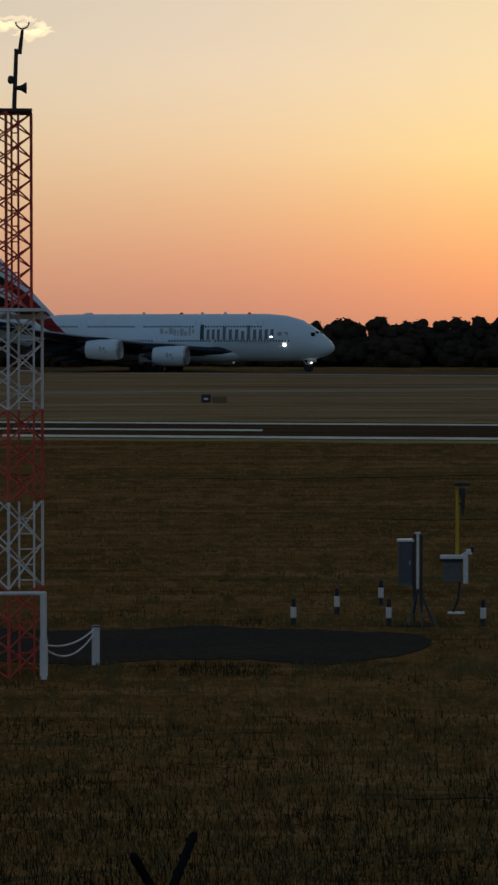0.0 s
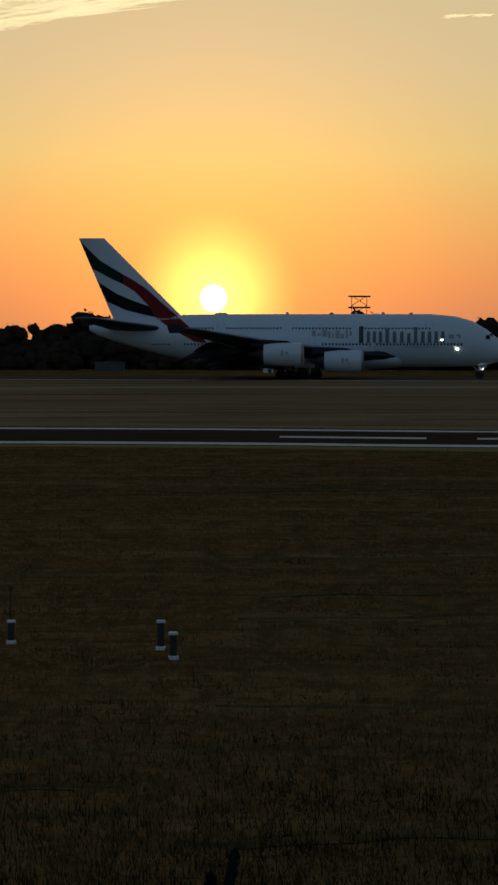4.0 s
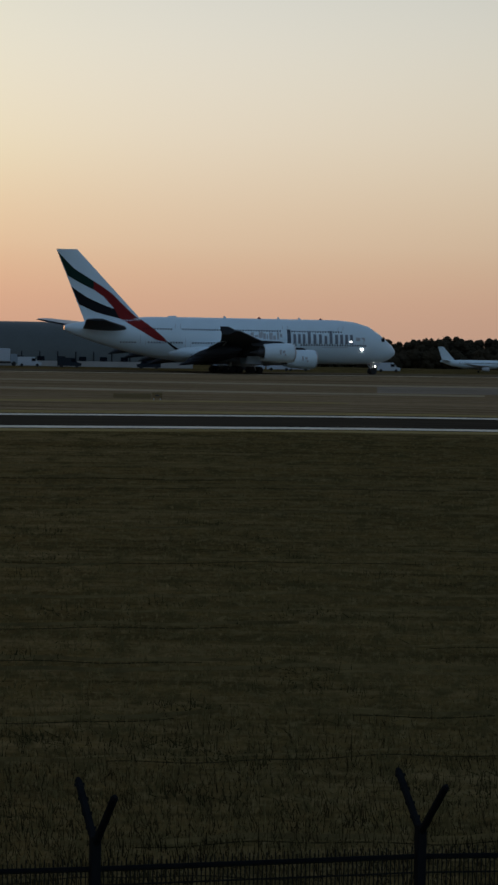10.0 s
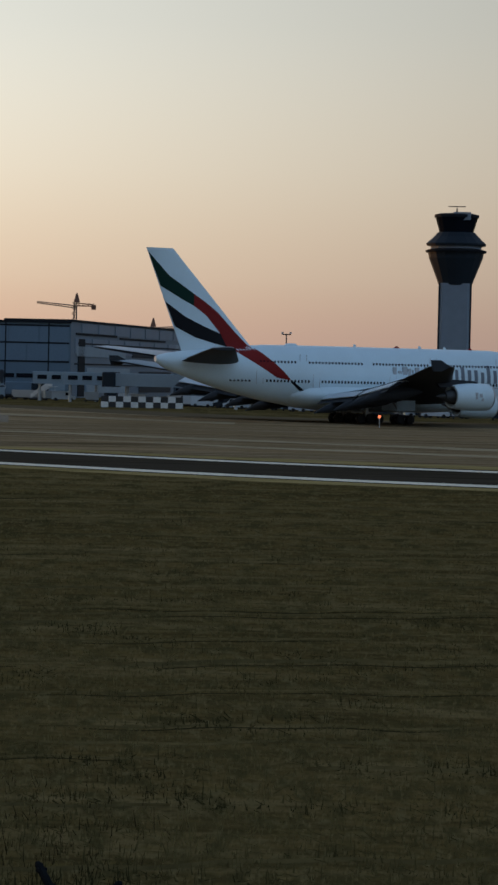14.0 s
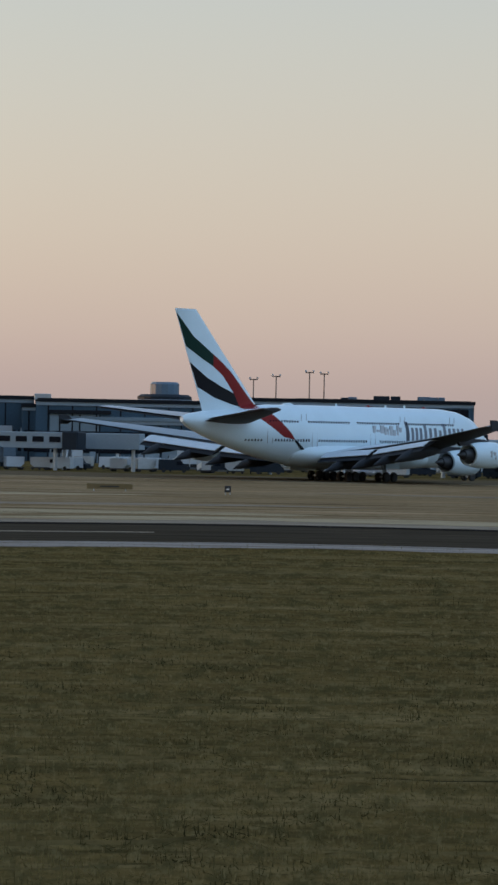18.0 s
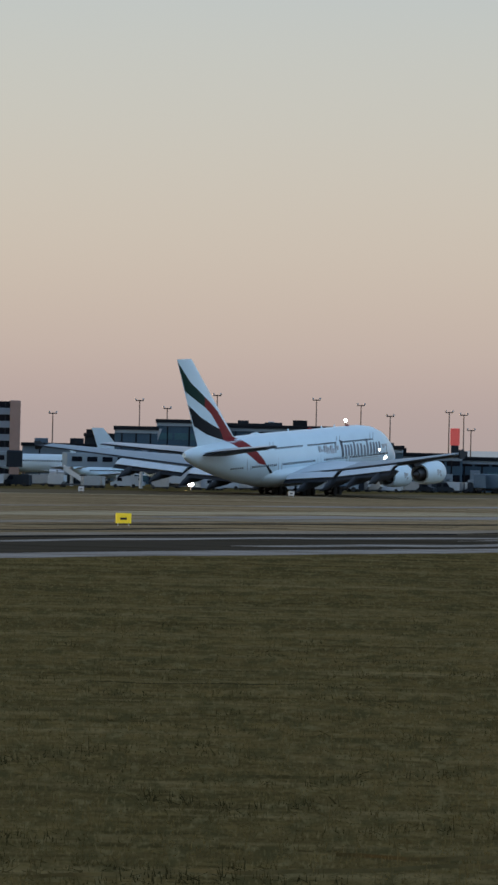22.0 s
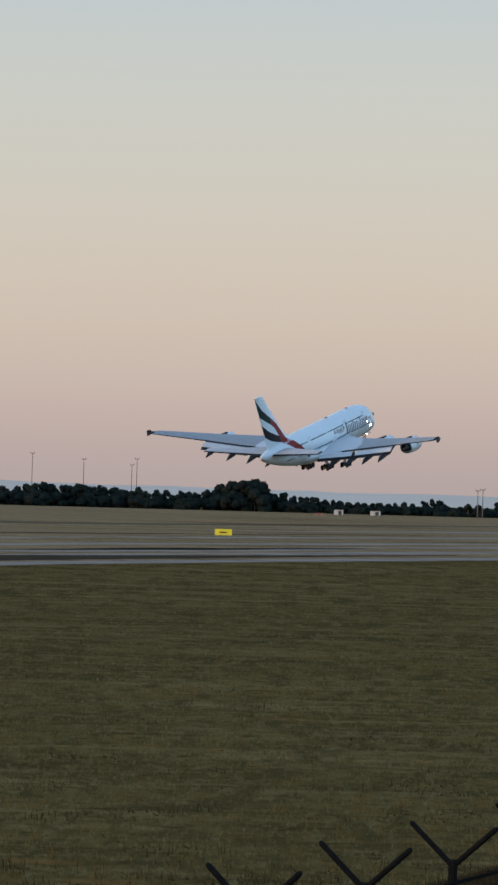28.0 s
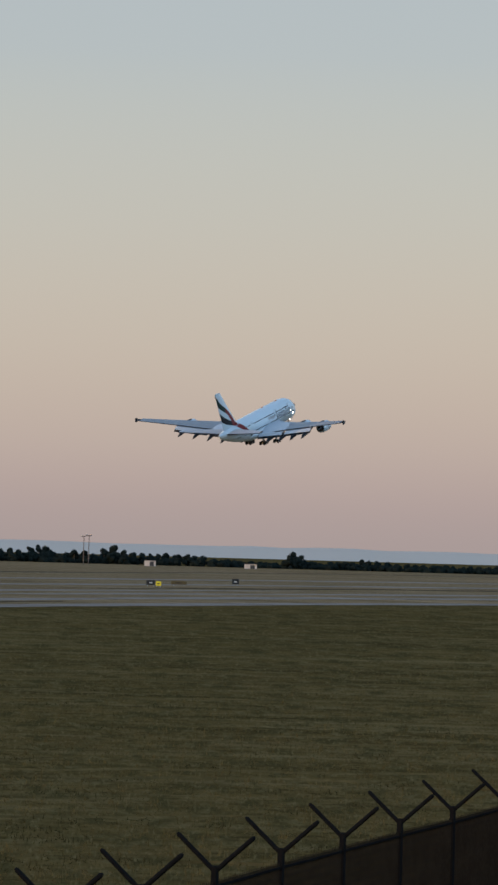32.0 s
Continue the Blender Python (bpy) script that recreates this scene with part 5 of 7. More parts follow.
def equipment_hut(u, r, wide, tall, material, label):
    hut = thing("equipment_hut", label, "hut", facing(u, r), "equipment huts")
    part("case", Shape().block(0, 0, 0, wide, wide * 0.8, tall, 0.06), material, hut)
    part("roof", Shape().block(0, 0, tall, wide * 1.1, wide * 0.9, 0.12, 0.04), GREY_CABINET, hut)
    part("door", Shape().box(wide * 0.15, -wide * 0.4 - 0.02, 0.05, wide * 0.35, 0.05, tall * 0.8), GREY_CABINET, hut)


for u, r, wide, tall, material in ((640, 538, 1.2, 1.1, GREY_CABINET), (846, 548, 1.1, 1.3, WHITE_STEEL), (893, 548, 0.8, 1.2, WHITE_STEEL), (1010, 548, 1.0, 1.0, WHITE_STEEL), (-700, 620, 2.0, 1.2, WHITE_STEEL), (-980, 640, 6.0, 1.8, GREY_CABINET), (1180, 560, 0.9, 1.1, WHITE_STEEL), (1250, 560, 0.7, 1.0, GREY_CABINET)):
    equipment_hut(u, r, wide, tall, material, "small pale equipment hut beside the runway")

for u, r, wide, tall in ((9739, 1380, 4.0, 2.2), (9804, 1390, 4.5, 2.0), (10102, 1400, 5.0, 2.4), (10280, 1400, 5.5, 2.0), (9060, 1330, 6.0, 2.2)):
    equipment_hut(u, r, wide, tall, WHITE_STEEL, "low white hut beside the far hedge")
house = thing("small_house", "small white house with a dark roof by the far hedge", "house", facing(8968, 1400))
part("wall", Shape().block(0, 0, 0, 7.2, 6.0, 4.6, 0.1), WHITE_STEEL, house, "white walls")
part("roof", Shape().loft([[(x, -3.3, 4.6), (x, 0, 7.2), (x, 3.3, 4.6)] for x in (-4.0, 4.0)], True, True), RUST, house, "dark pitched roof")
for x in (-2.2, 0.2, 2.4):
    part("window", Shape().block(x, -3.02, 1.2, 1.2, 0.1, 1.6, 0.03), DARK_PLASTIC, house, "dark window")

# ---- buildings ----
CLADDING = surface("blue_grey_cladding", (0.105, 0.160, 0.215), 0.55, 0.1, 0.1, 0.2, 3)
CLADDING_DARK = surface("dark_slate_cladding", (0.018, 0.025, 0.034), 0.65, 0.0, 0.14, 0.2, 3, gloss=0.15)
CLADDING_GREEN = surface("green_grey_cladding", (0.030, 0.046, 0.042), 0.6, 0.1, 0.12, 0.2, 3)
CLADDING_PALE = surface("pale_grey_cladding", (0.225, 0.285, 0.33), 0.6, 0, 0.1, 0.2, 3)
PIER_GREY = surface("teal_grey_cladding", (0.048, 0.092, 0.135), 0.6, 0.0, 0.16, 0.2, 3, gloss=0.2)
PIER_PALE = surface("dull_blue_cladding", (0.165, 0.225, 0.27), 0.6, 0, 0.12, 0.2, 3)
HANGAR_PANEL = surface("blue_hangar_sheet", (0.125, 0.185, 0.25), 0.5, 0.1, 0.14, 0.2, 3, by_thing=0.15)
PIER_TEAL = surface("teal_glazed_panel", (0.045, 0.12, 0.145), 0.35, 0, 0.2, 0.3, 3, gloss=0.3)
PIER_TRIM = surface("pale_blue_fascia", (0.24, 0.31, 0.37), 0.6, 0, 0.12, 0.3, 4)
ROOF_DARK = surface("dark_roof_sheet", (0.013, 0.015, 0.019), 0.75, 0, 0.15, 0.2, 3, gloss=0.12)
BRICK_PINK = surface("pink_brown_brickwork", (0.34, 0.23, 0.19), 0.85, 0, 0.15, 0.5, 6)
STRIPE_PALE = surface("pale_concrete_band", (0.205, 0.24, 0.285), 0.8, 0, 0.1, 0.4, 4)
VAN_WHITE = surface("white_vehicle_paint", (0.46, 0.52, 0.57), 0.35, 0, 0.06)
ORANGE_PAINT = surface("orange_paint", (0.75, 0.20, 0.02), 0.45, 0, 0.08, glow=0.12)
BROWN_BOARD = surface("brown_sign_back", (0.16, 0.11, 0.04), 0.6)
SIGN_YELLOW = surface("yellow_sign_face", (0.75, 0.58, 0.03), 0.5, 0, 0.06, glow=0.12)
LAMP_WHITE = lamp_glass("floodlight_glass", (1.0, 0.95, 0.85), 9)
LAMP_AMBER = lamp_glass("amber_lamp_glass", (1.0, 0.22, 0.09), 1.0)

PANE_MESHES = {}


def pane(parent, x, y, z, wide, tall, material=None, name="window"):
    """One pane set on a wall; alike panes share their mesh."""
    material = material or GLASS
    key = (round(wide, 2), round(tall, 2), material.name, name)
    if key not in PANE_MESHES:
        data = Shape().block(0, 0, 0, wide, 0.12, tall, 0.03).mesh(name)
        data.materials.append(material)
        PANE_MESHES[key] = data
    ob = new(name, PANE_MESHES[key])
    ob.parent = parent
    ob.location = (x, y, z)
    return ob


def hall(label, u0, u1, v_top, r, depth=30, wall=None, roof=None, bands=(), ribs=0, lip=0.6, turn=0.0, category="building", group="airport buildings", doors=(), fascia=0.0):
    """A flat-roofed building that fills the bearings u0 to u1, with storeys of panes and upright ribs. Bands: (height, height of the panes, width of a pane, gap, material)."""
    wall, roof = wall or CLADDING, roof or ROOF_DARK
    wide, tall = (u1 - u0) * STEP * r, height(v_top, r)
    house = thing("airport_building", label, category, facing((u0 + u1) / 2, r, 0, turn), group)
    body = part("wall", Shape().block(0, depth / 2, -0.2, wide, depth, tall + 0.2 - lip * 0.5, 0.1), wall, house)
    part("roof", Shape().block(0, depth / 2 - 0.2, tall - lip * 0.5, wide + 0.5, depth + 0.8, lip * 0.5, 0.08), roof, house)
    for z, high, span, gap, material in bands:
        z = z if z > 0 else tall + z
        count = max(1, int((wide - 0.4) / (span + gap)))
        step = (wide - 0.4) / count
        for k in range(count):
            pane(house, -wide / 2 + 0.2 + step * (k + 0.5), -0.05, z, step - gap, high, material)
    if fascia:
        part("fascia", Shape().block(0, -0.16, tall - lip * 0.5 - fascia, wide, 0.3, fascia, 0.05), PIER_TRIM, house, "pale fascia under the roof")
    if wall is PIER_GREY or wall is PIER_PALE:
        mix = random.Random(int(u0 * 3 + u1))
        for k in range(min(12, int(wide / 3.2))):
            w, h = mix.choice((1.2, 2.0, 3.0, 4.4)), mix.choice((1.4, 2.2, 3.2))
            x, z = mix.uniform(-0.5, 0.5) * (wide - w - 1), mix.choice((0.1, 0.1, 0.45)) * (tall - h)
            if tall > h + 1.5 and wide > 6:
                pane(house, round(x, 1), -0.12, round(z, 1), w, h, mix.choice((PIER_TRIM, CLADDING_DARK, PIER_TEAL, GLASS, PIER_PALE, VAN_WHITE)), "facade_panel")
    for k in range(ribs):
        x = -wide / 2 + wide * (k + 0.5) / ribs
        pane(house, x, -0.08, 0.0, 0.3, tall - lip * 0.6, ROOF_DARK, "rib")
    # plant on the roof
    plant = random.Random(int(u0))
    for k in range(int(wide / 9)):
        w, h = plant.uniform(1.2, 4.0), plant.uniform(0.4, 1.3)
        part("roof_plant", Shape().block(plant.uniform(-0.45, 0.45) * wide, plant.uniform(0.15, 0.6) * depth, tall - 0.02, w, plant.uniform(1.2, 3.0), h, 0.08), plant.choice((ROOF_DARK, CLADDING_DARK, CLADDING, GALVANISED)), house, "small rooftop plant unit")
    for x, w, h, material in doors:
        part("door", Shape().block(x * wide, -0.1, 0, w, 0.2, h, 0.05), material, house, "large sliding door")
    return house


# arched hangar
arch = thing("arched_hangar", "long grey-green arched hangar with a rounded end", "hangar", facing(1932, 700), "hangars")
half = 191 * STEP * 700
ring = [(-7.5 + 15 * k / 14, 3.2 + 6.6 * math.sqrt(max(0.0, 1 - ((k - 7) / 7.0) ** 2))) for k in range(15)]
ring = [(-8.0, 0.0)] + ring + [(8.0, 0.0)]
part("shell", Shape().loft([[(x, y + 8, z * s) for y, z in ring] for x, s in ((-half, 0.985), (-half + 1.6, 1.0), (half - 2.5, 1.0), (half - 0.8, 0.96), (half, 0.86))], True, True), surface("grey_green_sheet", (0.088, 0.10, 0.096), 0.55, 0.1, 0.12, 0.2, 3), arch, "grey-green ribbed steel shell", True)
for k in range(12):
    pane(arch, -half + 2 + k * (2 * half - 4) / 11, -0.12, 0.1, 0.25, 3.2, ROOF_DARK, "rib")
# the sunset's orange glow is mixed into the end sheet's base colour
part("end_wall", Shape().loft([[(-half - out, (y * s) + 8, z * s) for y, z in ring] for out, s in ((0.05, 0.98), (1.4, 0.93), (2.4, 0.82), (3.1, 0.62), (3.4, 0.3))], True, True), surface("sunset_tinted_sheet", (0.85, 0.47, 0.27), 0.35, 0.9, 0.1), arch, "smooth rounded metal end with sunset orange painted in", True)
part("plinth", Shape().box(0, -0.3, 0, 2 * half, 0.5, 1.2), CONCRETE, arch)
for k in range(9):
    pane(arch, -half + 5 + k * 4.6, -0.42, 1.2, 1.6, 1.0)

# gabled hangar
gable = thing("gabled_hangar", "dark green hangar with a low gabled roof", "hangar", facing(3000, 730, 0, 0), "hangars")
gw0, gw1, ga = (2835 - 3000) * STEP * 730, (3180 - 3000) * STEP * 730, (2953 - 3000) * STEP * 730
eave, ridge = 8.75, height(-56, 730)
part("wall", Shape().loft([[(gw0, y, 0), (gw1, y, 0), (gw1, y, eave - 0.6), (ga + 9, y, ridge - 0.9), (ga, y, ridge - 0.3), (gw0, y, eave)] for y in (0, 60)], True, True), CLADDING_GREEN, gable, "green-grey sheet walls")
part("roof", Shape().loft([[(gw0 - 0.6, y, eave - 0.1), (gw0 - 0.6, y, eave + 0.3), (ga, y, ridge + 0.3), (ga + 10, y, ridge - 0.5), (gw1 + 0.6, y, eave - 0.3), (gw1 + 0.6, y, eave - 0.7), (ga + 10, y, ridge - 0.9), (ga, y, ridge - 0.1)] for y in (-0.6, 61)], True, True), CLADDING_DARK, gable, "dark low-pitched roof")
part("gable_sheet", Shape().loft([[(gw0 + 0.3, y, 7.3), (gw1 - 0.3, y, 7.0), (gw1 - 0.3, y, eave - 0.7), (ga + 9, y, ridge - 1.0), (ga, y, ridge - 0.4), (gw0 + 0.3, y, eave - 0.1)] for y in (-0.1, 0.05)], True, True), surface("grey_gable_sheet", (0.10, 0.118, 0.14), 0.6, 0, 0.12, 0.2, 3), gable, "grey sheeting in the gable")
part("gable_slope", Shape().loft([[(ga + 9, y, ridge - 1.0), (gw1 - 0.3, y, eave - 0.75), (gw1 - 0.3, y, 7.4), (ga + 16, y, 7.6)] for y in (-0.16, -0.06)], True, True), surface("lilac_grey_sheet", (0.15, 0.155, 0.185), 0.6, 0, 0.12, 0.2, 3), gable, "paler sloping sheet")
for k in range(7):
    part("door_leaf", Shape().block(gw0 + 3.5 + k * 5.4, -0.15, 0, 5.2, 0.2, 6.2, 0.05), CLADDING_GREEN if k % 2 else CLADDING_DARK, gable, "tall sliding door leaf")
part("door_header", Shape().box((gw0 + gw1) / 2, -0.25, 6.3, gw1 - gw0 - 2, 0.3, 0.5), ROOF_DARK, gable)
for u, v in ((2934, 10), (2989, 11)):
    lamp = thing("yard_light", "lit floodlight on a short mast by the hangar", "floodlight", facing(u, 718), "yard lights")
    part("mast", Shape().rod((0, 0, 0), (0, 0, height(v, 718)), 0.12, 0.1, 8), GALVANISED, lamp)
    part("lamp", Shape().lathe([(-0.25, 0.2), (0.0, 0.5), (0.12, 0.5)], "y", (0, -0.2, height(v, 718)), 14), LAMP_WHITE, lamp, "glowing lamp glass")

# great maintenance hangar: two walls that meet in a corner
HR = 748
hall("large blue-grey maintenance hangar with panelled walls", 3226, 3606, -86, HR, 70, CLADDING, ROOF_DARK, ((-1.3, 0.4, 9.0, 0.0, ROOF_DARK), (-5.4, 0.42, 12.0, 0.0, ROOF_DARK), (-9.8, 0.42, 12.0, 0.0, ROOF_DARK), (-5.0, 3.7, 6.6, 0.4, HANGAR_PANEL), (-9.4, 4.0, 8.2, 0.4, HANGAR_PANEL), (4.6, 1.0, 5.6, 0.5, GLASS), (1.0, 2.6, 3.6, 1.6, CLADDING_PALE)), 5, 0.8, category="hangar", group="hangars", doors=((-0.33, 7.0, 9.0, CLADDING_GREEN), (0.36, 4.0, 3.4, CLADDING_DARK)))
gate_hall = thing("hangar_wing", "blue-grey hangar wing with stacked doors receding from its corner", "hangar", facing(3607, HR + 1), "hangars")
p0, p1 = spot(3607, HR + 1), spot(3806, HR + 140)
wing_top = height(-86, HR)
span, bearing = (p1 - p0).length, math.degrees(math.atan2((p1 - p0).x, (p1 - p0).y))
gate_hall.matrix_basis = pose(p0.x, p0.y, 0, 0, 0, 90 - bearing)
part("wall", Shape().block(span / 2, 8, -0.2, span, 16, wing_top + 0.2, 0.1), CLADDING, gate_hall, "panelled wall")
part("roof", Shape().block(span / 2, 8, wing_top, span + 0.6, 16.6, 0.5, 0.08), ROOF_DARK, gate_hall)
for k, (x, z, w, h, material) in enumerate(((0.2, 13.6, 0.33, 0.5, ROOF_DARK), (0.6, 13.2, 0.42, 0.45, ROOF_DARK), (0.5, 11.6, 0.9, 0.35, ROOF_DARK), (0.24, 9.0, 0.4, 2.2, CLADDING_PALE), (0.7, 9.2, 0.4, 1.8, CLADDING_DARK), (0.3, 1.0, 0.36, 5.6, CLADDING_PALE), (0.72, 1.0, 0.3, 5.0, CLADDING_DARK), (0.5, 7.2, 0.94, 0.3, ROOF_DARK), (0.08, 0.3, 0.05, 12.5, ROOF_DARK), (0.93, 0.3, 0.04, 12.5, CLADDING_PALE))):
    part("panel", Shape().block(span * x, -0.1, z * wing_top / 16.4, span * w, 0.2, h * wing_top / 16.4, 0.04), material, gate_hall)
for row, (z0, z1) in enumerate(((9.6, 12.9), (13.9, 16.2))):
    for k in range(7):
        x0 = span * (0.03 + 0.135 * k + 0.05 * row)
        part("wall_sheet", Shape().block(x0 + span * 0.06, -0.06, z0 * wing_top / 16.4, span * 0.12, 0.2, (z1 - z0) * wing_top / 16.4, 0.04), HANGAR_PANEL, gate_hall)
hall("low dark green shed in front of the hangar", 3119, 3349, -30, HR - 26, 7, CLADDING_GREEN, CLADDING_DARK)
hall("low grey workshop with pale roller doors", 3312, 3560, 34, HR - 12, 8, CLADDING_PALE, ROOF_DARK, ((0.4, 2.2, 3.2, 1.2, CLADDING_DARK),), 0, 0.4)
hall("grey stepped plant room on the hangar's flank", 3196, 3226, -66, HR + 8, 30, CLADDING, ROOF_DARK)
hall("grey pier building beside the hangar", 3790, 3990, -18, 640, 24, CLADDING, ROOF_DARK, ((2.2, 1.2, 3.0, 0.6, GLASS), (5.0, 1.0, 3.0, 0.6, GLASS)))

# chequered blast wall
wall = thing("chequered_wall", "low wall chequered in white and black", "wall", facing(3735, max(TRACK(3735 + d) for d in (-80, 0, 80)) + 38))
for row in range(2):
    for k in range(11):
        part("panel", Shape().block(-6.6 + k * 1.32, 0, 0.2 + row * 1.0, 1.3, 0.2, 0.98, 0.03), (WHITE_STEEL, DARK_PLASTIC)[(k + row) % 2], wall)

# control tower
TR = 900
tower = thing("control_tower", "tall pale control tower with a dark flared cab", "control tower", facing(4284, TR))
top = lambda v: height(v, TR)
part("shaft", Shape().loft([[(a * w, b * w, z) for a, b in ((-1, -0.8), (-0.8, -1), (0.8, -1), (1, -0.8), (1, 0.8), (0.8, 1), (-0.8, 1), (-1, 0.8))] for w, z in ((4.6, 0), (4.4, top(-168)))], True, True), STRIPE_PALE, tower, "pale concrete shaft", True)
for x in (-4.45, 4.45):
    part("shaft_edge", Shape().box(x, -3.6, 0, 0.5, 0.6, top(-168)), CLADDING_DARK, tower)
dark_ring = lambda rows, name, material, label="": part(name, Shape().lathe([(top(v), w) for v, w in rows], "z", n=16), material, tower, label)
dark_ring(((-165, 4.7), (-180, 5.6), (-212, 7.6), (-222, 7.9)), "lower_cab", CLADDING_DARK, "dark slate lower cab")
dark_ring(((-222, 8.5), (-226, 8.7), (-229, 7.0)), "lower_gallery", ROOF_DARK, "dark gallery rim")
dark_ring(((-229, 7.2), (-234, 7.2)), "pale_ring", STRIPE_PALE, "pale ring")
dark_ring(((-234, 8.3), (-238, 8.5), (-250, 6.4), (-258, 5.3)), "upper_gallery", CLADDING_DARK, "dark sloping upper gallery")
dark_ring(((-258, 4.8), (-284, 6.0)), "cab_glass", GLASS, "dark cab glazing leaning outwards")
pane(tower, 1.5, -5.35, top(-279), 5.0, 2.2, STRIPE_PALE, "lit_pane")
dark_ring(((-284, 6.3), (-289, 6.3), (-291, 5.0)), "cab_roof", ROOF_DARK, "dark cab roof")
part("roof_mast", Shape().rod((0, 0, top(-291)), (0, 0, top(-301)), 0.25, 0.15, 8).box(0, 0, top(-303), 4.8, 0.3, 0.25), RUST, tower, "radio mast with a cross bar")

# ---- terminal, piers and the old striped tower block ----
WINDOW_BAND = ((2.0, 1.4, 2.6, 0.5, GLASS), (5.2, 1.2, 2.6, 0.5, GLASS))
PIERS_WEST = (
    ("long pale-roofed pier with dark glazing", (3868, -20), (4046, -19), 600, 20, PIER_PALE, PIER_PALE, WINDOW_BAND, 6),
    ("dark-roofed terminal annexe by the apron", (4699, 16), (4858, 5), 640, 24, PIER_GREY, ROOF_DARK, WINDOW_BAND, 5),
    ("grey pier building with stacked glazing", (4565, 16), (4824, 8), 650, 20, PIER_PALE, ROOF_DARK, WINDOW_BAND, 7),
    ("grey pier building with stacked glazing", (4824, 6), (5084, -6), 640, 20, PIER_GREY, ROOF_DARK, WINDOW_BAND, 8),
    ("dark-roofed lounge block above the pier", (5095, -42), (5195, -47), 690, 24, CLADDING_DARK, ROOF_DARK, ((4.0, 1.2, 2.4, 0.4, PIER_PALE), (8.4, 1.2, 2.4, 0.4, GLASS)), 4),
    ("small grey stair tower with dark cap", (5081, -76), (5101, -76), 700, 8, PIER_PALE, ROOF_DARK, (), 0),
    ("dark roof block above the pier", (5326, -52), (5465, -55), 720, 24, PIER_GREY, ROOF_DARK, ((9.0, 1.2, 2.4, 0.4, GLASS),), 3),
    ("long low pier with glazed bays", (5246, -25), (5556, -35), 660, 20, PIER_GREY, PIER_PALE, WINDOW_BAND, 9),
)
PIERS_MIDDLE = (
    ("grey terminal block with dark parapet", (5663, -45), (5711, -46), 660, 24, PIER_GREY, ROOF_DARK, WINDOW_BAND, 2),
    ("grey terminal block with dark parapet", (5712, -34), (5818, -37), 640, 24, PIER_PALE, ROOF_DARK, WINDOW_BAND, 3),
    ("long grey terminal frontage", (5806, -40), (5996, -44), 660, 24, PIER_GREY, ROOF_DARK, WINDOW_BAND, 6),
    ("dark-roofed grey terminal wing", (5986, -48), (5688, -64), 640, 24, PIER_GREY, ROOF_DARK, WINDOW_BAND, 7),
    ("grey terminal wing with a dark roof edge", (5482, -56), (5684, -62), 668, 22, PIER_GREY, ROOF_DARK, WINDOW_BAND, 6),
    ("low grey terminal wing with glazing", (5688, -52), (5810, -54), 660, 24, PIER_PALE, ROOF_DARK, WINDOW_BAND, 4),
    ("long grey terminal frontage", (5743, -19), (6183, -30), 640, 20, PIER_GREY, PIER_PALE, WINDOW_BAND, 12),
    ("terminal roof with a thin dark edge", (6062, -61), (6462, -66), 700, 24, PIER_GREY, ROOF_DARK, WINDOW_BAND, 9),
)
PIERS_EAST = (
    ("glazed terminal hall under a broad dark roof", (6147, -63), (6455, -65), 650, 30, PIER_GREY, ROOF_DARK, ((2.0, 2.0, 3.0, 0.3, PIER_GREY), (6.0, 1.5, 3.0, 0.3, GLASS), (9.5, 2.8, 3.4, 0.25, GLASS)), 8),
    ("low blue-grey pier along the apron", (6108, 5), (6629, 1), 600, 14, PIER_GREY, PIER_PALE, ((1.6, 1.6, 3.0, 0.6, GLASS), (4.6, 1.4, 3.0, 0.6, CLADDING_DARK)), 12),
    ("low blue-grey pier along the apron", (6584, 1), (7034, -10), 590, 14, PIER_GREY, PIER_GREY, ((1.2, 1.6, 3.0, 0.6, CLADDING_DARK),), 8),
    ("low blue-grey pier along the apron", (7004, 7), (7404, 0), 590, 14, PIER_GREY, PIER_PALE, ((1.4, 1.8, 3.4, 0.6, CLADDING_DARK),), 9),
    ("low dark-roofed shed behind the stands", (7527, -9), (7837, -16), 700, 20, PIER_PALE, ROOF_DARK, ((2.0, 2.4, 5.0, 0.8, GLASS),), 5),
    ("low dark-roofed block behind the stands", (7637, -30), (7767, -33), 760, 20, CLADDING_DARK, ROOF_DARK, (), 0),
    ("dark roof-top plant block on the pier", (7765, -46), (7833, -48), 770, 20, CLADDING_DARK, ROOF_DARK, (), 0),
    ("dark domed plant block on the pier", (7888, -54), (7970, -56), 770, 20, CLADDING_DARK, ROOF_DARK, (), 0),
)
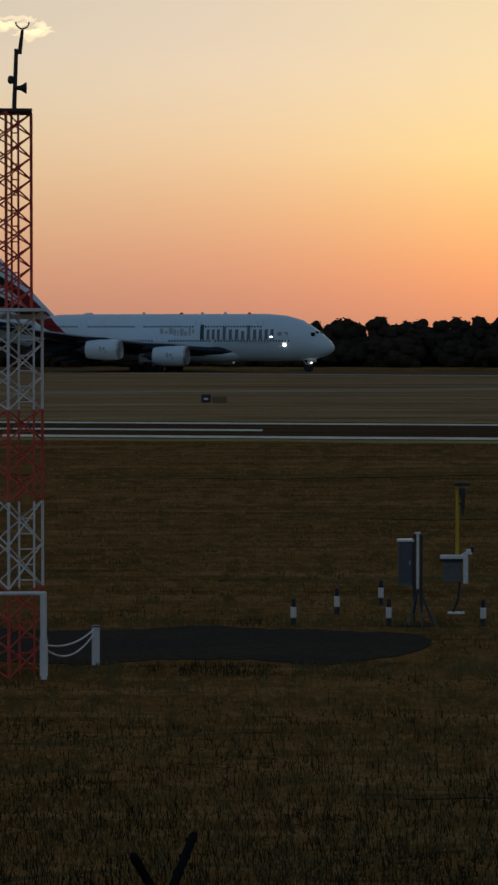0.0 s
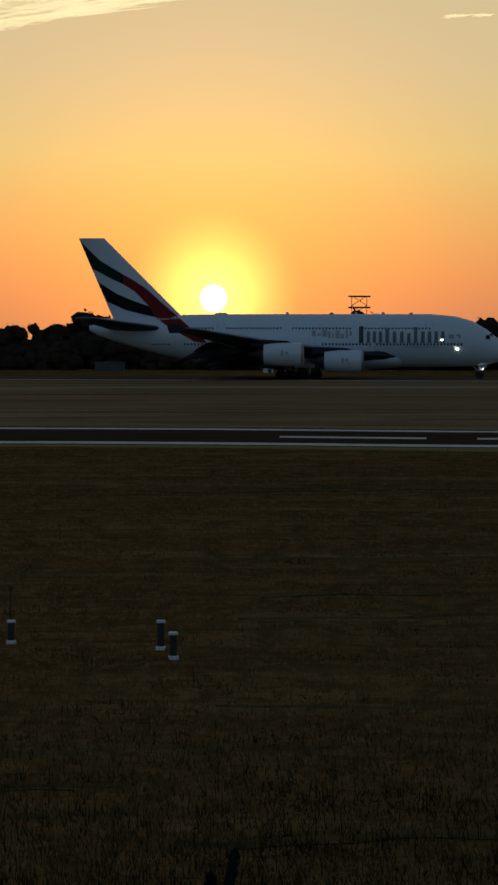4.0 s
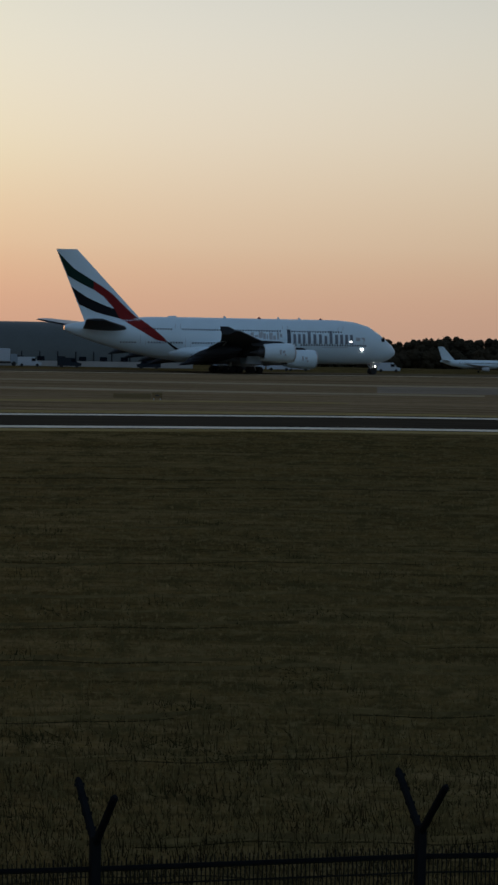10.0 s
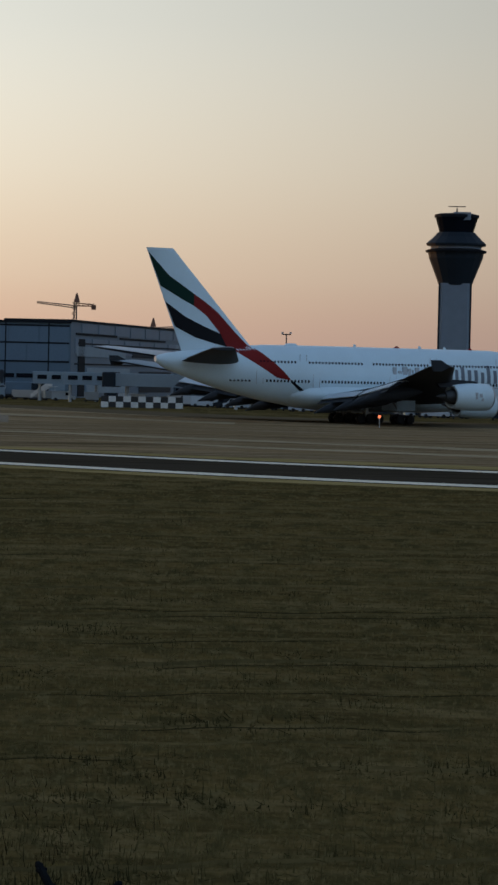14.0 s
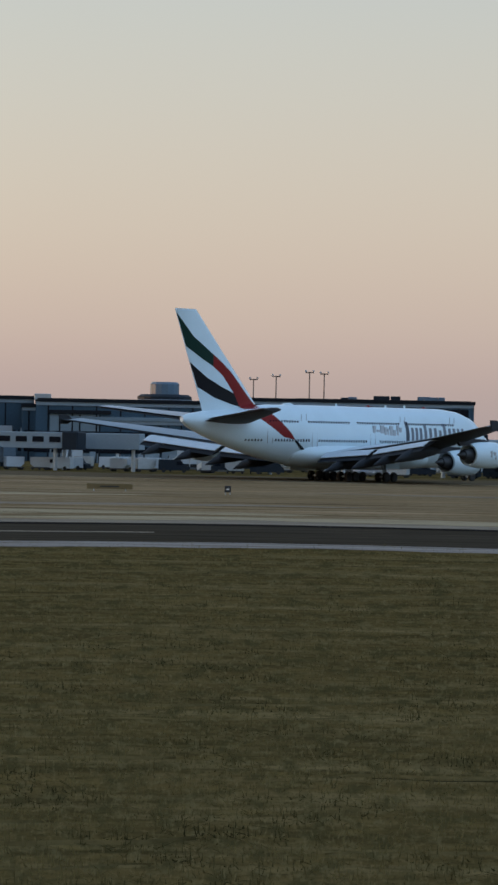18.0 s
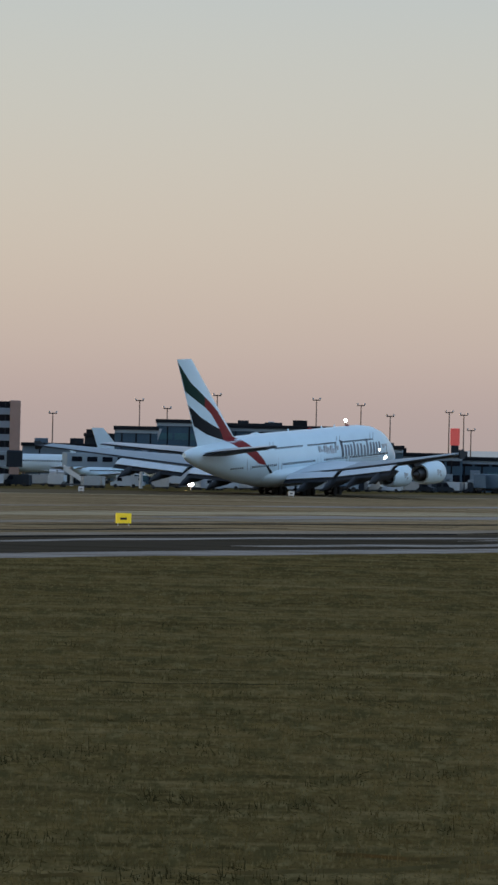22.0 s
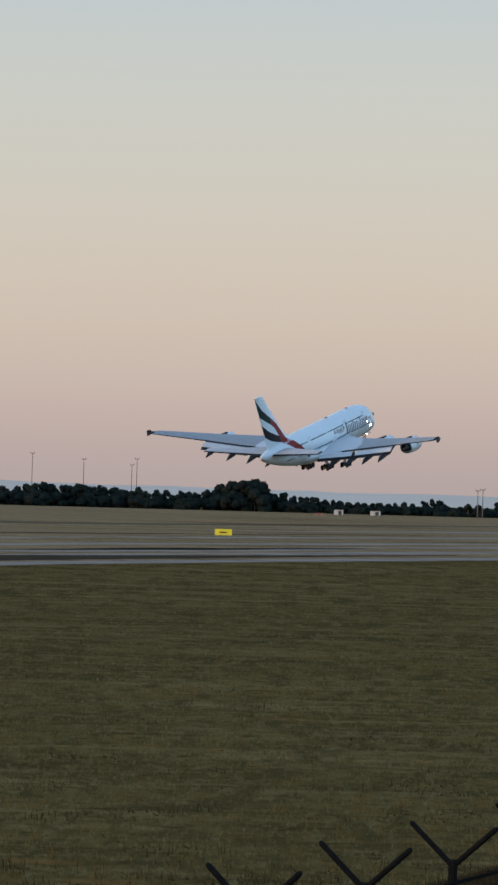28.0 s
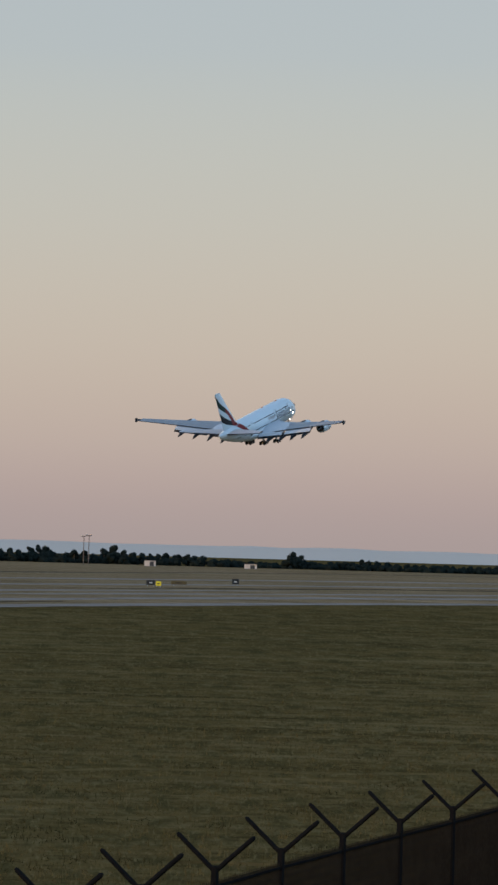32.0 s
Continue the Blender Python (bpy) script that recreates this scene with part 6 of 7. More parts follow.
PIERS_FAR = (
    ("grey pier block beside the apron", (8294, -3), (8388, -6), 640, 20, PIER_GREY, ROOF_DARK, WINDOW_BAND, 3),
    ("long grey pier with pale gables", (7690, -43), (7766, -48), 650, 20, PIER_GREY, ROOF_DARK, WINDOW_BAND, 3),
    ("dark-roofed pier beside the apron", (7764, -58), (7880, -60), 680, 20, PIER_GREY, ROOF_DARK, ((3.0, 1.6, 2.6, 0.5, PIER_PALE), (6.4, 1.4, 2.6, 0.5, GLASS), (9.4, 1.4, 2.6, 0.5, PIER_TEAL)), 3),
    ("grey pier with a long flat roof", (7880, -52), (8122, -53), 690, 20, PIER_GREY, ROOF_DARK, ((2.0, 1.4, 2.6, 0.5, GLASS), (5.2, 1.2, 2.6, 0.5, PIER_TEAL), (8.6, 2.0, 3.4, 0.4, PIER_TEAL)), 5),
    ("pale blue-grey pier end by the apron", (7851, -24), (8041, -26), 610, 16, PIER_PALE, PIER_PALE, ((1.0, 3.6, 3.4, 0.9, CLADDING_DARK), (5.4, 1.4, 3.4, 0.6, GLASS)), 6),
    ("low pier with dark openings", (8036, -21), (8201, -22), 620, 16, PIER_GREY, ROOF_DARK, ((1.2, 2.6, 4.0, 1.2, GLASS),), 4),
    ("grey pier with dark glazing", (8191, -8), (8306, -11), 620, 18, PIER_GREY, ROOF_DARK, WINDOW_BAND, 3),
    ("long low pier with bright gable ends", (8301, 3), (8551, -3), 640, 18, PIER_PALE, ROOF_DARK, ((2.0, 2.2, 5.0, 0.8, GLASS),), 5),
)
PIERS_LAST = (
    ("low grey pier with glazed bays", (8069, 7), (8530, 7), 660, 18, PIER_GREY, ROOF_DARK, WINDOW_BAND, 8),
    ("square grey block at the pier's end", (8497, -16), (8541, -17), 620, 12, PIER_GREY, ROOF_DARK, (), 0),
    ("low pale stands beyond the pier", (8550, 25), (8750, 22), 700, 16, PIER_PALE, ROOF_DARK, ((1.0, 1.6, 3.0, 0.8, CLADDING_DARK),), 3),
    ("low pale stands beyond the pier", (8750, 22), (8840, 24), 720, 16, PIER_PALE, PIER_PALE, ((1.0, 1.6, 3.0, 0.8, CLADDING_DARK),), 3),
)
for label, a, b, r, depth, wall, roof, bands, ribs in PIERS_WEST + PIERS_MIDDLE + PIERS_EAST + PIERS_FAR + PIERS_LAST:
    r = max(r, clear_of_runway(a[0], 50), clear_of_runway(b[0], 50))
    hall(label, a[0], b[0], (a[1] + b[1]) / 2, r, depth, wall, roof, bands, ribs, lip=1.5, fascia=0.7 if wall is PIER_GREY else 0.0)

# round-topped block with a lantern
lantern = thing("lantern_block", "round dark-banded block with a grey lantern on top", "building", facing(5914, 700), "airport buildings")
part("drum", Shape().lathe([(0, 5.4), (height(-46, 700), 5.6), (height(-50, 700), 6.0), (height(-62, 700), 6.0), (height(-66, 700), 5.2)], "z", n=18), CLADDING_DARK, lantern, "dark drum")
part("lantern", Shape().lathe([(height(-66, 700), 3.2), (height(-84, 700), 3.2), (height(-88, 700), 2.8)], "z", n=14), CLADDING, lantern, "grey lantern")
part("ring", Shape().lathe([(height(-54, 700), 6.1), (height(-57, 700), 6.1)], "z", n=18), STRIPE_PALE, lantern, "pale ring")


def striped_block(house, x0, x1, z0, z1, y, depth, storeys, first=0):
    """Storeys of pale bands and dark strip windows."""
    step = (z1 - z0) / storeys
    for k in range(storeys):
        z = z0 + k * step
        part("band", Shape().block((x0 + x1) / 2, y + depth / 2, z, x1 - x0, depth, step * 0.5, 0.05), STRIPE_PALE, house, "pale concrete band")
        part("strip_window", Shape().box((x0 + x1) / 2, y + depth / 2, z + step * 0.5, x1 - x0 - 0.5, depth - 0.5, step * 0.5), GLASS, house, "dark strip window")
        for i in range(int((x1 - x0) / 4.0)):
            pane(house, x0 + 2.0 + i * 4.0, y + 0.22, z + step * 0.5, 0.18, step * 0.5, CLADDING_DARK, "mullion")


OR = 660
block = thing("old_tower_block", "old airport tower block striped in pale concrete and dark glass", "tower block", facing(6920, OR), "airport buildings")
xa = lambda u: (u - 6920) * STEP * OR
zv = lambda v: height(v, OR)
part("brick_end", Shape().block((xa(6822) + xa(6895)) / 2, 8, 0, xa(6895) - xa(6822), 16, zv(-92), 0.1), BRICK_PINK, block, "pink-brown brick end")
part("brick_coping", Shape().block((xa(6848) + xa(6886)) / 2, 8, zv(-92), xa(6886) - xa(6848), 10, 1.7, 0.1), ROOF_DARK, block, "dark roof plant")
striped_block(block, xa(6886), xa(7042), 0.0, zv(-120), -1.5, 18, 8)
part("cab_base", Shape().loft([[(x * w + xa(6975), y * w * 0.8 + 6, z) for x, y in ((-1, -1), (1, -1), (1, 1), (-1, 1))] for w, z in ((8.4, zv(-120)), (7.6, zv(-135)))], True, True), CLADDING, block, "grey cab base")
part("cab_glass", Shape().loft([[(x * w + xa(6975), y * w * 0.8 + 6, z) for x, y in ((-1, -1), (1, -1), (1, 1), (-1, 1))] for w, z in ((4.9, zv(-135)), (5.6, zv(-161)))], True, True), GLASS, block, "dark cab glazing")
part("cab_band", Shape().block(xa(6975), 6, zv(-148), 11.2, 9.2, 0.5, 0.05), STRIPE_PALE, block, "pale band")
part("cab_roof", Shape().block(xa(6975), 6, zv(-161), 12.6, 10.4, 1.0, 0.2), CLADDING, block, "flat cab roof")
part("cab_mast", Shape().rod((xa(6975), 6, zv(-167)), (xa(6975), 6, zv(-182)), 0.15, 0.1, 6), RUST, block)
part("dish_leg", Shape().rod((xa(6884), 4, zv(-92)), (xa(6884), 4, zv(-124)), 0.4, 0.22, 8), RUST, block, "rusty dish leg")
part("dish", Shape().lathe([(zv(-121), 0.35), (zv(-128), 0.9), (zv(-137), 1.65), (zv(-139), 1.7), (zv(-137), 1.4)], "z", (xa(6884), 4, 0), 14), RUST, block, "rusty bowl-shaped radar dish")
wing = thing("office_wing", "long office wing striped in pale concrete and dark glass", "tower block", facing(7280, OR + 8), "airport buildings")
xb = lambda u: (u - 7280) * STEP * (OR + 8)
striped_block(wing, xb(7044), xb(7520), 0.0, height(-84, OR + 8), 0, 16, 6)
part("end_wall", Shape().block(xb(7514), 8, 0, 2.2, 16.4, height(-86, OR + 8), 0.1), BRICK_PINK, wing, "brick end wall")
part("roof_block", Shape().block((xb(7192) + xb(7330)) / 2, 8, height(-84, OR + 8), xb(7330) - xb(7192), 9, 2.2, 0.1), CLADDING, wing, "grey roof block")
part("roof_edge", Shape().block((xb(7192) + xb(7330)) / 2, 8, height(-84, OR + 8) + 2.2, xb(7330) - xb(7192) + 0.4, 9.4, 0.3, 0.1), ROOF_DARK, wing, "dark roof edge")
part("roof_aerial", Shape().block(xb(7262), 6, height(-106, OR + 8), 2.2, 1.0, 1.2, 0.2).rod((xb(7262), 6, height(-104, OR + 8) - 1.6), (xb(7262), 6, height(-104, OR + 8)), 0.2, 0.2, 6), RUST, wing, "grey roof radar")

# ---- vehicles and apron clutter ----


def build_van(colour, label, long=5.2, tall=2.1, category="van", group="apron vehicles"):
    van = thing("airport_" + category.split()[-1], label, category, None, group)
    half = long / 2
    part("body", Shape().loft([[(-half, y, 0.35), (half - 0.1, y, 0.35), (half, y, 0.95), (half - 0.9, y * 0.96, 1.15), (half - 1.55, y * 0.92, tall), (-half + 0.05, y * 0.92, tall)] for y in (-0.95, 0.95)], True, True), colour, van)
    for side in (-1, 1):
        part("window", Shape().box(half - 1.75, side * 0.94, 1.2, 0.9, 0.05, 0.6), GLASS, van)
    part("windscreen", Shape().loft([[(half - 0.95, y, 1.18), (half - 0.9, y, 1.2), (half - 1.45, y, tall - 0.1), (half - 1.5, y, tall - 0.12)] for y in (-0.82, 0.82)], True, True), GLASS, van)
    for x in (-half + 0.9, half - 1.0):
        for side in (-1, 1):
            part("wheel", Shape().lathe([(-0.12, 0.2), (-0.12, 0.34), (0.12, 0.34), (0.12, 0.2)], "y", (x, side * 0.86, 0.34), 12), TYRE, van)
    return van


def build_truck(colour, label):
    truck = thing("catering_truck", label, "truck", None, "apron vehicles")
    part("box_body", Shape().block(-0.9, 0, 1.1, 5.6, 2.4, 2.7, 0.08), colour, truck)
    part("cab", Shape().loft([[(2.0, y, 0.6), (3.7, y, 0.6), (3.75, y, 1.5), (3.3, y * 0.95, 2.6), (2.0, y * 0.95, 2.6)] for y in (-1.15, 1.15)], True, True), CLADDING_PALE, truck)
    part("windscreen", Shape().box(3.62, 0, 1.6, 0.1, 2.0, 0.8), GLASS, truck)
    part("chassis", Shape().box(0, 0, 0.55, 7.0, 1.0, 0.4), DARK_PLASTIC, truck)
    for x in (-2.6, 2.7):
        for side in (-1, 1):
            part("wheel", Shape().lathe([(-0.18, 0.25), (-0.18, 0.5), (0.18, 0.5), (0.18, 0.25)], "y", (x, side * 1.0, 0.5), 12), TYRE, truck)
    return truck


def build_container(colour, label):
    box = thing("cargo_container", label, "container", None, "cargo containers")
    part("shell", Shape().loft([[(-1.5, y, 0.5), (1.0, y, 0.5), (1.6, y, 1.0), (1.6, y, 2.1), (-1.5, y, 2.1)] for y in (-0.75, 0.75)], True, True), colour, box)
    part("dolly", Shape().box(0, 0, 0.3, 3.3, 1.5, 0.16), DARK_PLASTIC, box)
    for x in (-1.2, 1.2):
        part("wheel", Shape().lathe([(-0.9, 0.18), (0.9, 0.18)], "y", (x, 0, 0.18), 10), TYRE, box)
    return box


def build_steps(label):
    steps = thing("boarding_steps", label, "steps", None, "boarding steps")
    for side in (-0.9, 0.9):
        part("stringer", Shape().loft([[(-2.6, side - 0.06, 0.4), (-2.6, side + 0.06, 0.4), (1.6, side + 0.06, 3.0), (1.6, side - 0.06, 3.0)], [(-2.6, side - 0.06, 1.3), (-2.6, side + 0.06, 1.3), (1.6, side + 0.06, 4.0), (1.6, side - 0.06, 4.0)]], True, True), WHITE_STEEL, steps)
    for k in range(9):
        part("tread", Shape().box(-2.3 + k * 0.45, 0, 0.55 + k * 0.27, 0.4, 1.8, 0.06), GALVANISED, steps)
    part("landing", Shape().block(2.3, 0, 2.9, 1.5, 2.0, 0.12, 0.02), GALVANISED, steps)
    part("chassis", Shape().box(0, 0, 0.3, 5.4, 1.8, 0.3), GREY_CABINET, steps)
    for x in (1.4, 2.7):
        part("prop", Shape().rod((x, 0, 0.4), (x, 0, 2.9), 0.1, None, 8), GALVANISED, steps)
    return steps


def build_jet_bridge(label):
    bridge = thing("jet_bridge", label, "jet bridge", None, "jet bridges")
    part("tunnel", Shape().block(0, 0, 3.6, 16, 2.6, 2.6, 0.1), CLADDING_PALE, bridge)
    part("cab", Shape().block(8.8, 0, 3.4, 2.8, 3.6, 3.0, 0.2), CLADDING_DARK, bridge)
    for k in range(5):
        pane(bridge, -6 + k * 3.0, -1.32, 4.6, 2.0, 0.9)
    for x in (-6.5, 5.5):
        part("column", Shape().rod((x, 0, 0), (x, 0, 3.7), 0.35, 0.3, 10), GALVANISED, bridge)
    return bridge


KINDS = [build_van(VAN_WHITE, "white airport van parked on the apron"), build_van(CLADDING_DARK, "dark airport van parked on the apron"), build_van(ORANGE_PAINT, "orange airport van parked on the apron", 4.6, 1.9), build_truck(VAN_WHITE, "white catering truck with a box body"), build_truck(CLADDING, "grey catering truck with a box body"), build_container(GALVANISED, "bare metal cargo container on a dolly"), build_container(VAN_WHITE, "white cargo container on a dolly"), build_steps("white boarding steps on a grey chassis"), build_jet_bridge("pale jet bridge on round columns")]
KIND_SPOTS = [[] for _ in KINDS]
KIND_SPOTS[0] += [(2962, 704, 0), (1659, 655, 0), (1750, 650, 180), (1835, 680, 0), (2230, 662, 0), (2275, 665, 180), (2310, 660, 0), (2470, 672, 0)]
KIND_SPOTS[1] += [(1905, 676, 0), (2045, 672, 180)]
KIND_SPOTS[2] += [(4700, 560, 0)]
KIND_SPOTS[3] += [(1785, 690, 0), (2190, 668, 180)]
KIND_SPOTS = [[(u, max(r, clear_of_runway(u, 46)), turn) for u, r, turn in spots] for spots in KIND_SPOTS]
clutter = random.Random(21)
u = 3300.0
while u < 8900:
    r = clutter.uniform(490, 560) if u < 7300 else clutter.uniform(560, 596)
    r = max(r, clear_of_runway(u))
    kind = clutter.choices(range(9), (5, 6, 0.4, 0.5, 1.2, 6, 5, 2.2, 1.3))[0]
    KIND_SPOTS[kind].append((u, r, clutter.choice((0, 180, 20, -25, 90, 160))))
    u += clutter.uniform(9, 23) * (2.4 if kind == 8 else 1)
for kind, spots in zip(KINDS, KIND_SPOTS):
    u, r, turn = spots[0]
    kind.matrix_basis = facing(u, r, 0, turn)
    for u, r, turn in spots[1:]:
        copy_thing(kind, facing(u, r, 0, turn))

# white frames in a row beside the far runway
rack = thing("white_barrier_row", "row of white barrier frames beside the runway", "barrier", facing(6580, 506))
for k in range(9):
    x = -6.4 + k * 1.6
    part("frame", Shape().box(x, 0, 0, 0.28, 0.3, 2.6).box(x + 0.5, 0, 2.2, 0.8, 0.25, 0.4), WHITE_STEEL, rack, "white frame")


def parked(u, r, turn, k):
    """A parked narrow-bodied airliner."""
    jet = thing("parked_airliner", "white parked twin-engined airliner on the stand", "airliner", facing(u, r, 0, turn), "parked airliners")
    rows = [(18, 3.3, 0.1), (17.2, 3.4, 0.9), (15.5, 3.6, 1.6), (12.5, 3.75, 1.97), (-8, 3.75, 1.97), (-13, 4.2, 1.4), (-17, 4.8, 0.6), (-18.5, 5.0, 0.2)]
    part("fuselage", Shape().loft([[(x, w * math.cos(math.pi * j / 9), z + w * math.sin(math.pi * j / 9)) for j in range(18)] for x, z, w in rows], True, True), WHITE_PAINT, jet, "", True)
    part("fin", Shape().loft([[(-11.5, -0.2, 5.2), (-11.5, 0.2, 5.2), (-17.5, 0.2, 5.6), (-17.5, -0.2, 5.6)], [(-17.0, -0.1, 11.6), (-17.0, 0.1, 11.6), (-19.6, 0.1, 11.6), (-19.6, -0.1, 11.6)]], True, True), (WHITE_PAINT, SLATE_PAINT, GREY_PAINT)[k % 3], jet, "")
    for side in (-1, 1):
        part("wing", wing_shape([(side * 1.5, 4.0, -3.5, 2.9, 0.9), (side * 17, -6.0, -8.0, 4.0, 0.25)]), GREY_PAINT, jet, "", True)
        part("tailplane", wing_shape([(side * 0.6, -13.0, -16.8, 5.0, 0.5), (side * 6.2, -16.4, -18.2, 5.6, 0.15)]), GREY_PAINT, jet, "", True)
        engine = part("engine", Shape().lathe([(0, 0.9), (-0.3, 1.08), (-2.2, 1.0), (-3.4, 0.7)], "x", (4.0, side * 5.6, 1.6), 16), GREY_PAINT, jet, "", True)
        part("intake", Shape().lathe([(0.02, 0.88), (0.04, 0.2)], "x", (4.0, side * 5.6, 1.6), 16), DARK_PAINT, engine)
        leg = part("main_gear", Shape().rod((-1, side * 3.4, 0.5), (-1, side * 3.2, 3.0), 0.15, None, 8), GALVANISED, jet)
        part("wheel", Shape().lathe([(-0.4, 0.4), (-0.4, 0.55), (0.4, 0.55), (0.4, 0.4)], "y", (-1, side * 3.4, 0.55), 14), TYRE, leg)
    leg = part("nose_gear", Shape().rod((13.4, 0, 0.4), (13.4, 0, 2.2), 0.12, None, 8), GALVANISED, jet)
    part("wheel", Shape().lathe([(-0.3, 0.3), (-0.3, 0.4), (0.3, 0.4), (0.3, 0.3)], "y", (13.4, 0, 0.4), 14), TYRE, leg)
    windows = Shape()
    for i in range(44):
        for side in (-1, 1):
            windows.box(-9.5 + i * 0.5, side * 1.94, 4.1, 0.24, 0.1, 0.34)
    tagged(part("cabin_windows", windows, GLASS, jet), "row of small dark cabin windows", "", "", "stuff")
    return jet


for k, (u, r, turn) in enumerate(((7665, 640, 60), (7798, 612, 58), (8380, 690, 38), (8550, 700, 150), (7425, 700, 0), (7610, 670, 180), (7800, 690, 20), (7955, 720, 180), (8150, 650, 10), (8385, 660, 175), (8560, 690, 0), (8760, 740, 30))):
    jet = parked(u, max(r, clear_of_runway(u, 56)), turn, k)
    if k < 4 or 7 < k < 11:
        jet.matrix_basis = jet.matrix_basis @ Matrix.Scale(0.62, 4)
        tagged(jet, "small white parked twin-engined airliner on the stand", "airliner", "parked airliners")

small_jet = parked(2632, 720, 0, 0)
small_jet.matrix_basis = facing(2632, 720) @ Matrix.Scale(0.5, 4)
tagged(small_jet, "small white parked jet beside the woods", "airliner", "parked airliners")

# ---- lights, cranes, signs ----


MAST_STEEL = surface("dull_brown_mast_steel", (0.15, 0.125, 0.11), 0.6, 0.2, 0.1)


def flood_mast(u, v, r, heads=2):
    pole = thing("floodlight_mast", "tall thin floodlight mast over the apron", "floodlight mast", facing(u, r), "floodlight masts")
    tall = height(v, r)
    part("shaft", Shape().rod((0, 0, 0), (0, 0, tall), 0.21, 0.13, 8), MAST_STEEL, pole)
    part("head_frame", Shape().box(0, 0, tall - 0.3, 2.0, 0.4, 0.25), RUST, pole)
    for k in range(heads):
        part("lamp", Shape().block(-0.9 + 1.8 * k / max(1, heads - 1), -0.2, tall, 0.5, 0.4, 0.4, 0.06), GALVANISED, pole)


MASTS_WEST = (
    (3988, -73, 720),
    (5076, -136, 720),
    (6071, -97, 760),
    (6111, -103, 760),
    (6170, -111, 760),
    (6196, -109, 760),
    (6563, -112, 760),
    (6627, -84, 760),
    (7580, -66, 790),
    (7733, -92, 790),
    (7782, -79, 800),
    (7870, -104, 790),
    (8046, -100, 800),
    (8125, -92, 793),
    (8177, -74, 800),
    (8281, -83, 800),
    (8307, -79, 800),
)
MASTS_MIDDLE = (
    (8320, -52, 800),
    (8430, -74, 790),
    (8460, -73, 790),
    (8574, -72, 800),
    (8861, -80, 900),
    (8875, -92, 900),
    (8888, -92, 900),
    (8926, -84, 900),
    (8972, -95, 900),
    (9071, -60, 1560),
    (9117, -63, 1560),
    (9195, -68, 1560),
    (9286, -60, 1560),
    (9371, -52, 1560),
    (9380, -63, 1560),
    (9984, -23, 1300),
    (9993, -25, 1300),
)
for u, v, r in MASTS_WEST + MASTS_MIDDLE:
    flood_mast(u, v, r)
for u, v in ((8098, -64), (7827, 55)):
    far = 610 if v < 0 else clear_of_runway(u, 28)
    lamp = thing("apron_floodlight", "lit white floodlight over the apron", "floodlight", facing(u, far), "lit floodlights")
    z, glass = max(0.6, height(v, far)), 0.34 if v < 0 else 0.46
    part("stand", Shape().rod((0, 0.1, 0), (0, 0.1, z), 0.12, 0.1, 8), MAST_STEEL, lamp)
    part("lamp", Shape().lathe([(-0.1, glass), (0.1, glass), (0.25, glass * 0.4)], "y", (0, -0.2, z), 16), LAMP_WHITE, lamp, "glowing lamp glass")
for u, v, r in ((4156, 70, 412), (4562, 67, 420), (8459, 75, 470)):
    beacon = thing("amber_beacon", "small lit amber beacon beside the runway", "beacon", facing(u, r), "amber beacons")
    z = max(0.5, height(v, r))
    part("stem", Shape().rod((0, 0, 0), (0, 0, z), 0.06, None, 8), GALVANISED, beacon)
    part("lamp", Shape().lathe([(-0.2, 0.08), (-0.08, 0.2), (0.12, 0.2), (0.2, 0.08)], "z", (0, 0, z), 12), LAMP_AMBER, beacon, "glowing amber glass")


def lattice_arm(name, p, q, wide, material, parent):
    p, q = Vector(p), Vector(q)
    d = (q - p).normalized()
    up = d.cross(Vector((0, 1, 0))).normalized() * wide
    arm = Shape()
    n = max(3, int((q - p).length / (wide * 1.3)))
    rails = [(Vector((0, -wide / 2, 0))), (Vector((0, wide / 2, 0))), up]
    for rail in rails:
        arm.rod(p + rail, q + rail * 0.5, wide * 0.21, wide * 0.17, 5)
    for k in range(n):
        a, b = p.lerp(q, k / n), p.lerp(q, (k + 1) / n)
        for i in range(3):
            arm.rod(a + rails[i], b + rails[(i + 1) % 3], wide * 0.09, None, 4, False)
    tagged(part(name, arm, material, parent), "crossed steel lattice", "", "", "stuff")


CRANE_STEEL = surface("weathered_crane_paint", (0.17, 0.075, 0.045), 0.6, 0.1, 0.2, 0.5, 5)
CRANE_PALE = surface("pale_crane_paint", (0.19, 0.14, 0.105), 0.6, 0.1, 0.2, 0.5, 5)


def luffing_crane(u, r, v_foot, du, v_tip):
    crane = thing("luffing_crane", "tower crane with its jib raised steeply", "crane", facing(u, r), "tower cranes")
    z0, z1, dx = height(v_foot, r), height(v_tip, r), du * STEP * r
    lattice_arm("tower", (0, 0, 0), (0, 0, z0), 1.7, CRANE_PALE, crane)
    lattice_arm("jib", (0.5, 0, z0), (dx, 0, z1), 1.5, CRANE_PALE, crane)
    lattice_arm("counter_jib", (0, 0, z0), (-3.6, 0, z0 + 0.4), 1.2, CRANE_STEEL, crane)
    lattice_arm("a_frame", (-0.6, 0, z0), (-2.6, 0, z0 + 5.0), 0.9, CRANE_STEEL, crane)
    part("counterweight", Shape().block(-3.9, 0, z0 - 0.6, 1.6, 1.6, 1.6, 0.1), RUST, crane, "dark counterweight")
    part("cab", Shape().block(0.3, -1.0, z0 - 0.6, 1.6, 1.2, 1.7, 0.1), CRANE_STEEL, crane, "red-brown cab")
    part("hook_rope", Shape().rod((dx, 0, z1), (dx, 0, z1 - (z1 - z0) * 0.8), 0.06, None, 5), RUST, crane)


luffing_crane(8518, 900, -86, 40, -151)
luffing_crane(8744, 900, -82, 52, -176)


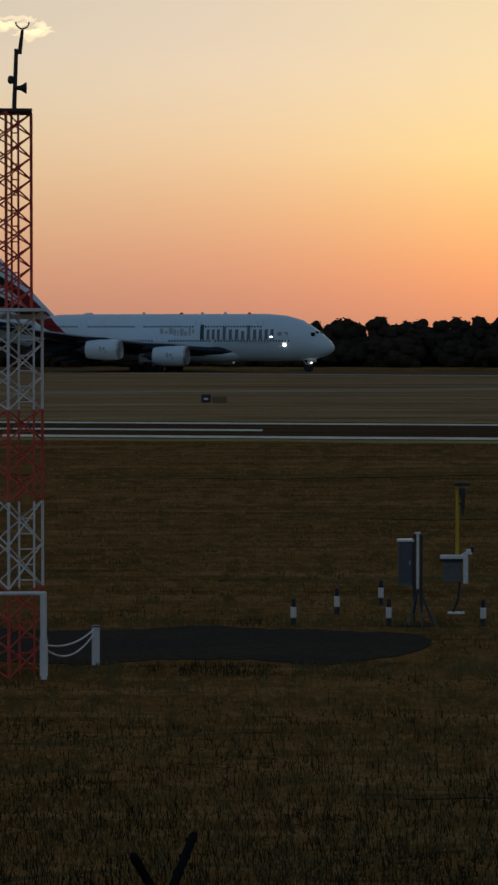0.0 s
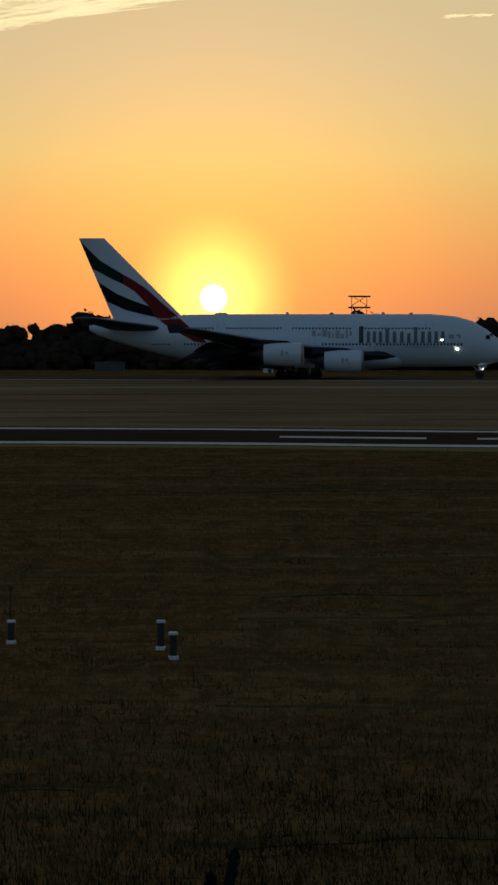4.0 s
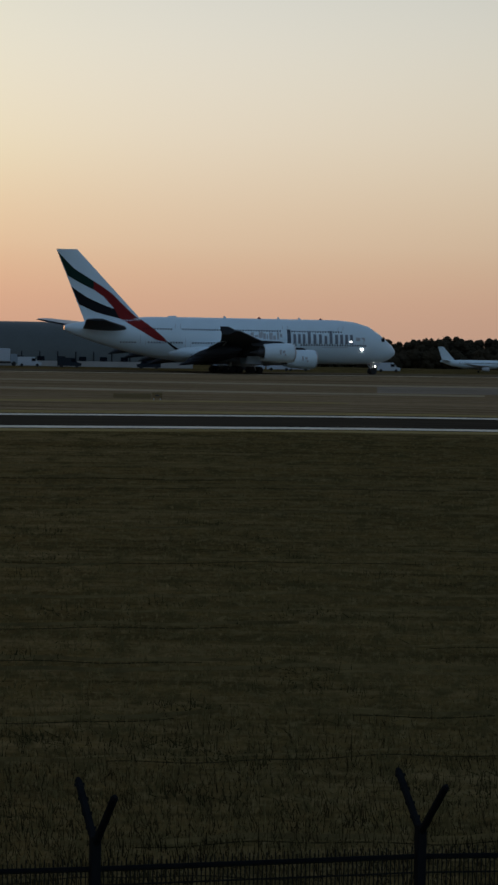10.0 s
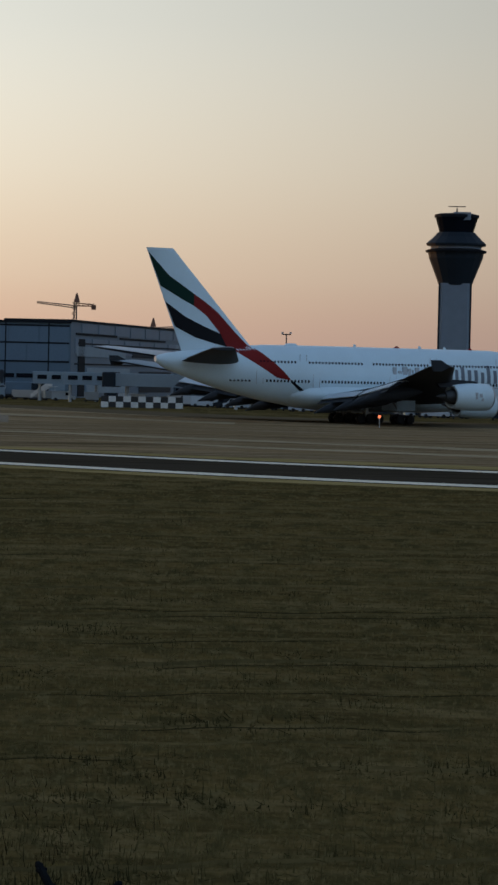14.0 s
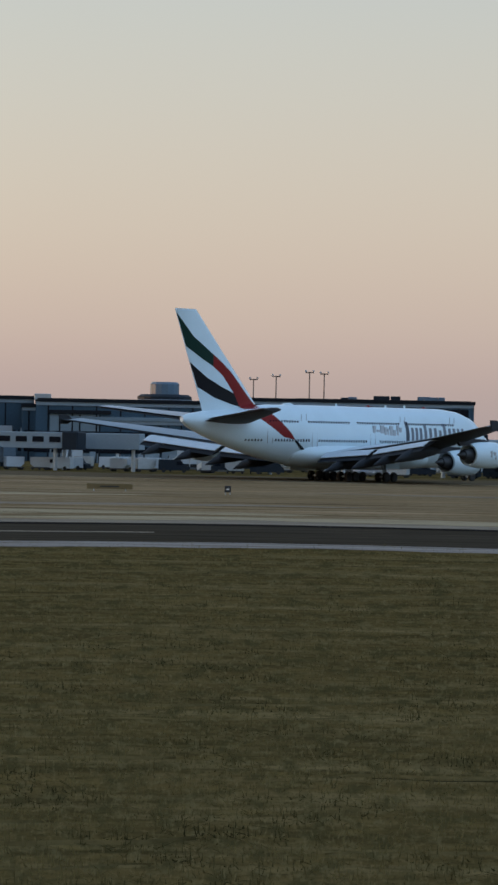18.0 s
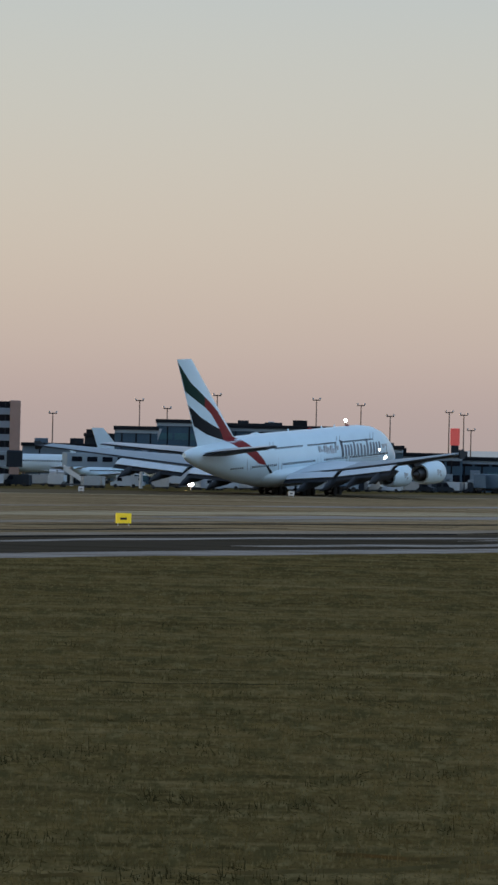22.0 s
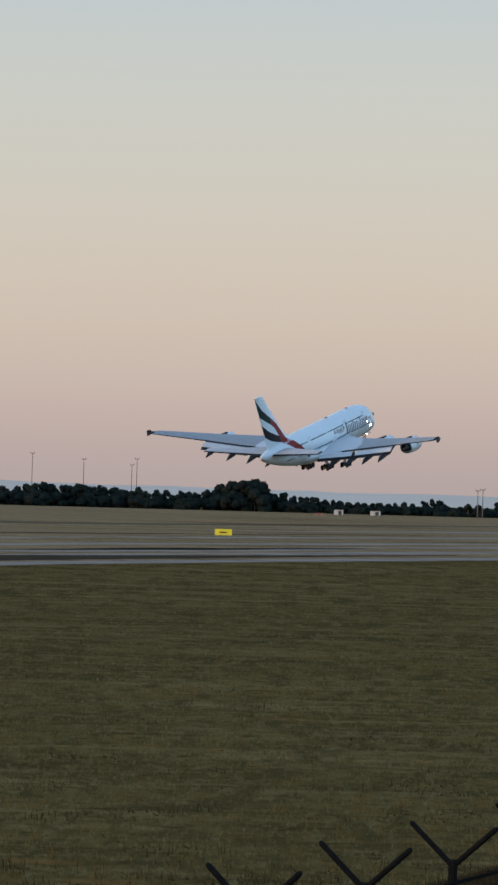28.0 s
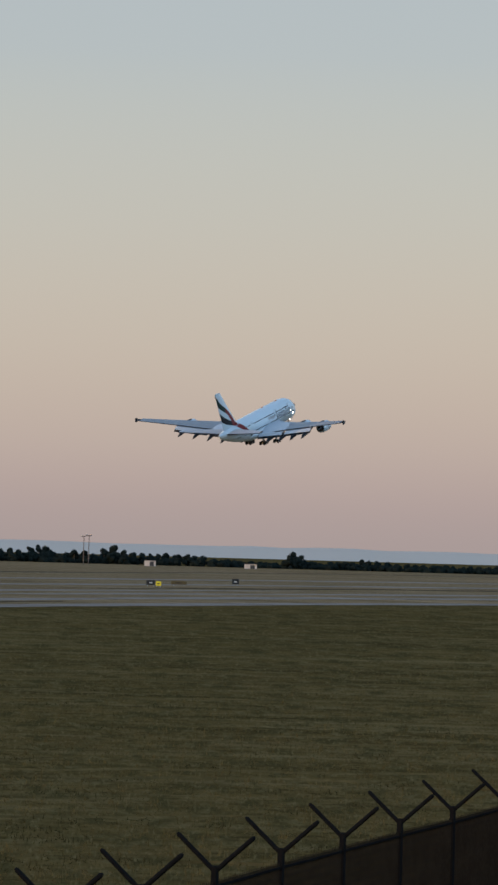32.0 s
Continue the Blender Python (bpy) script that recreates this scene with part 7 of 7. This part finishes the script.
def hammerhead_crane(u, r, v_top, left, right):
    crane = thing("hammerhead_crane", "tower crane with a level jib", "crane", facing(u, r), "tower cranes")
    z = height(v_top, r)
    lattice_arm("tower", (0, 0, 0), (0, 0, z), 1.2, CRANE_PALE, crane)
    lattice_arm("jib", (0, 0, z - 1), (left * STEP * r, 0, z), 0.7, CRANE_PALE, crane)
    lattice_arm("counter_jib", (0, 0, z - 1), (right * STEP * r, 0, z - 1), 0.8, CRANE_STEEL, crane)
    part("counterweight", Shape().block(right * STEP * r, 0, z - 2.0, 1.3, 1.2, 1.4, 0.1), CRANE_STEEL, crane, "red counterweight")
    part("head", Shape().loft([[(-0.9, -0.9, z), (0.9, -0.9, z), (0.9, 0.9, z), (-0.9, 0.9, z)], [(-0.2, -0.2, z + 2.6), (0.2, -0.2, z + 2.6), (0.2, 0.2, z + 2.6), (-0.2, 0.2, z + 2.6)]], True, True), CRANE_STEEL, crane)


hammerhead_crane(3616, 900, -120, -70, 30)
hammerhead_crane(3752, 950, -80, 50, -40)
post = thing("red_topped_tower", "dark slim tower with a red sign at its top", "sign tower", facing(8292, 780))
part("shaft", Shape().block(0, 0, 0, 1.9, 1.6, height(-24, 780), 0.1), CLADDING_DARK, post, "dark shaft")
part("red_sign", Shape().block(0, -0.1, height(-24, 780), 2.3, 1.3, 4.2, 0.1), surface("red_lit_sign", (0.62, 0.10, 0.09), 0.5, 0, 0.1, glow=0.12), post, "glowing red sign")


def sign(u, v, wide, tall, face, label, tail=0.0, side=-1):
    """A low airfield sign on two legs; tail: length of a darker board beside it."""
    r = (EYE - 0.55) / (v * STEP)
    board = thing("airfield_sign", label, "sign", facing(u, r), "airfield signs")
    part("face", Shape().block(0, 0, 0.25, wide, 0.25, tall, 0.04), face, board)
    for x in (-wide * 0.35, wide * 0.35):
        part("leg", Shape().rod((x, 0.05, 0), (x, 0.05, 0.3), 0.05, None, 6), GALVANISED, board)
    part("bar", Shape().box(0, -0.14, 0.25 + tall * 0.35, wide * 0.42, 0.03, tall * 0.22), WHITE_STEEL if face is DARK_PLASTIC else DARK_PLASTIC, board, "plain bar of lettering")
    if tail:
        part("back_board", Shape().block(side * (wide / 2 + tail / 2 + 0.15), 0.1, 0.2, tail, 0.2, tall * 0.8, 0.03), BROWN_BOARD, board, "brown unlit board")


YELLOW_LABEL, DARK_LABEL = "yellow airfield sign on short legs in the grass", "dark airfield sign on short legs in the grass"
SIGNS_WEST = (
    (2782, 84, 1.2, 0.95, SIGN_YELLOW, YELLOW_LABEL, 5.0, 1),
    (2766, 84, 0.7, 0.5, DARK_PLASTIC, DARK_LABEL, 0, 1),
    (3405, 68, 5.2, 0.9, ORANGE_PAINT, "long orange lit board beside the runway", 0, 1),
    (3372, 68, 0.9, 0.8, DARK_PLASTIC, DARK_LABEL, 0, 1),
    (4424, 76, 4.6, 0.8, ORANGE_PAINT, "long orange lit board beside the runway", 0, 1),
    (5150, 138, 1.3, 0.9, SIGN_YELLOW, YELLOW_LABEL, 0, 1),
    (5420, 114, 1.4, 0.8, DARK_PLASTIC, DARK_LABEL, 0, 1),
    (5371, 115, 1.0, 0.9, WHITE_STEEL, "white board on short legs in the grass", 0, 1),
    (4663, 100, 1.7, 0.9, SIGN_YELLOW, YELLOW_LABEL, 3.6, -1),
    (6029, 100, 0.7, 0.7, DARK_PLASTIC, DARK_LABEL, 0, 1),
    (6785, 83, 1.0, 0.9, SIGN_YELLOW, YELLOW_LABEL, 6.0, -1),
    (6898, 70, 1.9, 0.9, SIGN_YELLOW, YELLOW_LABEL, 0, 1),
    (7178, 98, 1.0, 1.0, SIGN_YELLOW, YELLOW_LABEL, 2.2, -1),
    (7709, 121, 1.4, 0.9, SIGN_YELLOW, YELLOW_LABEL, 0, 1),
    (7633, 68, 0.9, 0.7, WHITE_STEEL, "white board on short legs in the grass", 0, 1),
)
SIGNS_MIDDLE = (
    (8005, 68, 1.0, 0.7, WHITE_STEEL, "white board on short legs in the grass", 0, 1),
    (5820, 98, 5.0, 0.6, BROWN_BOARD, "brown low board in the grass", 0, 1),
    (8428, 71, 3.6, 0.7, BROWN_BOARD, "brown low board in the grass", 0, 1),
    (9060, 67, 2.3, 1.4, SIGN_YELLOW, YELLOW_LABEL, 0, 1),
    (8822, 98, 2.4, 0.6, BROWN_BOARD, "brown low board in the grass", 0, 1),
    (9536, 65, 2.8, 1.0, SIGN_YELLOW, YELLOW_LABEL, 0, 1),
    (9081, 67, 1.0, 1.1, DARK_PLASTIC, DARK_LABEL, 0, 1),
    (10104, 57, 1.6, 0.9, DARK_PLASTIC, DARK_LABEL, 0, 1),
    (10118, 58, 1.0, 0.8, SIGN_YELLOW, YELLOW_LABEL, 0, 1),
    (10254, 52, 1.4, 1.1, DARK_PLASTIC, DARK_LABEL, 0, 1),
    (10154, 55, 3.0, 0.7, BROWN_BOARD, "brown low board in the grass", 0, 1),
    (9704, 27, 3.4, 0.8, surface("pinkish_board", (0.42, 0.20, 0.14), 0.6), "pinkish low board in the grass", 0, 1),
)
SIGNS_EAST = (
    (-2085, 112, 0.9, 0.8, DARK_PLASTIC, DARK_LABEL, 1.4, 1),
    (2061, 101, 1.0, 0.6, BROWN_BOARD, "brown low board in the grass", 4.0, -1),
    (1189, 84, 0.8, 0.8, DARK_PLASTIC, DARK_LABEL, 1.6, 1),
)
for u, v, wide, tall, face, label, tail, side in SIGNS_WEST + SIGNS_MIDDLE + SIGNS_EAST:
    sign(u, v, wide, tall, face, label, tail, side)
marks = thing("white_post_row", "row of slim white marker posts in the grass", "marker post", facing(7013, 330))
for k in range(5):
    part("post", Shape().box(-1.4 + k * 0.7, 0, 0, 0.22, 0.16, 1.9), GALVANISED, marks)

# ---- boundary fence: posts with forked heads, wire panels between them ----
FENCE_STEEL = surface("dark_green_fence_paint", (0.012, 0.013, 0.014), 0.85, 0.0, 0.2, 2, 12, gloss=0.05)
FENCE = [(-5200, 24), (-4600, 24.2), (-4000, 24.5), (-3400, 24.6), (-2800, 24.8), (-2160, 24.1), (-1500, 23.6), (-780, 23.4), (-30, 23.8), (658, 26), (1318, 26.7), (1964, 27.2), (2542, 28.2), (3074, 29), (3640, 24.4), (4230, 22.4), (4850, 22), (5480, 22), (6110, 22), (6740, 22), (7370, 22.2), (7980, 22.6), (8460, 24), (8842, 25.6), (9127, 28.3), (9382, 31.1), (9606, 33.2), (9802, 35.7), (9957, 38.3), (10102, 41), (10232, 43.7), (10348, 46.6), (10456, 49.5), (10556, 52.5), (10648, 55.5), (10732, 58.8), (10810, 62), (10884, 65.4), (10952, 69), (11022, 72.4), (11092, 76.5)]
MESH_TOP = 2.18
FENCE_WIRE = surface("dull_fence_wire", (0.02, 0.019, 0.016), 0.7, 0.0, 0.3, 2, 12, gloss=0.05)
fence = thing("boundary_fence", "dark steel mesh fence with forked posts around the airfield", "fence")


def build_post(p, along_fence):
    post = part("post", Shape().block(0, 0, -0.2, 0.09, 0.09, MESH_TOP + 0.32, 0.01), FENCE_STEEL, fence, "dark square post with a forked head")
    post.matrix_basis = pose(p.x, p.y, p.z, 0, 0, math.degrees(math.atan2(along_fence.y, along_fence.x)))
    for side in (-1, 1):
        foot, tip = Vector((0, 0, MESH_TOP + 0.04)), Vector((0, side * 0.54, MESH_TOP + 0.52))
        arm = Shape().rod(foot, tip, 0.036, 0.034, 10).rod(tip, tip + (tip - foot) * 0.045, 0.034, 0.018, 10)
        if side > 0:
            # clips for the barbed wire
            for k in (1, 2, 3, 4):
                q = foot.lerp(tip, k / 4.4)
                arm.box(q.x, q.y + 0.012, q.z, 0.085, 0.035, 0.03)
        part("arm", arm, FENCE_STEEL, post)


fence_spots = [spot(u, r) for u, r in FENCE]
for k, p in enumerate(fence_spots):
    a, b = fence_spots[max(0, k - 1)], fence_spots[min(len(fence_spots) - 1, k + 1)]
    ahead = (b - a).normalized()
    if FENCE[k][0] < 3700:
        # the posts here stand turned a little out of the fence's line
        u = FENCE[k][0]
        lean_out = float(np.interp(u, (-2160, -400, 658, 1400, 2000, 2542, 3089, 3640), (-25, -6, 3, 14, 17, 23, 28, 35)))
        turn = radians(lean_out) - u * STEP
        ahead = Vector((math.cos(turn), math.sin(turn), 0))
    build_post(p, ahead)
for a, b in zip(fence_spots, fence_spots[1:]):
    long = (b - a).length
    panel = part("mesh_panel", Shape().box(long / 2, 0, MESH_TOP - 0.18, long - 0.1, 0.03, 0.03), FENCE_STEEL, fence, "panel of fine dark welded wire")
    panel.matrix_basis = pose(a.x, a.y, a.z, 0, 0, math.degrees(math.atan2((b - a).y, (b - a).x)))
    wires = Shape()
    n = int(long / 0.04)
    for k in range(1, n):
        wires.box(long * k / n, 0, 0.05, 0.009, 0.009, MESH_TOP - 0.16 + 0.03 * (k % 2))
    for k in range(16):
        wires.box(long / 2, 0.02, 0.08 + k * (MESH_TOP - 0.28) / 15, long - 0.1, 0.012, 0.014)
    tagged(part("wire_mesh", wires, FENCE_WIRE, panel), "close-set dark welded wires", "", "", "stuff")

# ---- rough grass in front ----
STRAW = surface("dry_grass_blades", (0.19, 0.145, 0.058), 0.9, 0, 0.5, 0.3, 4, gloss=0.05, stain=(0.04, 0.034, 0.014))
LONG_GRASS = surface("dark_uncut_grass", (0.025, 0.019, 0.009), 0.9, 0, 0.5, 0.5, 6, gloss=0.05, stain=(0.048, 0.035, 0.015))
WINDROW = surface("pale_cut_grass", (0.145, 0.102, 0.04), 0.95, 0, 0.45, 0.25, 3, gloss=0.03, stain=(0.075, 0.055, 0.022))
RUT = surface("dark_wet_ruts", (0.022, 0.018, 0.008), 0.95, 0, 0.4, 0.3, 4, gloss=0.05)


def rough_grass(name, u0, u1, r0, r1, count, seed, fallen=0.0, uncut=False):
    rng = np.random.default_rng(seed)
    us = rng.uniform(u0, u1, count)
    # more of them close by, in ragged rows
    rs = r0 * (r1 / r0) ** rng.uniform(0, 1, count)
    keep = (np.sin(us / 37.0 + np.log(rs) * 61) + np.sin(us / 11.0 - np.log(rs) * 23) + rng.normal(0, 1.1, count)) > -0.35
    # none on the asphalt pad
    keep &= ~((us < -1690) & (rs > 63.2) & (rs < 71.6))
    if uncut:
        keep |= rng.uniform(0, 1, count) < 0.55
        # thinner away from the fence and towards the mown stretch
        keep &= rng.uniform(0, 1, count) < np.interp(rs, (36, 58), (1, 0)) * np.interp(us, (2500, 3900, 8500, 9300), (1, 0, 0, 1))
    us, rs = us[keep], rs[keep]
    n = len(us)
    x, y = rs * np.sin(us * STEP), rs * np.cos(us * STEP)
    tall = rng.uniform(0.05, 0.16, n) * np.where(rng.uniform(0, 1, n) > 0.97, 2.4, 1.0)
    wide = rng.uniform(0.005, 0.014, n)
    ca, sa = np.cos(us * STEP), np.sin(us * STEP)
    lean = rng.normal(0, 0.02 + fallen, n)
    if fallen and not uncut:
        tall, wide = tall * 0.4, wide * 2.2
    if uncut:
        tall, wide = tall * 1.15, wide * 0.62
    verts = np.zeros((n, 4, 3))
    for k, (dx, dz) in enumerate(((-1, 0), (1, 0), (0.5, 1), (-0.3, 0.9))):
        side = wide * dx * (0.5 if dz else 1.0) + lean * (dz > 0)
        verts[:, k, 0], verts[:, k, 1], verts[:, k, 2] = x + side * ca, y - side * sa, tall * dz
    faces = np.arange(n * 4).reshape(n, 4)
    data = bpy.data.meshes.new(name)
    data.from_pydata(verts.reshape(-1, 3).tolist(), [], faces.tolist())
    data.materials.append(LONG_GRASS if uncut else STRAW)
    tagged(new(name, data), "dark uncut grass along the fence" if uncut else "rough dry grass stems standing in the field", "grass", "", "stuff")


for k, (u0, u1) in enumerate(((-2700, -300), (-300, 2000), (2000, 4300), (4300, 6600), (6600, 8800), (8800, 11000))):
    rough_grass("rough_grass", u0, u1, 36, 190, 42000, 40 + k)
    rough_grass("fallen_grass", u0, u1, 38, 150, 20000, 80 + k, 0.16)

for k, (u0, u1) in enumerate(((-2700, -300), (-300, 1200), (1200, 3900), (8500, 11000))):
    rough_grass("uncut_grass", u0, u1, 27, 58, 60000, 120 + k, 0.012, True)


def windrows():
    """Long thin lines of cut grass, each with a dark rut before it, along the mowing."""
    rng = random.Random(77)
    pale, dark = Shape(), Shape()

    def ribbon(shape, u0, u1, r0, slope, thick, z, wave):
        n = max(4, int((u1 - u0) / 25))
        rows = []
        for k in range(n + 1):
            u = u0 + (u1 - u0) * k / n
            r = r0 * (1 + slope * (u - u0)) + r0 * 0.004 * (math.sin(u / 90 + wave) + 0.6 * math.sin(u / 37 + 3 * wave))
            half = 0.5 * thick * min(1.0, 6 * k / n + 0.05, 6 * (1 - k / n) + 0.05) * (0.7 + 0.5 * abs(math.sin(u / 29 + wave)))
            rows.append([spot(u, r - half, -0.01), spot(u, r, z), spot(u, r + half, -0.01)])
        shape.loft(rows, False, False, False)

    lane = 36.0
    while lane < 172:
        u = -3300 + rng.uniform(0, 600)
        while u < 11000:
            long = rng.uniform(350, 1500)
            # how far one step of the picture reaches along the ground here
            grain = lane * lane / 37000
            r0 = lane * rng.uniform(0.97, 1.03)
            if not (u < -1500 and 56 < r0 < 84) and rng.random() < (0.55 if u < 300 else 1.0 if u < 4500 else 0.4):
                wave, slope = rng.uniform(0, 9), rng.uniform(2.5e-5, 6e-5)
                ribbon(pale, u, u + long, r0, slope, grain * rng.uniform(1.6, 3.6), 0.02 + 0.05 * rng.random(), wave)
                if rng.random() < (0.45 if u < 4500 else 0.12):
                    ribbon(dark, u + 0.1 * long, u + 0.9 * long, r0 - grain * 3.2, slope, grain * rng.uniform(1.6, 3.0), 0.012, wave)
            u += long * rng.uniform(1.0, 1.9)
        lane *= rng.uniform(1.045, 1.10)
    tagged(part("cut_grass_rows", pale, WINDROW), "thin pale lines of cut grass along the mowing", "grass", "", "stuff")
    tagged(part("mowing_ruts", dark, RUT), "thin dark ruts along the mowing", "ruts", "", "stuff")


windrows()
rough_grass("rough_grass", -3600, -1500, 61.2, 63.4, 5000, 60)
rough_grass("rough_grass", -3600, -1500, 71.4, 73.6, 4000, 61)


# ---- what moves ----
# time, bearing, distance, height, heading (clockwise from +y), nose lift
AIRLINER_ROWS = [
    (0.0, -2176, 595.0, 0.00, 85.7, 0.0),
    (0.5, -2008, 579.0, 0.00, 85.6, 0.0),
    (1.0, -1826, 570.0, 0.00, 85.5, 0.0),
    (1.5, -1633, 561.0, 0.00, 85.6, 0.0),
    (2.0, -1432, 551.0, 0.00, 85.7, 0.0),
    (2.5, -1223, 543.0, 0.00, 86.0, 0.0),
    (4.5, -399, 527.0, 0.00, 86.8, 0.0),
    (5.0, -126, 530.0, 0.00, 87.7, 0.0),
    (5.5, 85, 547.0, 0.00, 87.6, 0.0),
    (6.0, 364, 573.0, 0.00, 88.2, 0.0),
    (6.5, 609, 584.0, 0.00, 88.5, 0.0),
    (7.0, 837, 592.0, 0.00, 88.6, 0.0),
    (7.5, 1056, 596.0, 0.00, 88.6, 0.0),
    (8.0, 1289, 600.0, 0.00, 88.9, 0.0),
    (8.5, 1528, 605.0, 0.00, 89.1, 0.0),
    (9.0, 1750, 610.0, 0.00, 89.7, 0.0),
    (9.5, 1969, 616.0, 0.00, 90.1, 0.0),
    (10.0, 2195, 625.0, 0.00, 90.7, 0.0),
    (10.5, 2420, 636.0, 0.00, 91.3, 0.0),
    (11.0, 2639, 649.0, 0.00, 91.5, 0.0),
    (11.5, 2854, 664.0, 0.00, 91.7, 0.0),
    (12.0, 3063, 678.0, 0.00, 91.8, 0.0),
    (12.5, 3267, 614.0, 0.00, 92.2, 0.0),
    (13.0, 3537, 545.0, 0.00, 93.2, 0.0),
    (13.5, 3816, 488.0, 0.00, 94.5, 0.0),
    (14.0, 4130, 450.0, 0.00, 96.3, 0.0),
    (14.5, 4409, 451.0, 0.00, 97.1, 0.0),
    (16.5, 5459, 482.0, 0.00, 100.3, 0.0),
    (17.0, 5721, 475.0, 0.00, 101.2, 0.0),
    (17.5, 5968, 466.0, 0.00, 101.9, 0.0),
    (18.0, 6234, 459.0, 0.00, 102.8, 0.0),
    (18.5, 6480, 466.0, 0.00, 103.8, 0.0),
    (19.0, 6725, 478.0, 0.00, 104.8, 0.0),
    (19.5, 6961, 487.0, 0.00, 105.7, 0.1),
    (20.0, 7180, 490.0, 0.00, 106.8, 0.3),
    (20.5, 7402, 499.0, 0.00, 107.9, 0.8),
    (21.0, 7616, 506.0, 0.00, 108.9, 1.5),
    (21.5, 7818, 515.0, 0.00, 110.2, 2.4),
    (22.0, 8011, 528.0, 0.00, 111.3, 3.5),
    (22.5, 8191, 545.0, 0.50, 112.3, 4.6),
    (23.0, 8369, 567.0, 1.50, 113.6, 6.0),
    (23.5, 8527, 586.0, 1.60, 114.7, 7.4),
    (24.0, 8694, 604.0, 2.30, 116.0, 8.9),
    (24.5, 8848, 622.0, 3.00, 117.0, 10.4),
    (26.5, 9378, 699.0, 9.50, 120.5, 11.5),
    (27.0, 9498, 719.0, 10.93, 121.3, 11.4),
    (27.5, 9608, 754.0, 13.20, 122.1, 12.1),
    (28.0, 9704, 806.0, 15.75, 122.8, 12.7),
    (28.5, 9797, 847.6, 18.81, 123.5, 13.0),
    (29.0, 9887, 869.4, 22.17, 124.2, 13.5),
    (29.5, 9972, 883.7, 25.85, 124.8, 13.8),
    (30.0, 10051, 907.7, 30.03, 125.3, 13.9),
    (30.5, 10126, 921.9, 34.14, 126.0, 13.7),
    (31.0, 10189, 982.4, 38.39, 126.5, 13.8),
    (31.5, 10238, 1062.2, 43.31, 126.9, 14.0),
    (32.0, 10288, 1130.2, 47.27, 127.3, 14.0),
]


def along(u, r, z, heading, lift, lean=0.0):
    p = spot(u, r, z)
    return pose(p.x, p.y, p.z, lean, -lift, 90 - heading)


def motions():
    walk(AIRLINER, [(t, along(u, r, z, heading, lift, float(np.interp(t, (23.5, 25.5, 27.0, 28.2), (0.0, 1.6, 1.6, 0.0))))) for t, u, r, z, heading, lift in AIRLINER_ROWS])
    # the wings bend upwards as they take the weight, and the engines rise with them
    for side, limb in BENDING:
        root = Matrix.Translation((0, side * 2.6, 3.7))
        walk(limb, [(t, root @ pose(0, 0, 0, side * lift) @ root.inverted()) for t, lift in ((0.0, 0.0), (20.5, 0.0), (23.0, 1.2), (25.5, 3.8), (28.0, 3.5), (32.0, 3.3))])
    # the legs reach down as the wheels leave the runway
    for leg in GEAR:
        walk(leg, [(0.0, pose(0, 0, 0)), (22.6, pose(0, 0, 0)), (24.0, pose(0, 0, -1.15)), (32.0, pose(0, 0, -1.15))])


motions()
